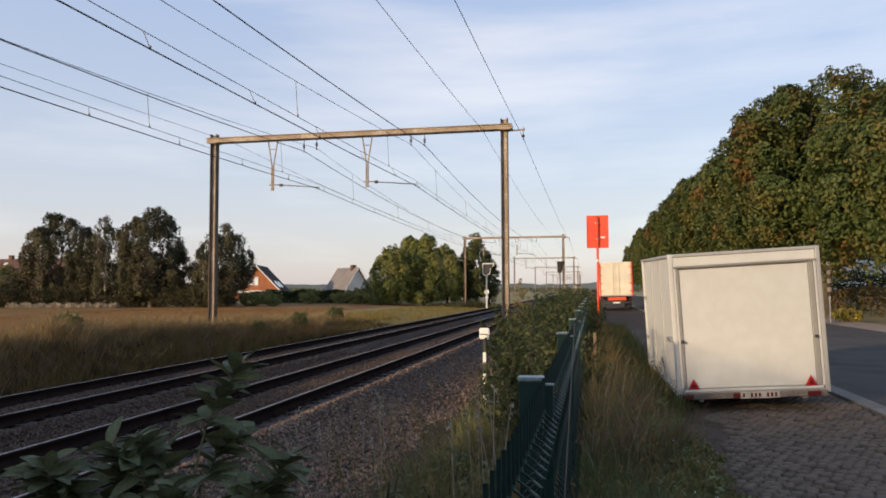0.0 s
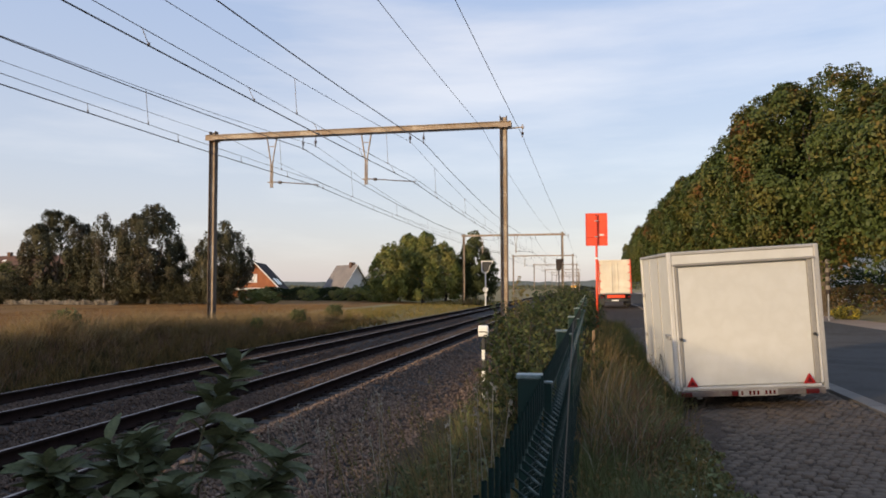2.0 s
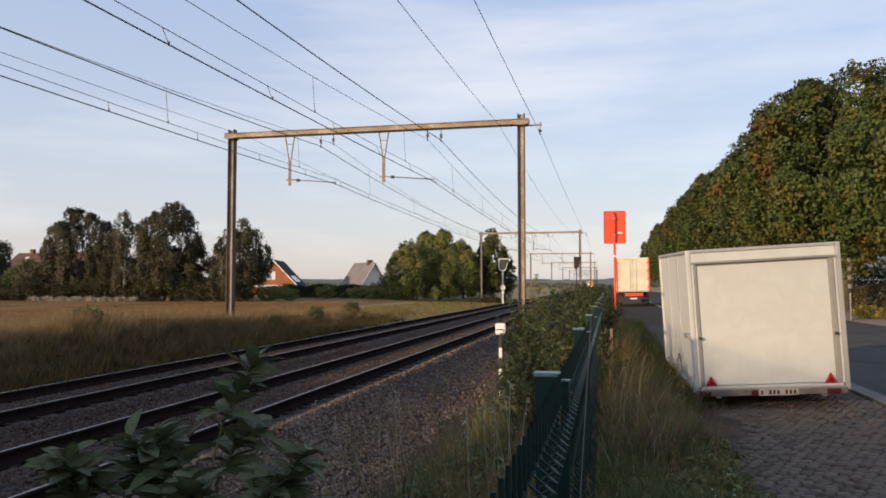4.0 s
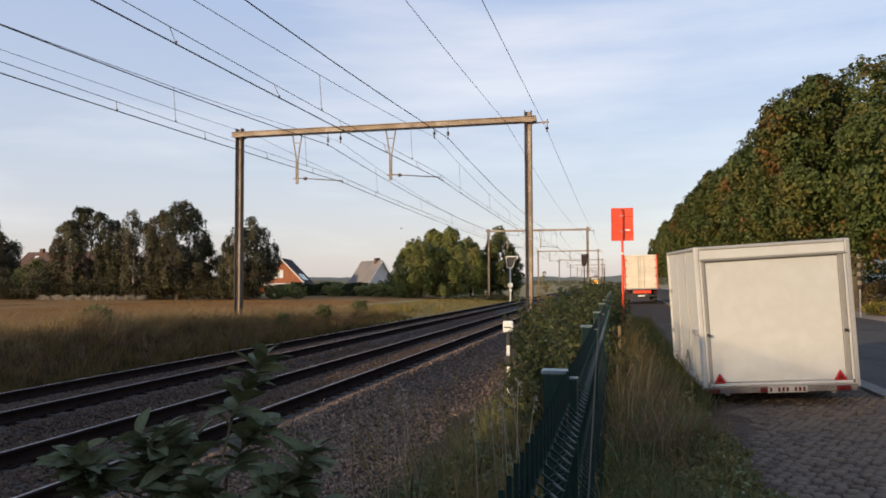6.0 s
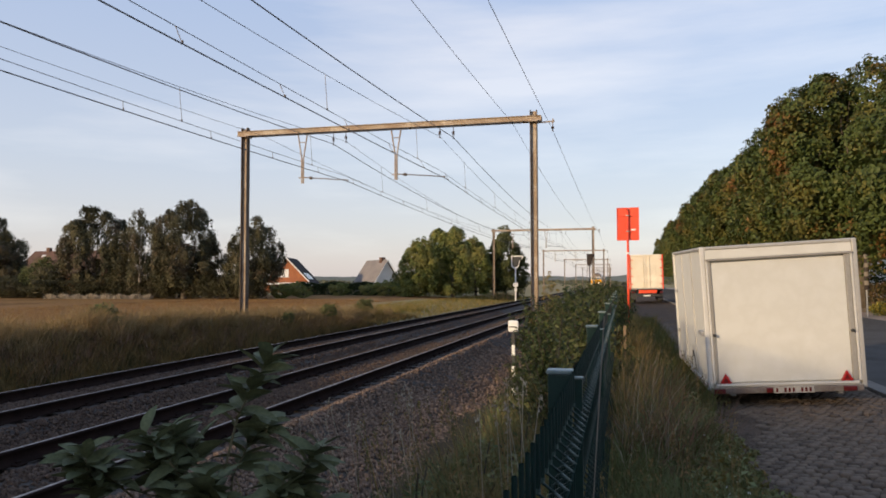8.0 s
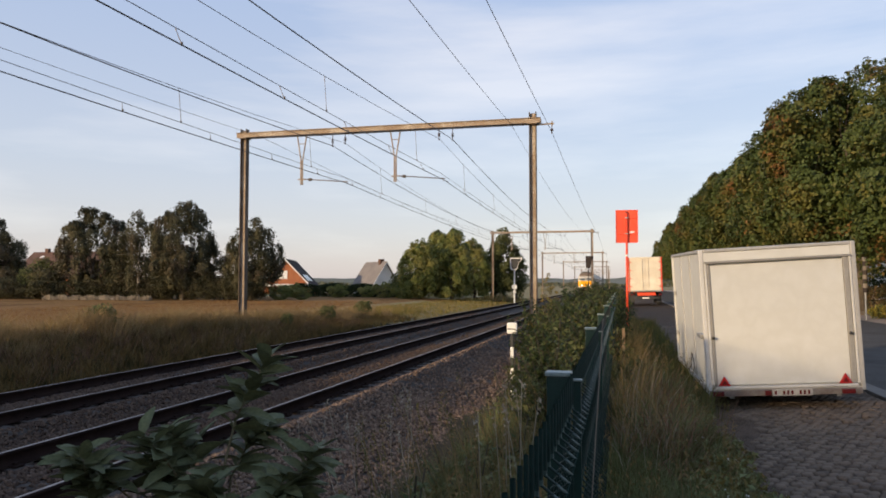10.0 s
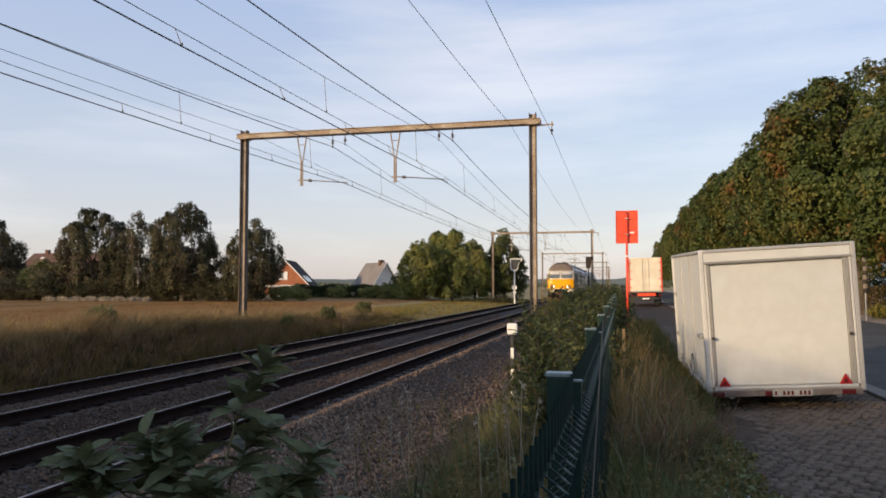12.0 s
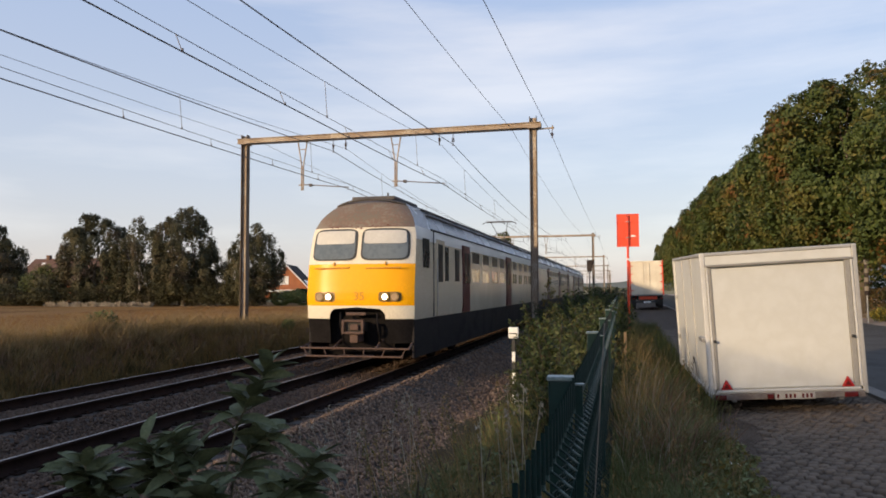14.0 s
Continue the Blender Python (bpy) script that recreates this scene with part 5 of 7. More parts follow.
def build_trackside():
    s = signal(pose(-11.1 + float(bend(80)), 80, 0.0), M["whitepaint"], M["black"], "white-rimmed railway signal on a white mast")
    part("plate", boxed(-0.42, 0.12, -0.05, 0.0, 1.35, 1.78, 0.1), M["whitepaint"], s, "round white plate")
    part("plate", boxed(-0.30, 0.02, -0.05, 0.0, 0.85, 1.15, 0.04), M["whitepaint"], s, "small white plate")
    back = signal(pose(-3.42 + float(bend(84)), 84.6, 0.3), M["slate"], M["slate"], "brown back of a railway signal beside a portal post")
    back.scale = (0.66, 1, 1)
    # distance marker post by the ballast
    t = thing("distance_marker", pose(-2.03, 14.0, -0.45), "white and black enamel distance marker on a banded post", "track marker")
    head = part("head", boxed(-0.098, 0.098, -0.03, 0.03, 1.345, 1.56, 0.03), M["whitepaint"], t)
    for z0, z1, x0, x1 in ((1.43, 1.45, -0.08, 0.06), (1.36, 1.385, 0.02, 0.09)):
        part("mark", boxed(x0, x1, -0.037, -0.031, z0, z1), M["black"], head)
    for k in range(7):
        z = -0.1 + 0.2 * k
        part("band", boxed(-0.03, 0.03, -0.03, 0.03, z, z + (0.2 if k < 6 else 0.23), 0.004), M["whitepaint"] if k % 2 else M["black"], t)
    # small cabinet between fence and track
    c = thing("relay_cabinet", pose(-2.6, 44.0, -0.2), "dark trackside relay cabinet", "cabinet")
    part("case", boxed(-0.3, 0.3, -0.25, 0.25, 0.0, 1.2, 0.03), M["slate"], c)
    part("lid", boxed(-0.34, 0.34, -0.29, 0.29, 1.2, 1.26, 0.01), M["galv"], c)
    # pole with a striped sleeve by the road
    p = thing("striped_pole", pose(10.7, 37.0, 0.17), "roadside pole with a dark and white striped sleeve", "pole")
    for k in range(9):
        z = 0.0 if k == 0 else 1.3 + 0.2 * (k - 1)
        bm = bmesh.new()
        tube(bm, (0, 0, z), (0, 0, 1.3 if k == 0 else z + 0.2), 0.04 if k == 0 else 0.10, sides=12)
        part("band" if k else "post", bm, M["galv"] if k == 0 else (M["slate"] if k % 2 else M["concrete"]), p)


build_trackside()

FENCE_X, FENCE_TOP = -0.18, 1.475


def build_fence():
    fence = thing("mesh_fence", pose(FENCE_X, 2.8, 0), "dark green folded wire mesh fence along the railway", "fence")
    bms = (boxed(-0.095, -0.008, -0.03, 0.03, -0.5, FENCE_TOP + 0.015, 0.006), boxed(-0.10, -0.003, -0.036, 0.036, FENCE_TOP + 0.015, FENCE_TOP + 0.03, 0.004), boxed(-0.002, 0.030, -0.008, 0.010, -1.30, 0.0, 0.003), boxed(-0.004, 0.034, -0.014, 0.016, 0, 0.007, 0.002))
    shared = []
    for name, b in zip(("post", "cap", "cover_strip", "clip_cap"), bms):
        me = bpy.data.meshes.new(name)
        b.to_mesh(me)
        b.free()
        shared.append(me)
    prof = [(0.0, 0.14), (0.0, 0.40), (0.06, 0.46), (0.0, 0.52), (0.0, 0.86), (0.06, 0.92), (0.0, 0.98), (0.0, 1.315), (0.05, 1.352), (0.026, 1.371), (0.0, 1.39), (0.0, 1.402), (0.0, FENCE_TOP + 0.012), (0.0, FENCE_TOP + 0.04)]

    def rod(pts, r, along):
        vs, fs = [], []
        for i, p in enumerate(pts):
            for k in range(5):
                c, s = math.cos(k * 0.4 * math.pi) * r, math.sin(k * 0.4 * math.pi) * r
                vs.append((p[0] + c, p[1], p[2] + s) if along else (p[0] + c, p[1] + s, p[2]))
        for i in range(len(pts) - 1):
            for k in range(5):
                j = (k + 1) % 5
                fs.append((5 * i + k, 5 * i + j, 5 * i + 5 + j, 5 * i + 5 + k))
        return vs, fs
    L = 3.0
    upright = fast("wire", *rod([(x, 0.0, z) for x, z in prof], 0.0056, False))
    upright.materials.append(M["fencewire"])
    upright.materials.append(M["fenceglint"])
    # paler faces at the top fold paint in the glints on the bends
    upright.polygons.foreach_set("material_index", np.repeat([1 if k in (8, 10) else 0 for k in range(len(prof) - 1)], 5).astype(np.int32))
    cross = fast("cross_wire", *rod([(0, 0.0, 0), (0, L, 0)], 0.0018, True))
    grid = ((0.062, 0.46), (0.062, 0.92), (0.052, 1.352), (-0.006, 1.44), (-0.006, 0.7), (-0.006, 0.2))
    for i in range(-1, 10):
        post = put("post", shared[0], M["fence"], fence)
        post.location = (0, L * i, 0.01 * random.uniform(-1, 1))
        put("cap", shared[1], M["fencecap"], post, "pale weathered cap")
        put("cover_strip", shared[2], M["fence"], post).location = (0, 0, 1.472)
        put("clip_cap", shared[3], M["fencecap"], post, "pale clip cap").location = (0, 0, 1.472)
        panel = put("panel", cross, M["fencedull"], fence)
        panel.location = (-0.006, L * i, 1.1)
        for x, z in grid:
            put("cross_wire", cross, M["fencedull"], panel).location = (x + 0.006, 0, z - 1.1)
        if i < 8:
            for k in range(34):
                put("wire", upright, M["fencewire"], panel).location = (0.006, 0.04 + 0.0875 * k, -1.1)
    rod_ob = thing("steel_rod", pose(0, 0, 0), "thin pale rusty rod leaning beside the fence", "rod")
    bm = bmesh.new()
    tube(bm, (-0.106, 2.38, 0.0), (-0.100, 2.38, 1.14), 0.0019, sides=8)
    tube(bm, (-0.100, 2.38, 1.13), (-0.058, 2.38, 1.73), 0.0019, sides=8)
    part("bar", bm, M["concrete"], rod_ob)
    stake = thing("wooden_stake", pose(0.02, 12.0, 0.1), "weathered pale wooden stake in the verge", "stake")
    part("shaft", boxed(-0.02, 0.02, -0.02, 0.02, -0.3, 1.05, 0.006), M["stake"], stake)


M["fencedull"] = mat("dull_green_wire", (0.004, 0.016, 0.014), (0.006, 0.022, 0.019), 4.0, 60.0, 0.85, bump=0.0, spec=0.05)
M["fencewire"] = mat("glossy_green_wire", (0.003, 0.014, 0.0125), (0.005, 0.020, 0.018), 4.0, 60.0, 0.42, bump=0.0, spec=0.22)
# lighter green that stands for sky glints on the wire folds
M["fenceglint"] = mat("glint_green_wire", (0.022, 0.046, 0.043), (0.048, 0.076, 0.074), 30.0, 90.0, 0.35, bump=0.0)
M["fencecap"] = mat("weathered_green_cap", (0.11, 0.16, 0.15), (0.18, 0.22, 0.215), 5.0, 60.0, 0.4, bump=0.1)
M["stake"] = mat("pale_weathered_wood", (0.24, 0.16, 0.09), (0.32, 0.22, 0.13), 3.0, 40.0, 0.9, bump=0.4, stretch=(3, 3, 0.3))
build_fence()


# ---------------------------------------------------------------- verge plants
def shrub(name, label, category, m, seed, r, height, shoots, per, leaf, material, group=""):
    """Loose shrub: arching shoots from the base, each with leaves along its upper part."""
    rng = np.random.default_rng(seed)
    t = thing(name, m, label, category, group)
    bm = bmesh.new()
    pts, outs = [], []
    for _ in range(shoots):
        a, k = rng.uniform(0, 6.28), rng.uniform(0.15, 1.0) ** 0.6
        foot = np.array((rng.normal(0, 0.12 * r), rng.normal(0, 0.12 * r), -0.1))
        tip = np.array((math.cos(a) * r * k, math.sin(a) * r * k, height * (rng.uniform(0.35, 0.95) + 0.22 * (rng.random() < 0.14)) * (1.08 - 0.35 * k * k)))
        mid = foot * 0.4 + tip * 0.6 + np.array((-math.cos(a) * 0.15 * r, -math.sin(a) * 0.15 * r, height * 0.10))
        u = np.linspace(0, 1, 6)[:, None]
        path = (1 - u) ** 2 * foot + 2 * u * (1 - u) * mid + u * u * tip
        for p, q in zip(path[:-1], path[1:]):
            tube(bm, p, q, 0.007, 0.005, 4)
        v = rng.uniform(0.12, 1.0, per)[:, None] ** 0.8
        p = (1 - v) ** 2 * foot + 2 * v * (1 - v) * mid + v * v * tip
        o = rng.normal(size=(per, 3)) * np.array((1, 1, 0.5))
        o /= np.linalg.norm(o, axis=1)[:, None]
        pts.append(p + o * leaf * rng.uniform(0.4, 1.1, (per, 1)))
        outs.append(o)
    tagged(part("stem", bm, M["twig"], t), kind="stuff")
    v, f = leaves(np.concatenate(pts), leaf, rng, np.concatenate(outs) * 1.2, ratio=0.42)
    put("foliage", fast("foliage", v, f), M[material], t)
    return t


def build_line_shrubs():
    lab, grp = "leafy self-sown shrub between fence and ballast", "trackside shrubs"
    a = shrub("trackside_shrub", lab, "shrub", pose(-0.78, 8.2, -0.2), 51, 0.46, 1.62, 44, 52, 0.066, "leaf_shrub", grp)
    b = shrub("trackside_shrub", lab, "shrub", pose(-0.95, 10.6, -0.2), 52, 0.62, 1.68, 50, 56, 0.076, "leaf_shrub", grp)
    c = shrub("trackside_shrub", lab, "shrub", pose(-1.2, 14.0, -0.25), 53, 0.85, 1.74, 60, 62, 0.088, "leaf_shrub", grp)
    for x, y, k, s, o in ((-0.75, 12.6, 1.0, 1.0, b), (-1.0, 16.6, 1.05, 1.0, c), (-1.9, 17.6, 0.9, 0.95, c), (-1.2, 20.0, 1.1, 1.06, c), (-2.2, 21.5, 0.95, 0.98, b),
                          (-1.0, 23.5, 1.1, 1.1, c), (-1.8, 26.5, 1.2, 1.08, c), (-0.9, 28.5, 1.15, 1.12, c), (-1.5, 32.0, 1.3, 1.14, c), (-0.8, 35.5, 1.25, 1.22, c),
                          (-1.7, 38.0, 1.3, 1.15, c), (-0.9, 42.0, 1.35, 1.25, c), (-1.6, 47.0, 1.4, 1.12, c), (-0.6, 52.0, 1.4, 1.1, c), (-1.3, 58.0, 1.5, 1.1, c)):
        ob = copy_thing(o, pose(x, y, -0.2, 0, 0, (x * 1000 + y * 37) % 360))
        ob.scale = (k, k, s * (0.93 if y < 15 else 1.08))
    copy_thing(a, pose(-1.62, 12.2, -0.35, 0, 0, 75)).scale = (0.75, 0.75, 0.72)
    for x, y, k, s in ((-0.42, 10.0, 0.75, 0.92), (-0.40, 13.2, 0.8, 0.98), (-0.36, 15.6, 0.7, 1.06), (-0.34, 18.4, 0.75, 1.1), (-0.32, 21.6, 0.8, 1.12), (-0.40, 25.4, 0.9, 1.15)):
        copy_thing(c, pose(x, y, -0.15, 0, 0, (x * 700 + y * 53) % 360)).scale = (k, k, s)


def blades(name, n, xs, ys, hmin, hmax, material, label, seed, width=0.006, lean=0.35, clump=0.0, dens=None):
    """Bent tapering grass blades rooted on the ground."""
    rng = np.random.default_rng(seed)
    x, y = rng.uniform(*xs, n), rng.uniform(*ys, n)
    if dens:
        x, y = dens(rng, n)
    if clump:
        ix, iy = np.round(x / clump), np.round(y / clump)
        cx = (ix + 0.9 * np.modf(np.sin(ix * 12.9898 + iy * 78.233) * 43758.5)[0]) * clump
        cy = (iy + 0.9 * np.modf(np.sin(ix * 39.346 + iy * 11.135) * 24634.6)[0]) * clump
        x, y = x + (cx - x) * 0.35, y + (cy - y) * 0.35
    z = ground_z(x, y)
    h = rng.uniform(hmin, hmax, n) * (0.75 + 0.5 * np.abs(np.sin(x * 2.1 + np.sin(y * 1.3) * 2)))
    a, b = rng.uniform(0, 6.28, n), rng.uniform(0, 6.28, n)
    w = width * rng.uniform(0.6, 1.4, n)
    bx, by = np.cos(b) * h * lean * rng.uniform(0.2, 1.4, n), np.sin(b) * h * lean * rng.uniform(0.2, 1.4, n)
    dx, dy = np.cos(a) * w, np.sin(a) * w
    xx = x + np.where(x < -3, bend(y), 0)
    v = np.stack([np.stack([xx - dx, y - dy, z - 0.03], 1), np.stack([xx + dx, y + dy, z - 0.03], 1),
                  np.stack([xx + dx * 0.8 + bx * 0.35, y + dy * 0.8 + by * 0.35, z + h * 0.6], 1), np.stack([xx - dx * 0.8 + bx * 0.35, y - dy * 0.8 + by * 0.35, z + h * 0.6], 1),
                  np.stack([xx + dx * 0.12 + bx, y + dy * 0.12 + by, z + h], 1), np.stack([xx - dx * 0.12 + bx, y - dy * 0.12 + by, z + h], 1)], 1).reshape(-1, 3)
    q = np.array([(0, 1, 2, 3), (3, 2, 4, 5)])
    f = (q[None] + 6 * np.arange(n)[:, None, None]).reshape(-1, 4)
    ob = put(name, fast(name, v, f), M[material])
    tagged(ob, label, "grass", kind="stuff")


def seed_heads(name, n, xs, ys, hmin, hmax, label, seed, thick=0.0022, lean=0.0, material="dry"):
    """Thin stalks with a loose seed head of small scales."""
    rng = np.random.default_rng(seed)
    vs, fs, c = [], [], 0
    for _ in range(n):
        x, y = rng.uniform(*xs), rng.uniform(*ys)
        z, h = float(ground_z(x, y)), rng.uniform(hmin, hmax)
        tx, ty = x - lean * rng.uniform(0.4, 1.4) + rng.normal(0, 0.12), y + rng.normal(0, 0.12)
        for d in ((thick, 0), (0, thick)):
            vs += [(x - d[0], y - d[1], z), (x + d[0], y + d[1], z), (tx + d[0] * 0.6, ty + d[1] * 0.6, z + h), (tx - d[0] * 0.6, ty - d[1] * 0.6, z + h)]
            fs.append((c, c + 1, c + 2, c + 3))
            c += 4
        k = 14
        p = np.array([(tx, ty, z + h)]) + np.stack([rng.normal(0, 0.012, k), rng.normal(0, 0.012, k), rng.uniform(-0.14, 0.03, k)], 1)
        v, f = leaves(p, 0.028, rng, np.array([[0, 0, 1.0]]), ratio=0.4)
        vs += [tuple(q) for q in v]
        fs += [tuple(int(i) + c for i in q) for q in f]
        c += len(v)
    ob = put(name, fast(name, np.array(vs), np.array(fs)), M[material])
    tagged(ob, label, "grass", kind="stuff")


def build_grass():
    blades("verge_grass", 19000, (-0.12, 0.86), (2.2, 6.6), 0.10, 0.32, "lush", "lush green verge grass", 61, 0.0045, 0.6, 0.16)
    blades("verge_grass", 11000, (-0.12, 0.86), (5.4, 9.5), 0.10, 0.34, "grass", "tall green and yellowing verge grass", 77, 0.0045, 0.5, 0.16)
    blades("verge_grass", 16000, (-0.12, 1.12), (9.5, 30.0), 0.12, 0.42, "grass", "tall green and yellowing verge grass", 62, 0.006, 0.45, 0.2)
    blades("dry_grass", 2000, (-0.10, 0.50), (6.5, 30.0), 0.25, 0.66, "dry", "tall dry straw-coloured grass along the fence", 63, 0.0035, 0.6, 0.3)
    blades("trackside_grass", 10000, (-1.85, -0.25), (2.2, 12.0), 0.08, 0.36, "lush", "mixed weeds and grass beside the ballast", 64, 0.005, 0.7, 0.45)
    blades("trackside_grass", 8000, (-2.1, -0.25), (11.0, 45.0), 0.1, 0.4, "lush", "mixed weeds and grass beside the ballast", 65, 0.008, 0.4, 0.3)
    blades("dry_grass", 2000, (-1.3, -0.3), (3.6, 8.5), 0.15, 0.5, "dry", "dry straw-coloured grass beside the ballast", 66, 0.004, 0.35, 0.3)
    blades("bank_grass", 32000, (-14.9, -11.3), (4.0, 33.0), 0.10, 0.46, "bank", "tall brown and green grass on the field bank", 67, 0.006, 0.75, 0.5)
    blades("bank_grass", 42000, (-14.9, -11.4), (5.0, 33.0), 0.08, 0.26, "bank_low", "dark green matted grass on the field bank", 75, 0.007, 0.9, 0.3)
    blades("bank_grass", 4500, (-14.6, -11.5), (31.0, 42.0), 0.08, 0.28, "bank", "tall brown and green grass on the field bank", 68, 0.010, 0.7, 0.5)
    blades("bank_grass", 19000, (-17.5, -11.4), (29.0, 100.0), 0.05, 0.17, "bank_pale", "pale yellow-green grass beside the line", 76, 0.014, 0.7, 0.5)
    blades("bank_tufts", 8000, (-15.7, -13.3), (8.0, 50.0), 0.12, 0.46, "bank_pale", "pale orange-brown tufts along the field edge", 78, 0.007, 0.7, 0.8)
    blades("bank_tall_grass", 2600, (-14.3, -12.2), (19.0, 31.0), 0.25, 0.6, "bank_mix", "tall grey-green grass tufts on the bank", 79, 0.007, 0.5, 1.7)
    blades("stubble", 30000, (-34.0, -14.8), (12.0, 58.0), 0.03, 0.09, "straw", "short straw stubble on the field", 69, 0.008, 0.35)
    blades("field_edge_grass", 3200, (-51.5, -40.5), (57.2, 58.0), 0.2, 0.42, "stalk", "pale dry grass along the far field edge", 70, 0.02, 0.3)
    blades("wood_edge_grass", 1100, (-13.6, -12.2), (79.0, 85.0), 0.3, 0.75, "dry", "pale dry reeds beside the line", 71, 0.02, 0.25)
    blades("dock_stalks", 420, (0.15, 0.72), (6.5, 12.0), 0.25, 0.62, "rusty_weed", "rusty brown dead dock stalks in the verge", 74, 0.006, 0.5, 0.45)
    blades("verge_grass", 3800, (0.0, 0.80), (6.5, 13.0), 0.2, 0.48, "lush", "lush green grass tufts in the verge", 89, 0.005, 0.6, 0.55)
    blades("dry_grass", 1100, (-0.06, 0.26), (8.0, 17.0), 0.35, 0.80, "dry", "tall pale dry grass against the fence", 80, 0.004, 0.45, 0.35)
    blades("dry_grass", 1500, (0.1, 0.72), (5.8, 10.5), 0.2, 0.5, "rusty_weed", "reddish brown dead grass in the verge", 81, 0.004, 0.8, 0.5)
    blades("dry_grass", 1600, (-1.55, -0.35), (3.2, 9.5), 0.2, 0.62, "dry", "pale dry grass beside the ballast", 82, 0.0035, 0.5, 0.5)
    blades("bank_tall_grass", 15000, (-15.3, -13.2), (11.0, 42.0), 0.28, 0.66, "bank_tan", "tall tan grass leaning on the bank", 83, 0.006, 0.8, 1.3)
    for k, (y0, y1, n) in enumerate(((13.0, 14.6, 700), (16.6, 18.4, 900), (20.6, 23.4, 1500), (24.6, 26.0, 800), (28.0, 31.5, 1500), (33.5, 36.0, 900))):
        blades("bank_tufts", n, (-14.9, -13.7), (y0, y1), 0.38, 0.78, "bank_tan", "tall golden grass tuft on the bank", 90 + k, 0.007, 0.75, 0.9)
    blades("bank_stalks", 5200, (-13.6, -11.9), (8.0, 34.0), 0.2, 0.5, "rusty_weed", "dull purple-brown seeding grass on the bank", 97, 0.006, 0.8, 0.8)
    seed_heads("seeding_grass", 200, (-0.1, 0.8), (3.0, 16.0), 0.35, 0.75, "thin seeding grass stalks on the verge", 72)
    seed_heads("seeding_grass", 110, (-2.1, -0.4), (2.6, 8.0), 0.6, 1.1, "thin seeding grass stalks beside the ballast", 73, 0.0034, 0.25)
    # shrub top whose gold tint stands for the sun on its leaves
    bush("weed", "tall trackside shrub top, tinted gold for low sun", "weed", pose(-3.28, 34.0, -0.45), 57, 0.36, 2.62, 46, 26, 0.075, "leaf_sunlit", "", 0.14)
    fw = shrub("weed", "slender green weed with narrow leaves", "weed", pose(-1.75, 4.4, -0.35), 58, 0.26, 0.62, 14, 26, 0.055, "leaf_slim", "weeds by the ballast")
    for x, y, k in ((-1.35, 4.7, 1.1), (-1.05, 4.0, 1.0), (-1.5, 5.2, 1.25), (-0.75, 5.0, 1.0), (-1.15, 5.8, 1.2), (-0.6, 4.1, 0.9), (-1.9, 5.7, 0.9), (-0.95, 6.8, 1.2), (-1.6, 3.8, 0.9), (-1.3, 3.3, 0.9), (-0.85, 3.4, 0.9), (-2.15, 6.6, 0.7), (-1.85, 7.6, 0.8)):
        copy_thing(fw, pose(x, y, float(ground_z(x, y)), 0, 0, 211 * k)).scale = (k, k, k)
    blades("dry_grass", 900, (-1.25, -0.35), (3.4, 8.0), 0.3, 0.7, "dry", "pale bleached grass beside the ballast", 86, 0.003, 0.5, 0.5)
    blades("dry_grass", 160, (-0.02, 0.30), (6.0, 12.0), 0.35, 0.8, "stalk", "pale grass against the fence", 87, 0.003, 0.4, 0.4)
    rng = np.random.default_rng(88)
    p = np.stack([rng.uniform(0.62, 0.90, 16), rng.uniform(5.2, 7.4, 16), rng.uniform(0.34, 0.48, 16)], 1).repeat(4, 0) + rng.normal(0, 0.006, (64, 3))
    v, f = leaves(p, 0.014, rng, None)
    tagged(put("wild_flowers", fast("wild_flowers", v, f), M["whitepaint"]), "tiny white wild flowers in the verge", "flowers", kind="stuff")
    # stalk colour paler than the dry grass, for light caught by the tips
    seed_heads("pale_stalks", 12, (-1.95, -1.3), (4.4, 6.0), 1.0, 1.3, "tall dead stalks beside the ballast, toned pale for caught light", 84, 0.004, 0.28, "stalk")
    seed_heads("pale_stalks", 8, (-0.75, -0.42), (3.4, 4.8), 1.0, 1.3, "tall dead stalks by the fence, toned pale for caught light", 85, 0.0035, 0.05, "stalk")
    w = bush("weed", "leafy green weed on the bank", "weed", pose(-14.85, 18.8, 0.28), 55, 0.52, 0.92, 44, 44, 0.085, "leaf_ever", "bank weeds", 0.17)
    for x, y, k in ((-13.2, 32.0, 0.7), (-13.0, 27.3, 0.5), (-13.6, 38.0, 0.8)):
        copy_thing(w, pose(x, y, 0.2, 0, 0, 77 * k)).scale = (k, k, k)
    v = bush("weed", "leafy green weed in the verge", "weed", pose(0.62, 5.2, 0.12), 56, 0.22, 0.30, 22, 34, 0.05, "leaf_weed", "verge weeds", 0.10)
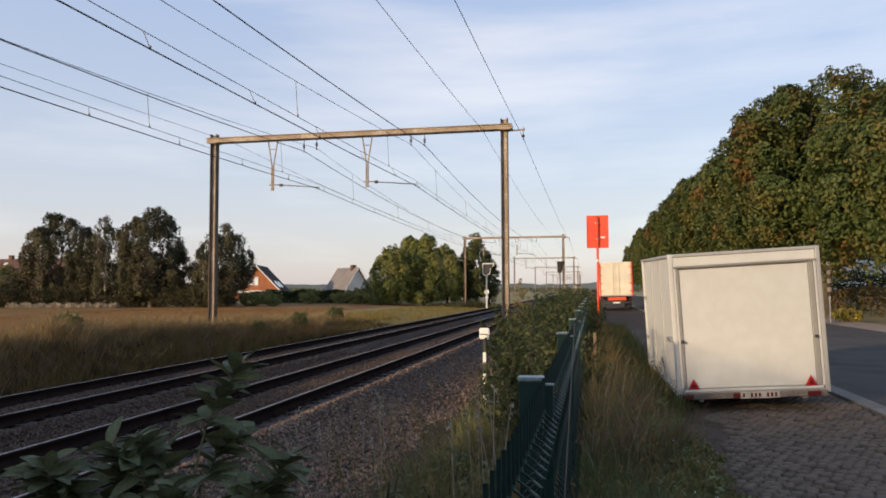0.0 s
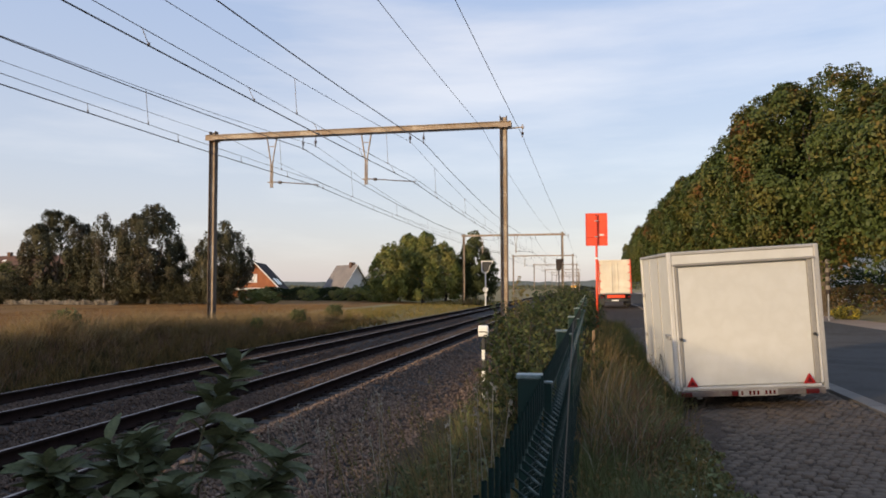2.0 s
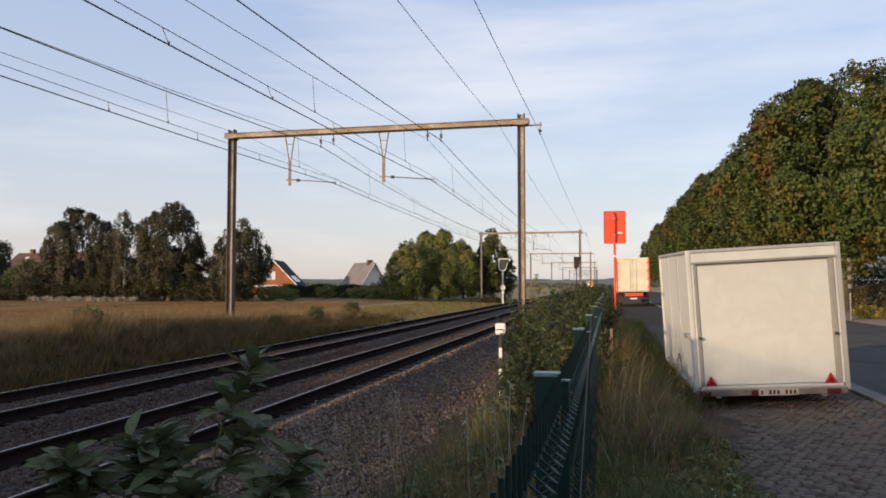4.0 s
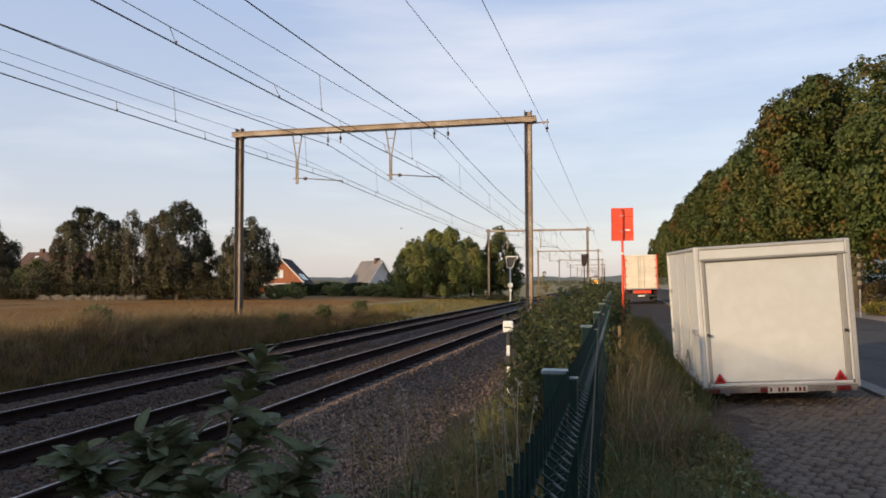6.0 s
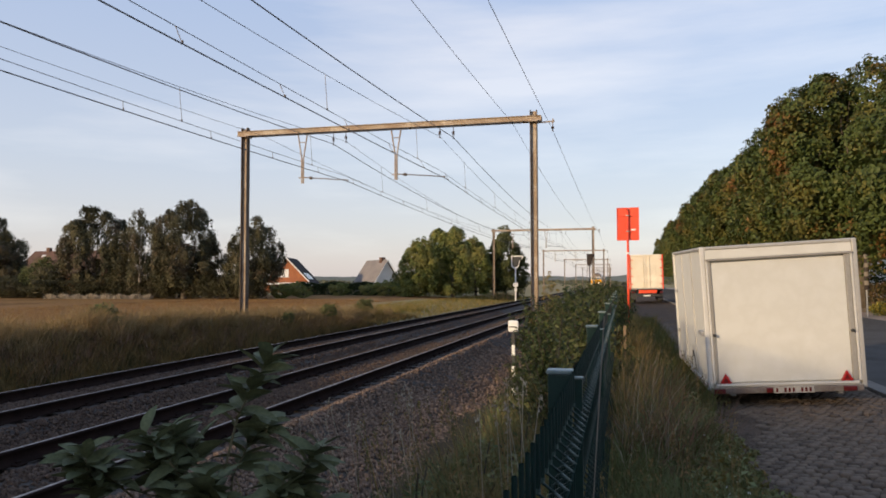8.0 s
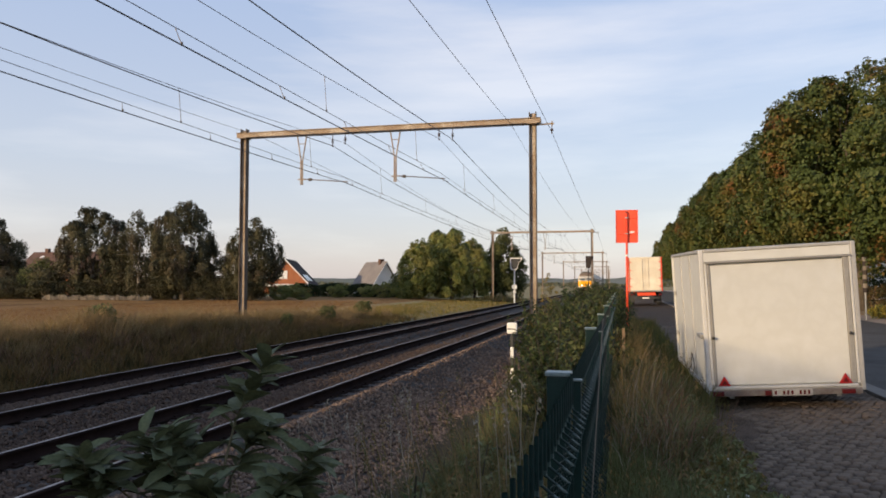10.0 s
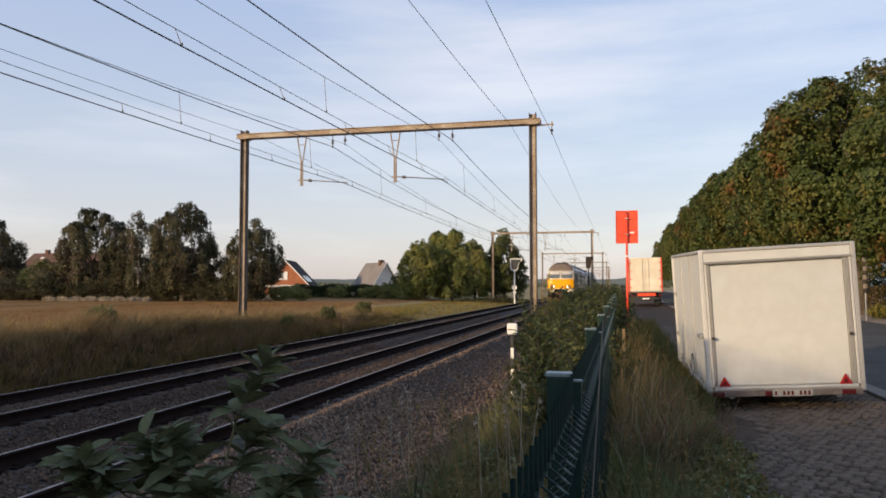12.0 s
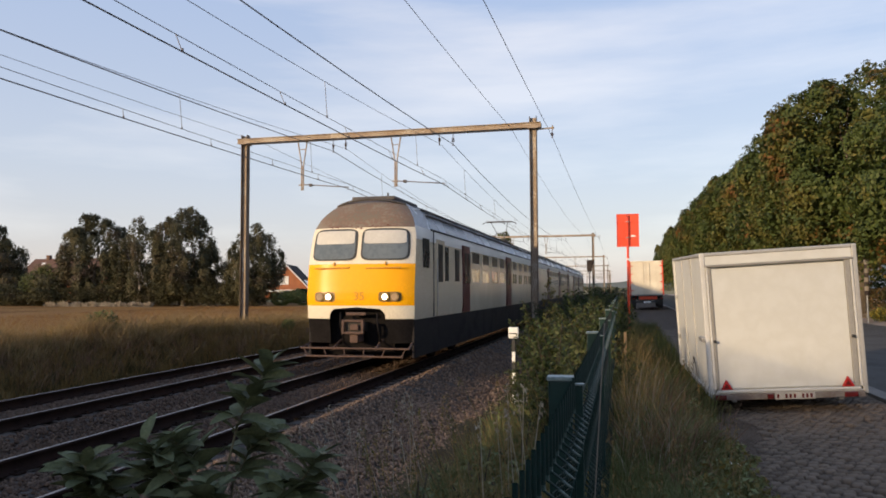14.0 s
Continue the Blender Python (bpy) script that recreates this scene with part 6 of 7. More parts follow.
    for x, y, k in ((0.9, 4.4, 1.1), (0.3, 4.7, 1.2), (0.75, 6.4, 1.2), (0.5, 7.6, 1.3), (1.0, 5.6, 0.9), (0.85, 8.6, 1.1), (-1.5, 4.2, 1.6), (-1.9, 4.9, 1.5), (-1.2, 5.1, 1.7), (-2.0, 6.0, 1.4), (-1.6, 6.4, 1.5), (-0.8, 4.4, 1.5), (-0.6, 5.4, 1.3), (-0.9, 6.2, 1.8), (-1.4, 3.6, 1.3), (-1.0, 3.3, 1.4), (-0.7, 3.7, 1.2), (-1.3, 7.2, 1.9), (-0.7, 7.0, 1.6), (-1.7, 5.5, 1.3), (-0.5, 3.0, 1.2), (0.55, 3.9, 1.3), (0.78, 4.6, 1.3), (0.72, 5.7, 1.4), (0.84, 6.3, 1.3), (0.76, 7.0, 1.2), (0.2, 5.6, 1.2), (0.95, 7.2, 1.2), (0.35, 6.8, 1.4), (0.7, 9.6, 1.4), (0.15, 8.4, 1.3)):
        copy_thing(v, pose(x, y, float(ground_z(x, y)) - 0.02, 0, 0, 300 * k)).scale = (k * 0.8, k * 0.8, k * 0.75)


M["bank_tan"] = mat("tan_bank_grass", (0.137, 0.108, 0.055), (0.260, 0.189, 0.094), 0.25, 6.0, 0.85, bump=0.0, rand="island", third=(0.312, 0.208, 0.098), sheer=0.2, spec=0.06)
M["stalk"] = mat("pale_lit_stalk", (0.36, 0.31, 0.23), (0.26, 0.21, 0.15), 3.0, 30.0, 0.8, bump=0.0)
M["leaf_slim"] = leaf_mat("slim_weed_leaf", (0.075, 0.102, 0.046), (0.175, 0.195, 0.086), (0.24, 0.20, 0.08), (0.22, 0.13, 0.05), rusty=0.72)
M["bank_low"] = mat("matted_bank_grass", (0.030, 0.030, 0.013), (0.064, 0.057, 0.023), 0.25, 6.0, 0.85, bump=0.0, rand="island", third=(0.075, 0.055, 0.02), sheer=0.15, spec=0.06)
M["bank_pale"] = mat("pale_bank_grass", (0.15, 0.115, 0.036), (0.26, 0.18, 0.058), 0.25, 6.0, 0.85, bump=0.0, rand="island", third=(0.14, 0.14, 0.042), sheer=0.2, spec=0.06)
M["bank_mix"] = mat("mixed_bank_grass", (0.060, 0.060, 0.025), (0.131, 0.103, 0.043), 0.25, 6.0, 0.85, bump=0.0, rand="island", third=(0.237, 0.150, 0.056), sheer=0.2, spec=0.06)
M["bank"] = mat("bank_grass_blade", (0.060, 0.056, 0.022), (0.163, 0.117, 0.048), 0.25, 6.0, 0.8, bump=0.0, rand="island", third=(0.213, 0.122, 0.043), sheer=0.2, spec=0.08)
build_line_shrubs()
build_grass()


def leaf_mesh(length, width, curl):
    """An ovate leaf, folded at the midrib and arched towards its tip."""
    vs, fs = [], []
    n = 6
    for i in range(n + 1):
        u = i / n
        w = width * 0.5 * math.sin(math.pi * min(1, u * 0.93 + 0.05)) ** 0.75 * (1.15 - 0.3 * u)
        z = -curl * length * u * u
        vs += [(-w, u * length, z + w * 0.35), (0, u * length, z), (w, u * length, z + w * 0.35)]
    for i in range(n):
        a = 3 * i
        fs += [(a, a + 1, a + 4, a + 3), (a + 1, a + 2, a + 5, a + 4)]
    return fast("leaf", vs, fs)


def build_near_shrub():
    rng = random.Random(4)
    kinds = [leaf_mesh(0.150, 0.066, 0.15), leaf_mesh(0.135, 0.062, 0.25), leaf_mesh(0.125, 0.052, 0.08), leaf_mesh(0.160, 0.068, 0.32)]
    shrubs = SHOOTS
    for label, shoots in shrubs:
        t = thing("broadleaf_shrub", pose(0, 0, 0), label, "shrub", "shrubs by the fence")
        for shoot in shoots:
            pts = [Vector(p) for p in shoot]
            bm = bmesh.new()
            dense = []
            for i in range(len(pts) - 1):
                for k in range(6):
                    dense.append(pts[i].lerp(pts[i + 1], k / 6))
            dense.append(pts[-1])
            for i in range(len(dense) - 1):
                r = 0.006 * (1 - 0.75 * i / len(dense))
                tube(bm, dense[i], dense[i + 1], r, r * 0.96, 6)
            stem = part("stem", bm, M["stem"], t)
            total = sum((dense[i + 1] - dense[i]).length for i in range(len(dense) - 1))
            count = int(total / 0.056)
            for k in range(count):
                u = 0.56 + 0.44 * k / count
                j = min(int(u * (len(dense) - 1)), len(dense) - 2)
                p = dense[j].lerp(dense[j + 1], u * (len(dense) - 1) - j)
                along = (dense[j + 1] - dense[j]).normalized()
                side = Vector((math.cos(k * 2.4 + 0.4), 0.6 * math.sin(k * 2.4 + 0.4), 0.0)).normalized()
                d = (side * rng.uniform(0.8, 1.2) + along * rng.uniform(0.3, 0.9) + Vector((rng.gauss(0, 0.25), rng.gauss(0, 0.25), rng.uniform(-0.35, 0.25)))).normalized()
                up = (Vector((0, 0, 1)) + Vector((rng.gauss(0, 0.35), rng.gauss(0, 0.35), 0))).normalized()
                x = d.cross(up).normalized()
                m = Matrix((x, d, x.cross(d))).transposed().to_4x4()
                s = rng.uniform(0.62, 0.98) * (1.0 if u < 0.92 else 0.72)
                ob = put("leaf", kinds[rng.randrange(4)], M["leaf_near"], t)
                ob.matrix_local = Matrix.Translation(p) @ m @ Matrix.Scale(s, 4)


SHOOTS = [
    ("broad-leaved green shrub shoots reaching over the fence", [
        [(-1.26, 2.12, -0.3), (-1.24, 2.15, 1.04), (-1.25, 2.16, 1.22), (-1.21, 2.18, 1.41), (-1.16, 2.2, 1.52), (-1.11, 2.22, 1.61)],
        [(-1.30, 2.12, -0.3), (-1.29, 2.1, 1.03), (-1.32, 2.1, 1.18), (-1.41, 2.08, 1.3), (-1.47, 2.06, 1.37)],
        [(-1.42, 2.08, -0.3), (-1.44, 2.05, 1.02), (-1.5, 2.05, 1.17), (-1.6, 2.03, 1.25), (-1.72, 2.0, 1.3)],
        [(-1.29, 2.18, -0.3), (-1.29, 2.2, 1.01), (-1.35, 2.2, 1.21), (-1.41, 2.2, 1.3), (-1.47, 2.2, 1.36)],
        [(-1.54, 2.02, -0.3), (-1.55, 2.0, 1.01), (-1.59, 2.0, 1.13), (-1.62, 2.0, 1.23), (-1.64, 2.0, 1.33)],
        [(-1.38, 2.1, -0.3), (-1.39, 2.12, 1.0), (-1.43, 2.12, 1.14), (-1.45, 2.12, 1.22), (-1.49, 2.12, 1.29)],
        [(-1.27, 2.2, -0.3), (-1.28, 2.24, 1.0), (-1.26, 2.24, 1.2), (-1.2, 2.25, 1.32), (-1.13, 2.26, 1.38)],
        [(-1.22, 2.0, -0.3), (-1.22, 1.98, 1.06), (-1.18, 1.98, 1.19), (-1.2, 1.98, 1.27)],
        [(-1.33, 2.03, -0.3), (-1.34, 2.03, 0.96), (-1.30, 2.03, 1.12), (-1.33, 2.02, 1.22)],
    ]),
    ("shorter broad-leaved green shrub beside the fence", [
        [(-1.02, 2.05, -0.25), (-1.01, 2.05, 1.05), (-1.0, 2.05, 1.18), (-0.93, 2.06, 1.28), (-0.87, 2.07, 1.36)],
        [(-1.00, 2.02, -0.25), (-1.0, 2.0, 1.07), (-0.99, 2.0, 1.18), (-0.96, 2.0, 1.27)],
        [(-0.98, 2.06, -0.25), (-0.96, 2.06, 1.02), (-0.90, 2.07, 1.14), (-0.83, 2.08, 1.20)],
    ]),
]
build_near_shrub()


# ---------------------------------------------------------------- unseen trees across the line, added behind the viewer to cast shade
def build_shade_trees():
    # heights and places are set by where the foreground needs shade
    low = build_tree("lineside_bush", "dense tall unseen bush added to cast shade", "bush", pose(-17.0, -12.6, 0.38), 81, 4.9, 0.2, 1.9, 1.9, 200, 55, 0.6, 0.34, "leaf_field", 0.15, group="bushes across the line")
    for x, y in ((-17.2, -15.2), (-17.0, -17.8)):
        copy_thing(low, pose(x, y, 0.38, 0, 0, y * 31)).scale = (1.0, 1.0, 1.1)
    for x, y, k in ((-16.5, -8.2, 0.60), (-16.3, -5.1, 0.58), (-16.3, -2.0, 0.56), (-16.1, 1.0, 0.50), (-16.4, 3.9, 0.42), (-16.2, 6.6, 0.33)):
        copy_thing(low, pose(x, y, 0.38, 0, 0, y * 47)).scale = (0.85, 0.85, k)
    t = build_tree("lineside_tree", "broad dense unseen tree added to cast shade", "tree", pose(-17.0, -22.5, 0.38), 82, 10.0, 0.3, 3.6, 3.6, 300, 60, 0.8, 0.38, "leaf_field", 0.25, group="trees across the line")
    for x, y, k in ((-17.5, -29.0, 1.05), (-17.0, -36.0, 1.0), (-17.0, -43.0, 1.1)):
        copy_thing(t, pose(x, y, 0.38, 0, 0, y * 31)).scale = (k, k, k)


build_shade_trees()


# ---------------------------------------------------------------- cobbles and kerb
def cobble_mesh(w, d):
    """One cobble: a block with a chamfered, slightly domed top."""
    t, c = 0.045, 0.012
    lo = [(-w, -d, -t), (w, -d, -t), (w, d, -t), (-w, d, -t)]
    mid = [(x, y, -0.014) for x, y, _ in lo]
    top = [(x * (1 - c / w), y * (1 - c / d), 0.0) for x, y, _ in lo]
    f = []
    for i in range(4):
        j = (i + 1) % 4
        f += [(i, j, 4 + j, 4 + i), (4 + i, 4 + j, 8 + j, 8 + i)]
    f.append((8, 9, 10, 11))
    return np.array(lo + mid + top), np.array(f)


def build_cobbles():
    rng = np.random.default_rng(15)
    v0, f0 = cobble_mesh(0.048, 0.050)
    shapes = []
    for k in range(5):
        me = fast("cobble", v0 * np.array([rng.uniform(0.9, 1.05), rng.uniform(0.9, 1.05), 1.0]) + rng.normal(0, 0.0025, v0.shape), f0)
        shapes.append(me)
    strip_ob = bpy.data.objects["pavement"]
    vs, fs, n, made = [], [], 0, 0
    tilt = math.atan(STRIP_SLOPE)
    for r in range(240):
        y = 4.2 + 0.109 * r
        shift = 0.052 if r % 2 else 0.0
        for c in range(25):
            x = 0.92 + shift + 0.104 * c + rng.normal(0, 0.007)
            if x > 3.39 or x < 0.98 + 0.16 * abs(math.sin(y * 1.3)) + 0.10 * abs(math.sin(y * 4.1)) + 0.40 * math.exp(-((y - 9.4) / 1.1) ** 2) or rng.random() < 0.012:
                continue
            z = max(strip_z(x), 0.190) + rng.normal(0, 0.006)
            yy = y + rng.normal(0, 0.008)
            if made < 300 and y > 4.8:
                ob = put("cobble", shapes[int(rng.integers(5))], M["cobble"], strip_ob)
                ob.location, ob.rotation_euler = (x, yy, z), (rng.normal(0, 0.05), -tilt + rng.normal(0, 0.05), rng.normal(0, 0.06))
                made += 1
            else:
                v = v0 * np.array([rng.uniform(0.9, 1.05), rng.uniform(0.9, 1.05), 1.0])
                v = v + np.stack([np.zeros(12), np.zeros(12), v[:, 0] * (STRIP_SLOPE + rng.normal(0, 0.03)) + v[:, 1] * rng.normal(0, 0.03)], 1)
                vs.append(v + np.array((x, yy, z)))
                fs.append(f0 + n)
                n += 12
    k = 5200
    px, py = 0.80 + np.abs(rng.normal(0, 0.30, k)), rng.uniform(4.5, 14.0, k)
    d = rng.uniform(0.004, 0.013, (k, 1, 1)) * np.array([(1, 0, 0), (-1, 0, 0), (0, 1, 0), (0, -1, 0), (0, 0, 0.7), (0, 0, -0.7)])[None] + rng.normal(0, 0.0018, (k, 6, 3))
    base = np.stack([px, py, np.interp(px, [0.80, 1.5, 3.47], [0.171, 0.180, 0.246]) + 0.002], 1)
    tri = np.array([(0, 2, 4), (2, 1, 4), (1, 3, 4), (3, 0, 4), (2, 0, 5), (1, 2, 5), (3, 1, 5), (0, 3, 5)])
    grit = put("grit", fast("grit", (d + base[:, None]).reshape(-1, 3), (tri[None] + 6 * np.arange(k)[:, None, None]).reshape(-1, 3)), M["cobble_far"])
    tagged(grit, "loose grit and crumbs of earth along the cobbles", "grit", kind="stuff")
    rest = put("cobbles", fast("cobbles", np.concatenate(vs), np.concatenate(fs)), M["cobble_far"], strip_ob)
    tagged(rest, kind="stuff")
    bm = boxed(-0.125, 0.125, -0.49, 0.49, -0.2, 0.0, 0.012)
    me = bpy.data.meshes.new("kerb_stone")
    bm.to_mesh(me)
    bm.free()
    kerb = thing("kerb", pose(0, 0, 0), "pale concrete kerb stones between cobbles and road", "kerb", kind="structure")
    for k in range(110):
        ob = put("kerb_stone", me, M["concrete"], kerb)
        ob.location = (3.59 + random.uniform(-0.004, 0.004), 2.0 + 1.0 * k, 0.30 + random.uniform(-0.004, 0.004))
    strip("footpath", 10.2, 12.4, ROAD_Z + 0.03, -20, 200, M["paving"], "pinkish paved footpath across the road", "footpath")


# ---------------------------------------------------------------- train
T_Z = np.array([0.95, 1.2, 1.6, 2.0, 2.42, 2.8, 3.1, 3.3, 3.5, 3.7, 3.86, 3.99, 4.05])
T_W = np.array([1.27, 1.29, 1.30, 1.30, 1.30, 1.29, 1.27, 1.225, 1.15, 1.02, 0.87, 0.58, 0.001])
F_Z = np.array([0.6, 1.2, 1.6, 1.76, 1.86, 2.42, 3.27, 3.57, 3.83, 3.99, 4.05])
F_Y = np.array([0.10, 0.03, 0.0, 0.001, 0.010, 0.085, 0.30, 0.50, 0.78, 1.05, 1.35])


def half_width(z):
    return np.interp(z, T_Z, T_W)


def front_y(a, z):
    """Depth of the nose at the share a of the half width and the height z."""
    return np.interp(z, F_Z, F_Y) + 0.20 * np.abs(a) ** 5 + 0.03 * a * a


def nose_patch(a0, a1, z0, z1, proud=0.0, na=14, nz=6):
    a, z = np.linspace(a0, a1, na), np.linspace(z0, z1, nz)
    ga, gz = np.meshgrid(a, z)
    v = np.stack([ga * half_width(gz), front_y(ga, gz) - proud, gz], -1).reshape(-1, 3)
    i = (np.arange(nz - 1)[:, None] * na + np.arange(na - 1)[None]).ravel()
    return v, np.stack([i, i + 1, i + na + 1, i + na], 1)


def nose_blob(ac, zc, ra, rz, power, proud, rings=4, n=32):
    """A patch on the nose with a rounded-rectangle outline."""
    vs, fs = [], []
    for r in range(rings + 1):
        k = r / rings
        for i in range(n):
            th = 2 * math.pi * i / n
            c, s = math.cos(th), math.sin(th)
            e = 2 / power
            a = ac + ra * k * math.copysign(abs(c) ** e, c)
            z = zc + rz * k * math.copysign(abs(s) ** e, s)
            vs.append((a * float(half_width(z)), float(front_y(a, z)) - proud, z))
    for r in range(rings):
        for i in range(n):
            j = (i + 1) % n
            fs.append((r * n + i, r * n + j, (r + 1) * n + j, (r + 1) * n + i))
    return np.array(vs), np.array(fs)


def solid(name, v, f, material, parent, label="", thick=0.03, smooth=True):
    """A curved sheet made solid by a copy set back by thick."""
    v, f = np.asarray(v, float), np.asarray(f)
    bm = bmesh.new()
    bv = [bm.verts.new(p) for p in v]
    for q in f:
        if len({int(i) for i in q}) == 4:
            try:
                bm.faces.new([bv[int(i)] for i in q])
            except ValueError:
                pass
    bmesh.ops.remove_doubles(bm, verts=bm.verts, dist=1e-5)
    back = bmesh.ops.duplicate(bm, geom=bm.faces[:] + bm.edges[:] + bm.verts[:])
    nb = [g for g in back["geom"] if isinstance(g, bmesh.types.BMVert)]
    bmesh.ops.translate(bm, verts=nb, vec=(0, thick, 0))
    return part(name, bm, material, parent, label, smooth)


CAR_L = 25.3
SIDE_W = [(6.8, 8.1), (8.6, 9.9), (10.4, 11.7), (12.1, 13.4), (15.6, 16.9), (17.4, 18.7), (19.2, 20.5), (21.0, 22.3)]
DOORS = [(5.4, 6.4), (13.8, 15.1), (23.0, 24.1)]


def car_shell(t, y0, y1, nose):
    """Side walls with real window openings, roof, floor and underframe."""
    wins = [w for w in SIDE_W]
    for s in (-1, 1):
        def wall(name, ya, yb, za, zb, material, label="", start_nose=False):
            zs = np.linspace(za, zb, 5)
            rows = []
            for z in zs:
                w = float(half_width(z)) * s
                yy = float(front_y(1.0, z)) if start_nose else ya
                rows.append([(w, yy, z), (w, yb, z)])
            v = np.array(rows).reshape(-1, 3)
            f = [(2 * i, 2 * i + 1, 2 * i + 3, 2 * i + 2) for i in range(4)]
            bm = bmesh.new()
            bv = [bm.verts.new(p) for p in v]
            bi = [bm.verts.new((p[0] - s * 0.05, p[1], p[2])) for p in v]
            for q in f:
                bm.faces.new([bv[i] for i in q])
                bm.faces.new([bi[i] for i in q][::-1])
            m = len(v)
            loop = [0, 1] + [2 * i + 1 for i in range(1, 5)] + [2 * i for i in range(4, 0, -1)]
            for i in range(len(loop)):
                a, b = loop[i], loop[(i + 1) % len(loop)]
                bm.faces.new((bv[a], bv[b], bi[b], bi[a]))
            return part(name, bm, material, t, label)
        wall("lower_side", y0, y1, 1.15, 2.05, M["train_grey"], start_nose=nose)
        wall("upper_side", y0, y1, 3.0, 3.32, M["train_light"], start_nose=nose)
        edges = sorted(wins)
        prev = y0
        first = True
        for a, b in edges + [(y1, y1)]:
            if a - prev > 0.02:
                wall("pillar", prev, a, 2.05, 3.0, M["train_grey"], start_nose=nose and first)
            first = False
            prev = b
        for a, b in edges:
            bm = boxed(s * 1.282 - 0.006, s * 1.282 + 0.006, a, b, 2.05, 3.0)
            p = part("window", bm, M["train_pane"], t, "tinted carriage window")
            p.visible_shadow = False
            part("vent_bar", boxed(s * 1.285 - 0.02, s * 1.285 + 0.02, a, b, 2.46, 2.64, 0.006), M["train_grey"], p, "pale window transom")
            part("vent_pane", boxed(s * 1.296 - 0.006, s * 1.296 + 0.006, a + 0.08, b - 0.08, 2.64, 2.96), M["dark_glass"], p, "dark upper vent pane").visible_shadow = False
            for ya in (a, b - 0.035):
                part("window_rim", boxed(s * 1.292 - 0.018, s * 1.292 + 0.018, ya, ya + 0.035, 2.05, 3.0, 0.006), M["train_grey"], p)
            part("window_rim", boxed(s * 1.291 - 0.016, s * 1.291 + 0.016, (a + b) / 2 - 0.018, (a + b) / 2 + 0.018, 2.05, 2.459, 0.006), M["train_grey"], p)
        for a, b in DOORS:
            d = part("door", boxed(s * 1.305 - 0.02, s * 1.305 + 0.02, a, b, 1.17, 3.12, 0.01), M["train_red"], t, "dark red sliding door")
            for k in (0.18, 0.66):
                part("door_pane", boxed(s * 1.328 - 0.006, s * 1.328 + 0.006, a + k, a + k + 0.36, 2.0, 2.9, 0.004), M["dark_glass"], d)
        part("gutter", boxed(s * 1.235 - 0.02, s * 1.235 + 0.02, y0 + (1.0 if nose else 0), y1, 3.30, 3.335, 0.008), M["roofdark"], t)
        part("side_skirt", boxed(s * 1.25 - 0.03, s * 1.25 + 0.03, y0 - (0.72 if nose else 0), y1 - 0.1, 0.28, 1.15, 0.01), M["skirt"], t, "blue-black underframe skirt")
    # roof
    zs = np.array([3.32, 3.5, 3.7, 3.86, 3.99, 4.05])
    prof = [(float(half_width(z)), z) for z in zs]
    full = [(-x, z) for x, z in prof] + [(x, z) for x, z in prof[::-1][1:]]
    v = []
    for x, z in full:
        ys = float(front_y(1.0, z)) if nose else y0
        v += [(x, ys, z), (x, y1, z)]
    f = [(2 * i, 2 * i + 1, 2 * i + 3, 2 * i + 2) for i in range(len(full) - 1)]
    bm = bmesh.new()
    bv = [bm.verts.new(p) for p in v]
    for q in f:
        bm.faces.new([bv[i] for i in q])
    bmesh.ops.solidify(bm, geom=bm.faces[:], thickness=0.04)
    part("roof", bm, M["train_roof"], t, "grey carriage roof", True)
    for k, (a, b) in enumerate(((2.2, 4.6), (6.0, 9.0), (11.0, 14.5), (20.5, 24.0))):
        part("roof_unit", boxed(-0.5, 0.5, y0 + a, y0 + b, 3.98, 4.06, 0.03), M["roofdark"], t)
    for s in (-1, 1):
        for x, z in ((1.045, 3.68), (0.905, 3.84)):
            part("roof_conduit", boxed(s * x - 0.02, s * x + 0.02, y0 + 1.2, y1, z, z + 0.05, 0.008), M["roofdark"], t)
    part("floor", boxed(-1.22, 1.22, y0 + 0.7, y1, 1.02, 1.15), M["underframe"], t)
    part("end_wall", boxed(-1.21, 1.21, y1 - 0.06, y1, 1.15, 3.5), M["train_grey"], t)
    # seat rows, their backs tall and pale to imitate sunlight in the windows
    for k, (a, b) in enumerate(SIDE_W):
        for x in (-0.74, 0.74):
            for y in (a + 0.30, a + 0.92):
                part("seat", boxed(x - 0.48, x + 0.48, y, y + 0.14, 1.3, 2.42, 0.05), M["seat"], t)
    # equipment boxes and bogies
    for a, b in ((7.2, 9.4), (10.0, 12.4), (13.2, 15.6)):
        for s in (-1, 1):
            part("equipment_box", boxed(s * 0.85 - 0.40, s * 0.85 + 0.40, y0 + a, y0 + b, 0.38, 0.98, 0.03), M["underframe"], t)
    for yc in (y0 + 4.0, y1 - 4.0):
        bm = bmesh.new()
        for s in (-1, 1):
            box(bm, s * 1.02 - 0.06, s * 1.02 + 0.06, yc - 1.75, yc + 1.75, 0.48, 0.66, 0.02)
            for d in (-1.25, 1.25):
                box(bm, s * 1.10 - 0.06, s * 1.10 + 0.06, yc + d - 0.16, yc + d + 0.16, 0.34, 0.64, 0.02)
        box(bm, -0.98, 0.98, yc - 0.25, yc + 0.25, 0.5, 0.7, 0.02)
        bg = part("bogie", bm, M["underframe"], t, "dark steel bogie")
        for d in (-1.25, 1.25):
            for s in (-1, 1):
                bm = bmesh.new()
                tube(bm, (s * 0.69, yc + d, 0.46), (s * 0.82, yc + d, 0.46), 0.46, 0.46, 28)
                part("wheel", bm, M["rail"], bg, "steel wheel")


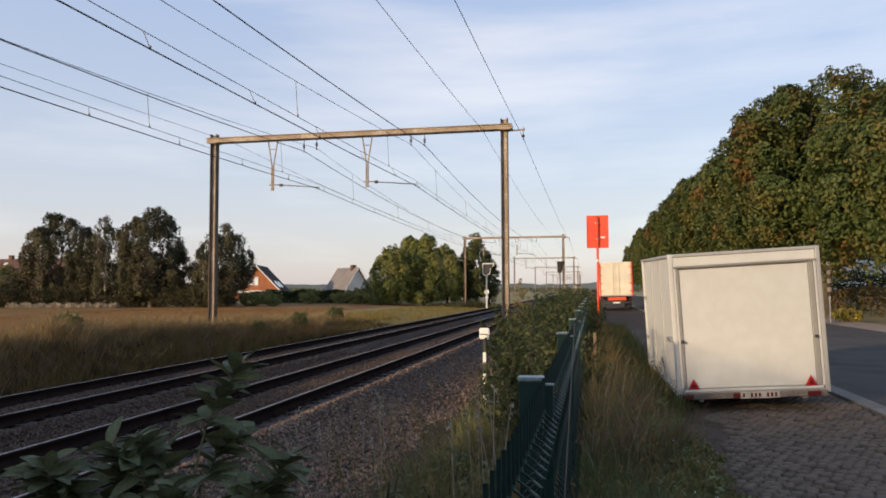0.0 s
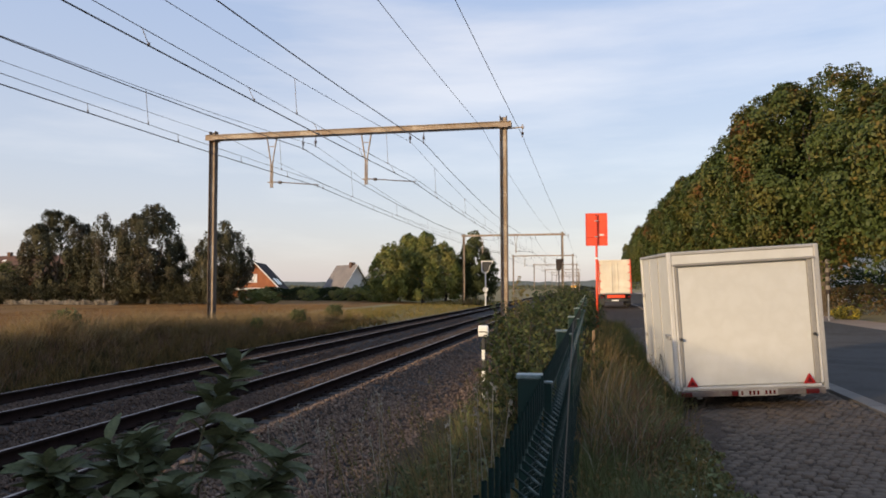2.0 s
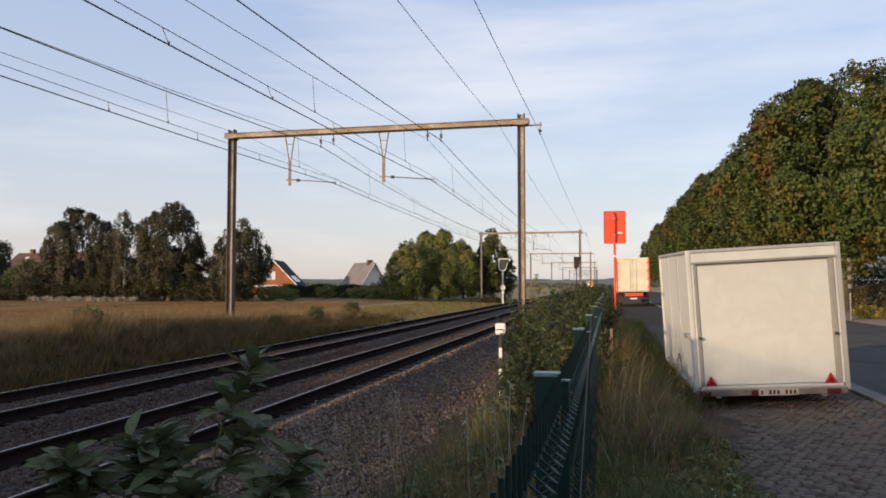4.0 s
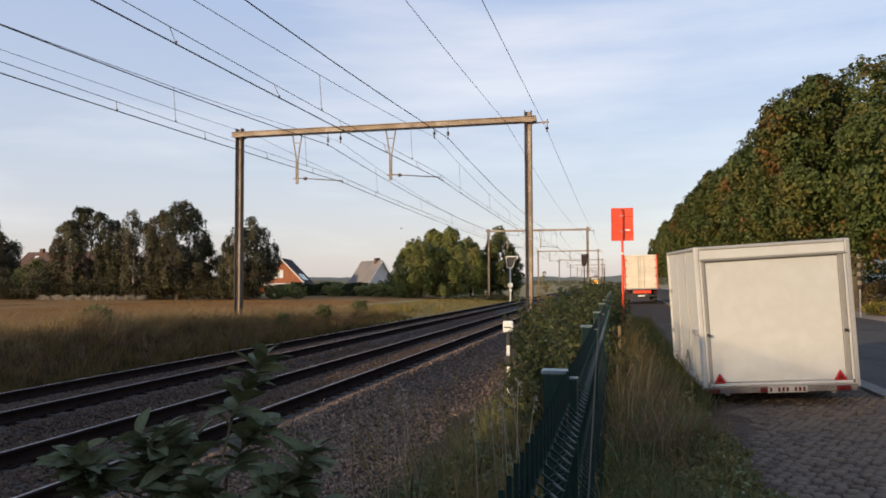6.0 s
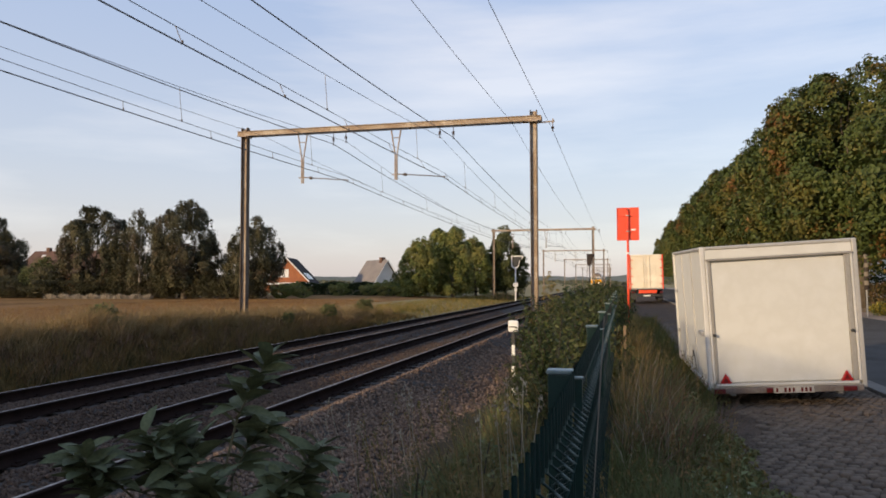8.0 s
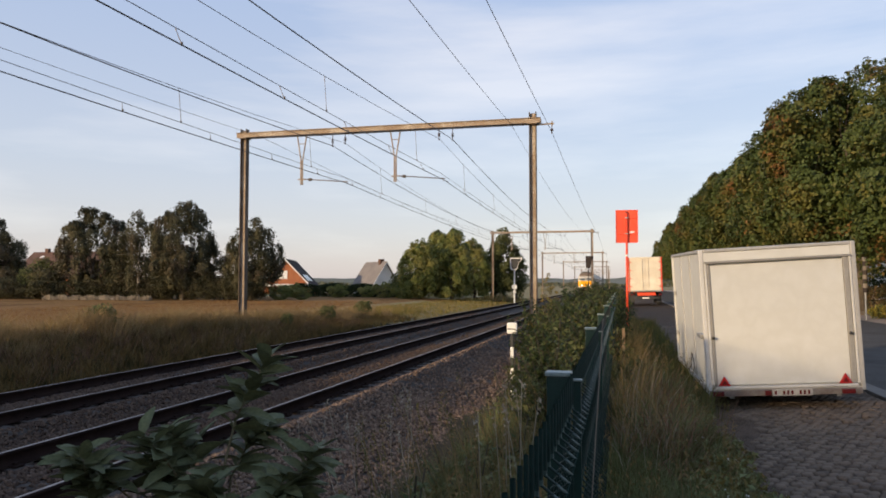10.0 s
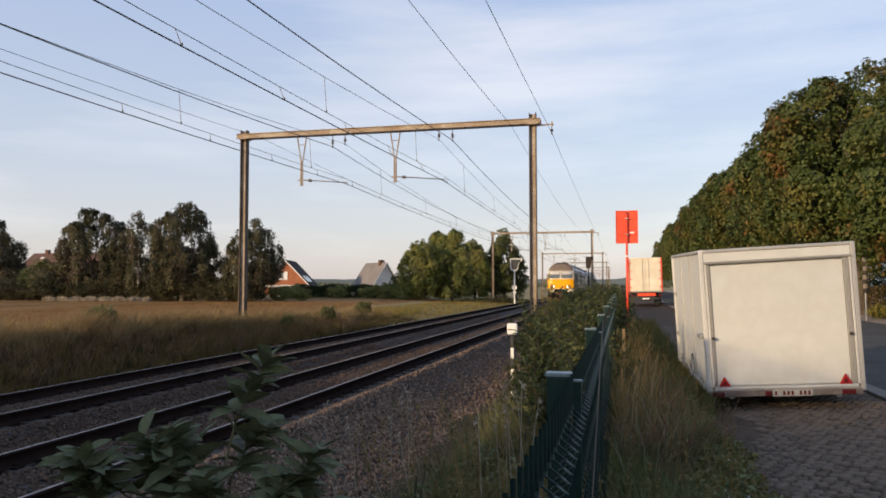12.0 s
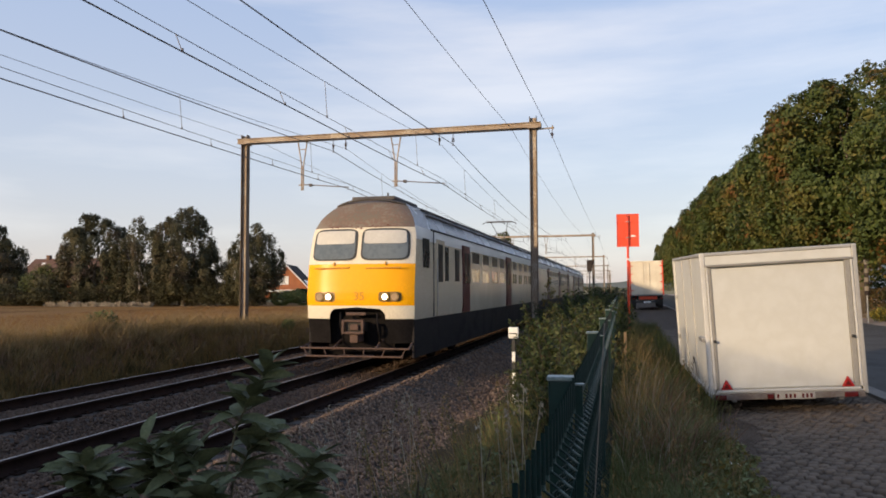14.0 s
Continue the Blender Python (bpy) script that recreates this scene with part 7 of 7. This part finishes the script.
def pantograph(t, yc):
    bm = bmesh.new()
    for s in (-1, 1):
        tube(bm, (s * 0.28, yc - 0.5, 4.25), (s * 0.22, yc + 0.5, 4.62), 0.022, sides=6)
        tube(bm, (s * 0.22, yc + 0.5, 4.62), (s * 0.42, yc - 0.15, 5.10), 0.016, sides=6)
        tube(bm, (s * 0.65, yc - 0.15, 5.13), (s * 0.86, yc - 0.15, 5.02), 0.016, sides=6)
    tube(bm, (-0.22, yc + 0.5, 4.62), (0.22, yc + 0.5, 4.62), 0.016, sides=6)
    tube(bm, (-0.28, yc - 0.5, 4.25), (0.28, yc - 0.5, 4.25), 0.02, sides=6)
    for y in (-0.3, 0.0):
        tube(bm, (-0.65, yc + y, 5.13), (0.65, yc + y, 5.13), 0.022, sides=6)
    for s in (-1, 1):
        box(bm, s * 0.28 - 0.05, s * 0.28 + 0.05, yc - 0.6, yc + 0.6, 4.20, 4.27, 0.01)
    p = part("pantograph", bm, M["roofdark"], t, "raised dark steel pantograph")
    for s in (-1, 1):
        bm = bmesh.new()
        for y in (-0.5, 0.5):
            tube(bm, (s * 0.28, yc + y, 3.98), (s * 0.28, yc + y, 4.20), 0.08, 0.06, 10)
        part("insulator", bm, M["roofdark"], p)


def build_cab_car():
    t = thing("train_car", pose(NEAR_X, 400, 0), "leading railcar with a yellow nose and grey sides", "train", "coupled train")
    nose = part("nose_backing", boxed(-1.2, 1.2, 1.6, 1.7, 1.1, 3.3), M["dark"], t)
    for s in (-1, 1):
        # the lower panel is cut away by an arch round the coupler
        vs, fs = [], []
        for z in np.linspace(1.17, 1.47, 9):
            edge = 0.52 - 0.14 * ((z - 1.17) / 0.25) ** 3 if z < 1.42 else 0.0
            for k in range(9):
                a = s * (edge + (1 - edge) * k / 8)
                vs.append((a * float(half_width(z)), float(front_y(a, z)), z))
        for i in range(8):
            for k in range(8):
                fs.append((9 * i + k, 9 * i + k + 1, 9 * i + k + 10, 9 * i + k + 9))
        solid("bumper_panel", vs, fs, M["train_cream"], t, "cream lower nose panel")
        solid("nose_skirt", *nose_patch(s * 0.52, s * 1.0, 0.62, 1.168, na=8), M["dark"], t, "dark lower nose skirt")
    yel = solid("yellow_panel", *nose_patch(-1, 1, 1.47, 2.42, na=31, nz=24), M["train_yellow"], t, "bright yellow nose panel")
    solid("screen_surround", *nose_patch(-1, 1, 2.42, 3.27, na=25, nz=8), M["train_cream"], t, "cream windscreen surround")
    solid("nose_roof", *nose_patch(-1, 1, 3.27, 4.048, na=25, nz=10), M["train_cap"], t, "worn brown-grey cab roof")
    for ac in (-0.475, 0.475):
        fr = solid("windscreen_frame", *nose_blob(ac, 2.87, 0.438, 0.374, 6, 0.014), M["black"], t, "dark rubber windscreen frame", 0.012)
        gl = solid("windscreen", *nose_blob(ac, 2.87, 0.405, 0.338, 6, 0.022), M["screen"], fr, "glossy windscreen", 0.006)
        solid("sun_blind", *nose_blob(ac, 3.04, 0.385, 0.155, 9, 0.034), M["blind"], fr, "pale sun blind", 0.008)
        x = ac * 1.30
        bm = bmesh.new()
        tube(bm, (x - 0.42, -0.02 + float(front_y(ac, 2.33)), 2.32), (x + 0.42, -0.02 + float(front_y(ac, 2.33)), 2.33), 0.018, sides=6)
        tube(bm, (x + 0.05, float(front_y(ac, 2.4)) - 0.03, 2.38), (x + 0.05, float(front_y(ac, 2.4)) - 0.01, 2.46), 0.02, sides=6)
        part("wiper", bm, M["orangedark"], t, "grab rail and wiper")
    # chipped rust along the seam above the screens
    rr = random.Random(12)
    for k in range(22):
        a = -0.62 + 1.2 * k / 21 + rr.uniform(-0.02, 0.02)
        solid("rust_patch", *nose_blob(a, 3.285 + rr.uniform(-0.035, 0.03), rr.uniform(0.012, 0.034), rr.uniform(0.008, 0.022), 2.2, 0.004, 2, 10), M["rustchip"], t, "", 0.003)
    for k in range(7):
        solid("rust_patch", *nose_blob(-0.22 + 0.10 * k + rr.uniform(-0.03, 0.03), 3.37 + rr.uniform(-0.02, 0.05), rr.uniform(0.03, 0.06), rr.uniform(0.015, 0.035), 2.2, 0.003, 2, 10), M["ruststain"], t, "", 0.002)
    for s in (-1, 1):
        hz = 1.67
        hs = solid("lamp_housing", *nose_blob(s * 0.60, hz, 0.20, 0.115, 5, 0.008), M["housing"], t, "ochre headlamp housing", 0.01)
        for ac, lit in ((0.52, True), (0.69, False)):
            x, y = s * ac * 1.30, float(front_y(s * ac, hz))
            bm = bmesh.new()
            tube(bm, (x, y - 0.045, hz), (x, y + 0.02, hz), 0.105, 0.11, 20)
            part("headlamp", bm, M["housing"], hs, "round headlamp")
            bm = bmesh.new()
            tube(bm, (x, y - 0.052, hz), (x, y - 0.046, hz), 0.062 if lit else 0.078, 0.064 if lit else 0.080, 20)
            part("lens", bm, M["lamp"] if lit else M["lens"], hs, "lit white lens" if lit else "unlit lens")
    cu = bpy.data.curves.new("fleet_number", "FONT")
    cu.body, cu.size, cu.extrude, cu.align_x = "35", 0.26, 0.003, "CENTER"
    cu.materials.append(M["orangedark"])
    tx = new("fleet_number", cu)
    tx.parent = t
    tx.matrix_local = pose(0.06, -0.012, 1.60, 90, 0, 0)
    tx["label"] = "dull painted fleet number"
    # coupler gear, with near-black sheets added for the shade in its recess
    part("coupler_recess", boxed(-1.15, 1.15, 0.75, 0.80, 0.30, 1.45), M["dark"], t)
    part("coupler_recess", boxed(-0.80, 0.80, 0.05, 0.80, 1.38, 1.405), M["dark"], t)
    part("coupler_recess", boxed(-0.80, 0.80, 0.34, 0.38, 0.40, 1.38), M["dark"], t)
    cp = part("coupler", boxed(-0.22, 0.16, -0.10, 0.7, 0.88, 1.10, 0.04), M["underframe"], t, "automatic coupler")
    for a in ((-0.29, -0.23, 0.84, 1.16), (0.17, 0.23, 0.84, 1.16), (-0.23, 0.17, 1.11, 1.16), (-0.23, 0.17, 0.84, 0.89)):
        part("coupler_frame", boxed(a[0], a[1], -0.19, -0.10, a[2], a[3], 0.015), M["rustguard"], cp, "rusty coupler frame")
    part("coupler_plate", boxed(-0.10, 0.10, -0.16, -0.101, 0.92, 1.06, 0.03), M["rustguard"], cp)
    for x, r in ((-0.42, 0.025), (0.46, 0.022)):
        bm = bmesh.new()
        pts = [Vector((x + 0.10 * math.sin(u * 2.2), 0.1 - 0.2 * math.sin(u * 3.14), 1.3 - 0.65 * u)) for u in np.linspace(0, 1, 8)]
        for p, q in zip(pts[:-1], pts[1:]):
            tube(bm, p, q, r, r, 8)
        part("brake_hose", bm, M["dark"], cp, "black brake hose")
    part("coupler_box", boxed(-0.12, 0.08, -0.12, 0.3, 0.64, 0.83, 0.03), M["rustguard"], cp)
    part("coupler_bar", boxed(-0.26, 0.22, 0.0, 0.12, 1.25, 1.32, 0.02), M["rustguard"], cp)
    # rail guard frame
    bm = bmesh.new()
    for z, w in ((0.34, 1.15), (0.52, 1.28)):
        tube(bm, (-w, -0.16, z), (w, -0.16, z), 0.022, sides=8)
    for x in np.linspace(-1.1, 1.1, 6):
        tube(bm, (x, -0.16, 0.34), (x * 1.1, -0.16, 0.52), 0.014, sides=6)
    for s in (-1, 1):
        tube(bm, (s * 1.28, -0.16, 0.52), (s * 1.20, 0.5, 0.66), 0.025, sides=6)
        tube(bm, (s * 0.5, -0.16, 0.50), (s * 0.5, 0.7, 0.80), 0.03, sides=6)
    part("rail_guard", bm, M["rustguard"], t, "rusty rail guard frame")
    bm = bmesh.new()
    arch = [Vector((a * float(half_width(3.86)) , 0.80 + 0.25 * a * a, 3.86 + 0.13 * (1 - a * a))) for a in np.linspace(-1, 1, 15)]
    for p, q in zip(arch[:-1], arch[1:]):
        tube(bm, p, q, 0.03, 0.03, 8)
    part("roof_rim", bm, M["roofdark"], t, "dark rim along the cab roof")
    car_shell(t, 1.0, CAR_L, True)
    # cab door, cab side window
    for s in (-1, 1):
        d = part("cab_door", boxed(s * 1.305 - 0.015, s * 1.305 + 0.015, 2.3, 3.1, 1.17, 3.1, 0.01), M["train_grey"], t)
        part("cab_door_pane", boxed(s * 1.323 - 0.006, s * 1.323 + 0.006, 2.40, 2.86, 2.02, 2.98, 0.004), M["dark_glass"], d)
        part("cab_side_window", boxed(s * 1.300 - 0.012, s * 1.300 + 0.012, 0.98, 1.55, 2.35, 3.05, 0.01), M["dark_glass"], t, "dark cab side window")
        for ya, yb in ((3.22, 3.6), (4.42, 4.95)):
            part("vestibule_window", boxed(s * 1.306 - 0.008, s * 1.306 + 0.008, ya, yb, 2.05, 2.95, 0.01), M["dark_glass"], t)
        part("door_seam", boxed(s * 1.304 - 0.010, s * 1.304 + 0.010, 1.96, 2.0, 1.16, 3.28, 0.002), M["black"], t)
        bm = bmesh.new()
        tube(bm, (s * 1.35, 2.2, 1.4), (s * 1.35, 2.2, 2.6), 0.015, sides=6)
        part("handrail", bm, M["galv"], t)
    bm = bmesh.new()
    tube(bm, (0.2, 1.7, 4.02), (0.2, 1.7, 4.25), 0.03, 0.02, 8)
    box(bm, -0.55, 0.55, 1.15, 3.2, 4.0, 4.10, 0.03)
    part("roof_horn", bm, M["roofdark"], t)
    pantograph(t, 20.3)
    return t


def build_plain_car(label):
    t = thing("train_car", pose(NEAR_X, 430, 0), label, "train", "coupled train")
    car_shell(t, 0.3, CAR_L, False)
    part("end_wall", boxed(-1.21, 1.21, 0.3, 0.36, 1.15, 3.5), M["train_grey"], t)
    part("gangway", boxed(-0.55, 0.55, -0.25, 0.3, 1.1, 3.2, 0.05), M["rubber"], t, "black rubber gangway")
    return t


M.update(
    train_grey=mat("pale_grey_carriage_paint", (0.60, 0.51, 0.39), (0.54, 0.455, 0.345), 0.7, 30.0, 0.22, bump=0.0, third=(0.48, 0.40, 0.30), stretch=(1, 1, 0.4), spec=0.9),
    train_light=mat("light_carriage_paint", (0.60, 0.57, 0.52), (0.54, 0.51, 0.47), 0.7, 30.0, 0.4, bump=0.03, stretch=(1, 1, 0.4)),
    rustchip=mat("chipped_rust", (0.085, 0.032, 0.022), (0.13, 0.05, 0.035), 9.0, 60.0, 0.9, bump=0.2),
    ruststain=mat("faded_rust_stain", (0.165, 0.105, 0.080), (0.19, 0.125, 0.095), 9.0, 60.0, 0.9, bump=0.1),
    train_roof=mat("pale_grey_carriage_roof", (0.80, 0.80, 0.81), (0.74, 0.74, 0.75), 0.6, 20.0, 0.26, bump=0.0, third=(0.64, 0.63, 0.63)),
    roofdark=mat("dark_roof_gear", (0.055, 0.05, 0.048), (0.09, 0.08, 0.075), 2.0, 30.0, 0.7, metal=0.3, bump=0.2),
    train_cap=mat("worn_cab_roof", (0.195, 0.165, 0.130), (0.160, 0.132, 0.102), 1.6, 14.0, 0.7, bump=0.05, third=(0.175, 0.115, 0.085), spec=0.2),
    train_cream=mat("cream_nose_paint", (0.70, 0.63, 0.50), (0.65, 0.58, 0.45), 1.2, 26.0, 0.4, bump=0.0, third=(0.61, 0.54, 0.42)),
    train_yellow=mat("yellow_nose_paint", (0.88, 0.40, 0.002), (0.84, 0.37, 0.002), 1.0, 26.0, 0.30, bump=0.0, third=(0.80, 0.365, 0.005), spec=0.18),
    train_red=mat("dark_red_door_paint", (0.075, 0.010, 0.012), (0.06, 0.008, 0.010), 1.5, 30.0, 0.45, bump=0.03),
    train_pane=glass("carriage_glass", (0.92, 0.93, 0.92), share=0.95),
    dark_glass=mat("dark_tinted_glass", (0.015, 0.017, 0.02), (0.02, 0.022, 0.025), 1.0, 10.0, 0.3, bump=0.0, spec=0.04),
    screen=mat("windscreen_glass", (0.10, 0.12, 0.135), (0.13, 0.15, 0.165), 1.0, 10.0, 0.14, bump=0.0),
    blind=mat("pale_sun_blind", (0.52, 0.50, 0.46), (0.46, 0.44, 0.40), 2.0, 30.0, 0.3, bump=0.0),
    underframe=mat("dusty_black_underframe", (0.020, 0.017, 0.016), (0.034, 0.029, 0.026), 1.4, 30.0, 0.8, bump=0.2, third=(0.045, 0.036, 0.03)),
    skirt=mat("blue_black_skirt", (0.010, 0.009, 0.011), (0.016, 0.014, 0.016), 1.4, 30.0, 0.6, bump=0.05, third=(0.030, 0.026, 0.024), spec=0.08),
    housing=mat("ochre_lamp_housing", (0.20, 0.12, 0.03), (0.13, 0.08, 0.03), 6.0, 60.0, 0.4, metal=0.3, bump=0.1),
    # seat colour kept pale so that the windows look sunlit
    seat=mat("sunlit_tone_seat_cover", (0.72, 0.60, 0.40), (0.64, 0.52, 0.34), 4.0, 60.0, 0.9, bump=0.1),
    orangedark=mat("dull_ochre_paint", (0.56, 0.26, 0.012), (0.48, 0.22, 0.012), 4.0, 60.0, 0.6, bump=0.1),
    lens=mat("unlit_lamp_lens", (0.42, 0.31, 0.20), (0.32, 0.22, 0.14), 6.0, 40.0, 0.15, bump=0.0),
    lamp=glow("lit_headlamp", (1.0, 0.92, 0.70), 4.5),
    cobble_far=mat("worn_cobble_row", (0.070, 0.051, 0.038), (0.150, 0.111, 0.081), 5.0, 60.0, 0.9, bump=0.4, rand="island", spec=0.15, third=(0.14, 0.104, 0.075)),
)

CARS = [build_cab_car(), build_plain_car("middle railcar with grey sides and dark red doors"), build_plain_car("rear railcar with grey sides and dark red doors")]
SPEED, FRONT_END = 29.3, 15.85
BIRD_X, BIRD_VX, BIRD_Z, BIRD_VZ = -30.8, -14.3, 8.25, 0.55


def car_pose(y):
    x0, x1 = NEAR_X + float(bend(y + 4)), NEAR_X + float(bend(y + CAR_L - 4))
    turn = math.degrees(math.atan2(x0 - x1, CAR_L - 8))
    return pose(NEAR_X - 0.03 + float(bend(y)), y, 0, 0, 0, turn)


def build_bird():
    """A small bird with spread wings; its beak points along -x."""
    t = thing("bird", pose(0, 80, 8), "small dark bird in flight with spread wings", "bird")
    bm = bmesh.new()
    for x0, x1, r0, r1 in ((-0.13, -0.09, 0.008, 0.030), (-0.09, 0.0, 0.030, 0.042), (0.0, 0.09, 0.042, 0.016), (0.09, 0.17, 0.016, 0.026)):
        tube(bm, (x0, 0, 0), (x1, 0, 0), r0, r1, 8)
    part("body", bm, M["black"], t)
    for s in (-1, 1):
        bm = bmesh.new()
        prism(bm, [(-0.06, s * 0.02), (0.05, s * 0.02), (0.03, s * 0.17), (0.07, s * 0.30), (0.0, s * 0.20)], "z", 0.0, 0.012)
        bmesh.ops.rotate(bm, verts=bm.verts, cent=(0, 0, 0), matrix=Matrix.Rotation(s * 0.35, 3, "X"))
        part("wing", bm, M["black"], t)
    return t


BIRD = build_bird()


def motions():
    walk(BIRD, [(t, pose(BIRD_X + BIRD_VX * (t - 6.5), 80.0, BIRD_Z + BIRD_VZ * (t - 6.5))) for t in (0.0, 14.0)])
    for i, car in enumerate(CARS):
        walk(car, [(t, car_pose(FRONT_END + SPEED * (14.0 - t) + i * (CAR_L + 0.3))) for t in np.arange(0.0, 14.01, 0.5).tolist()])


build_cobbles()
motions()
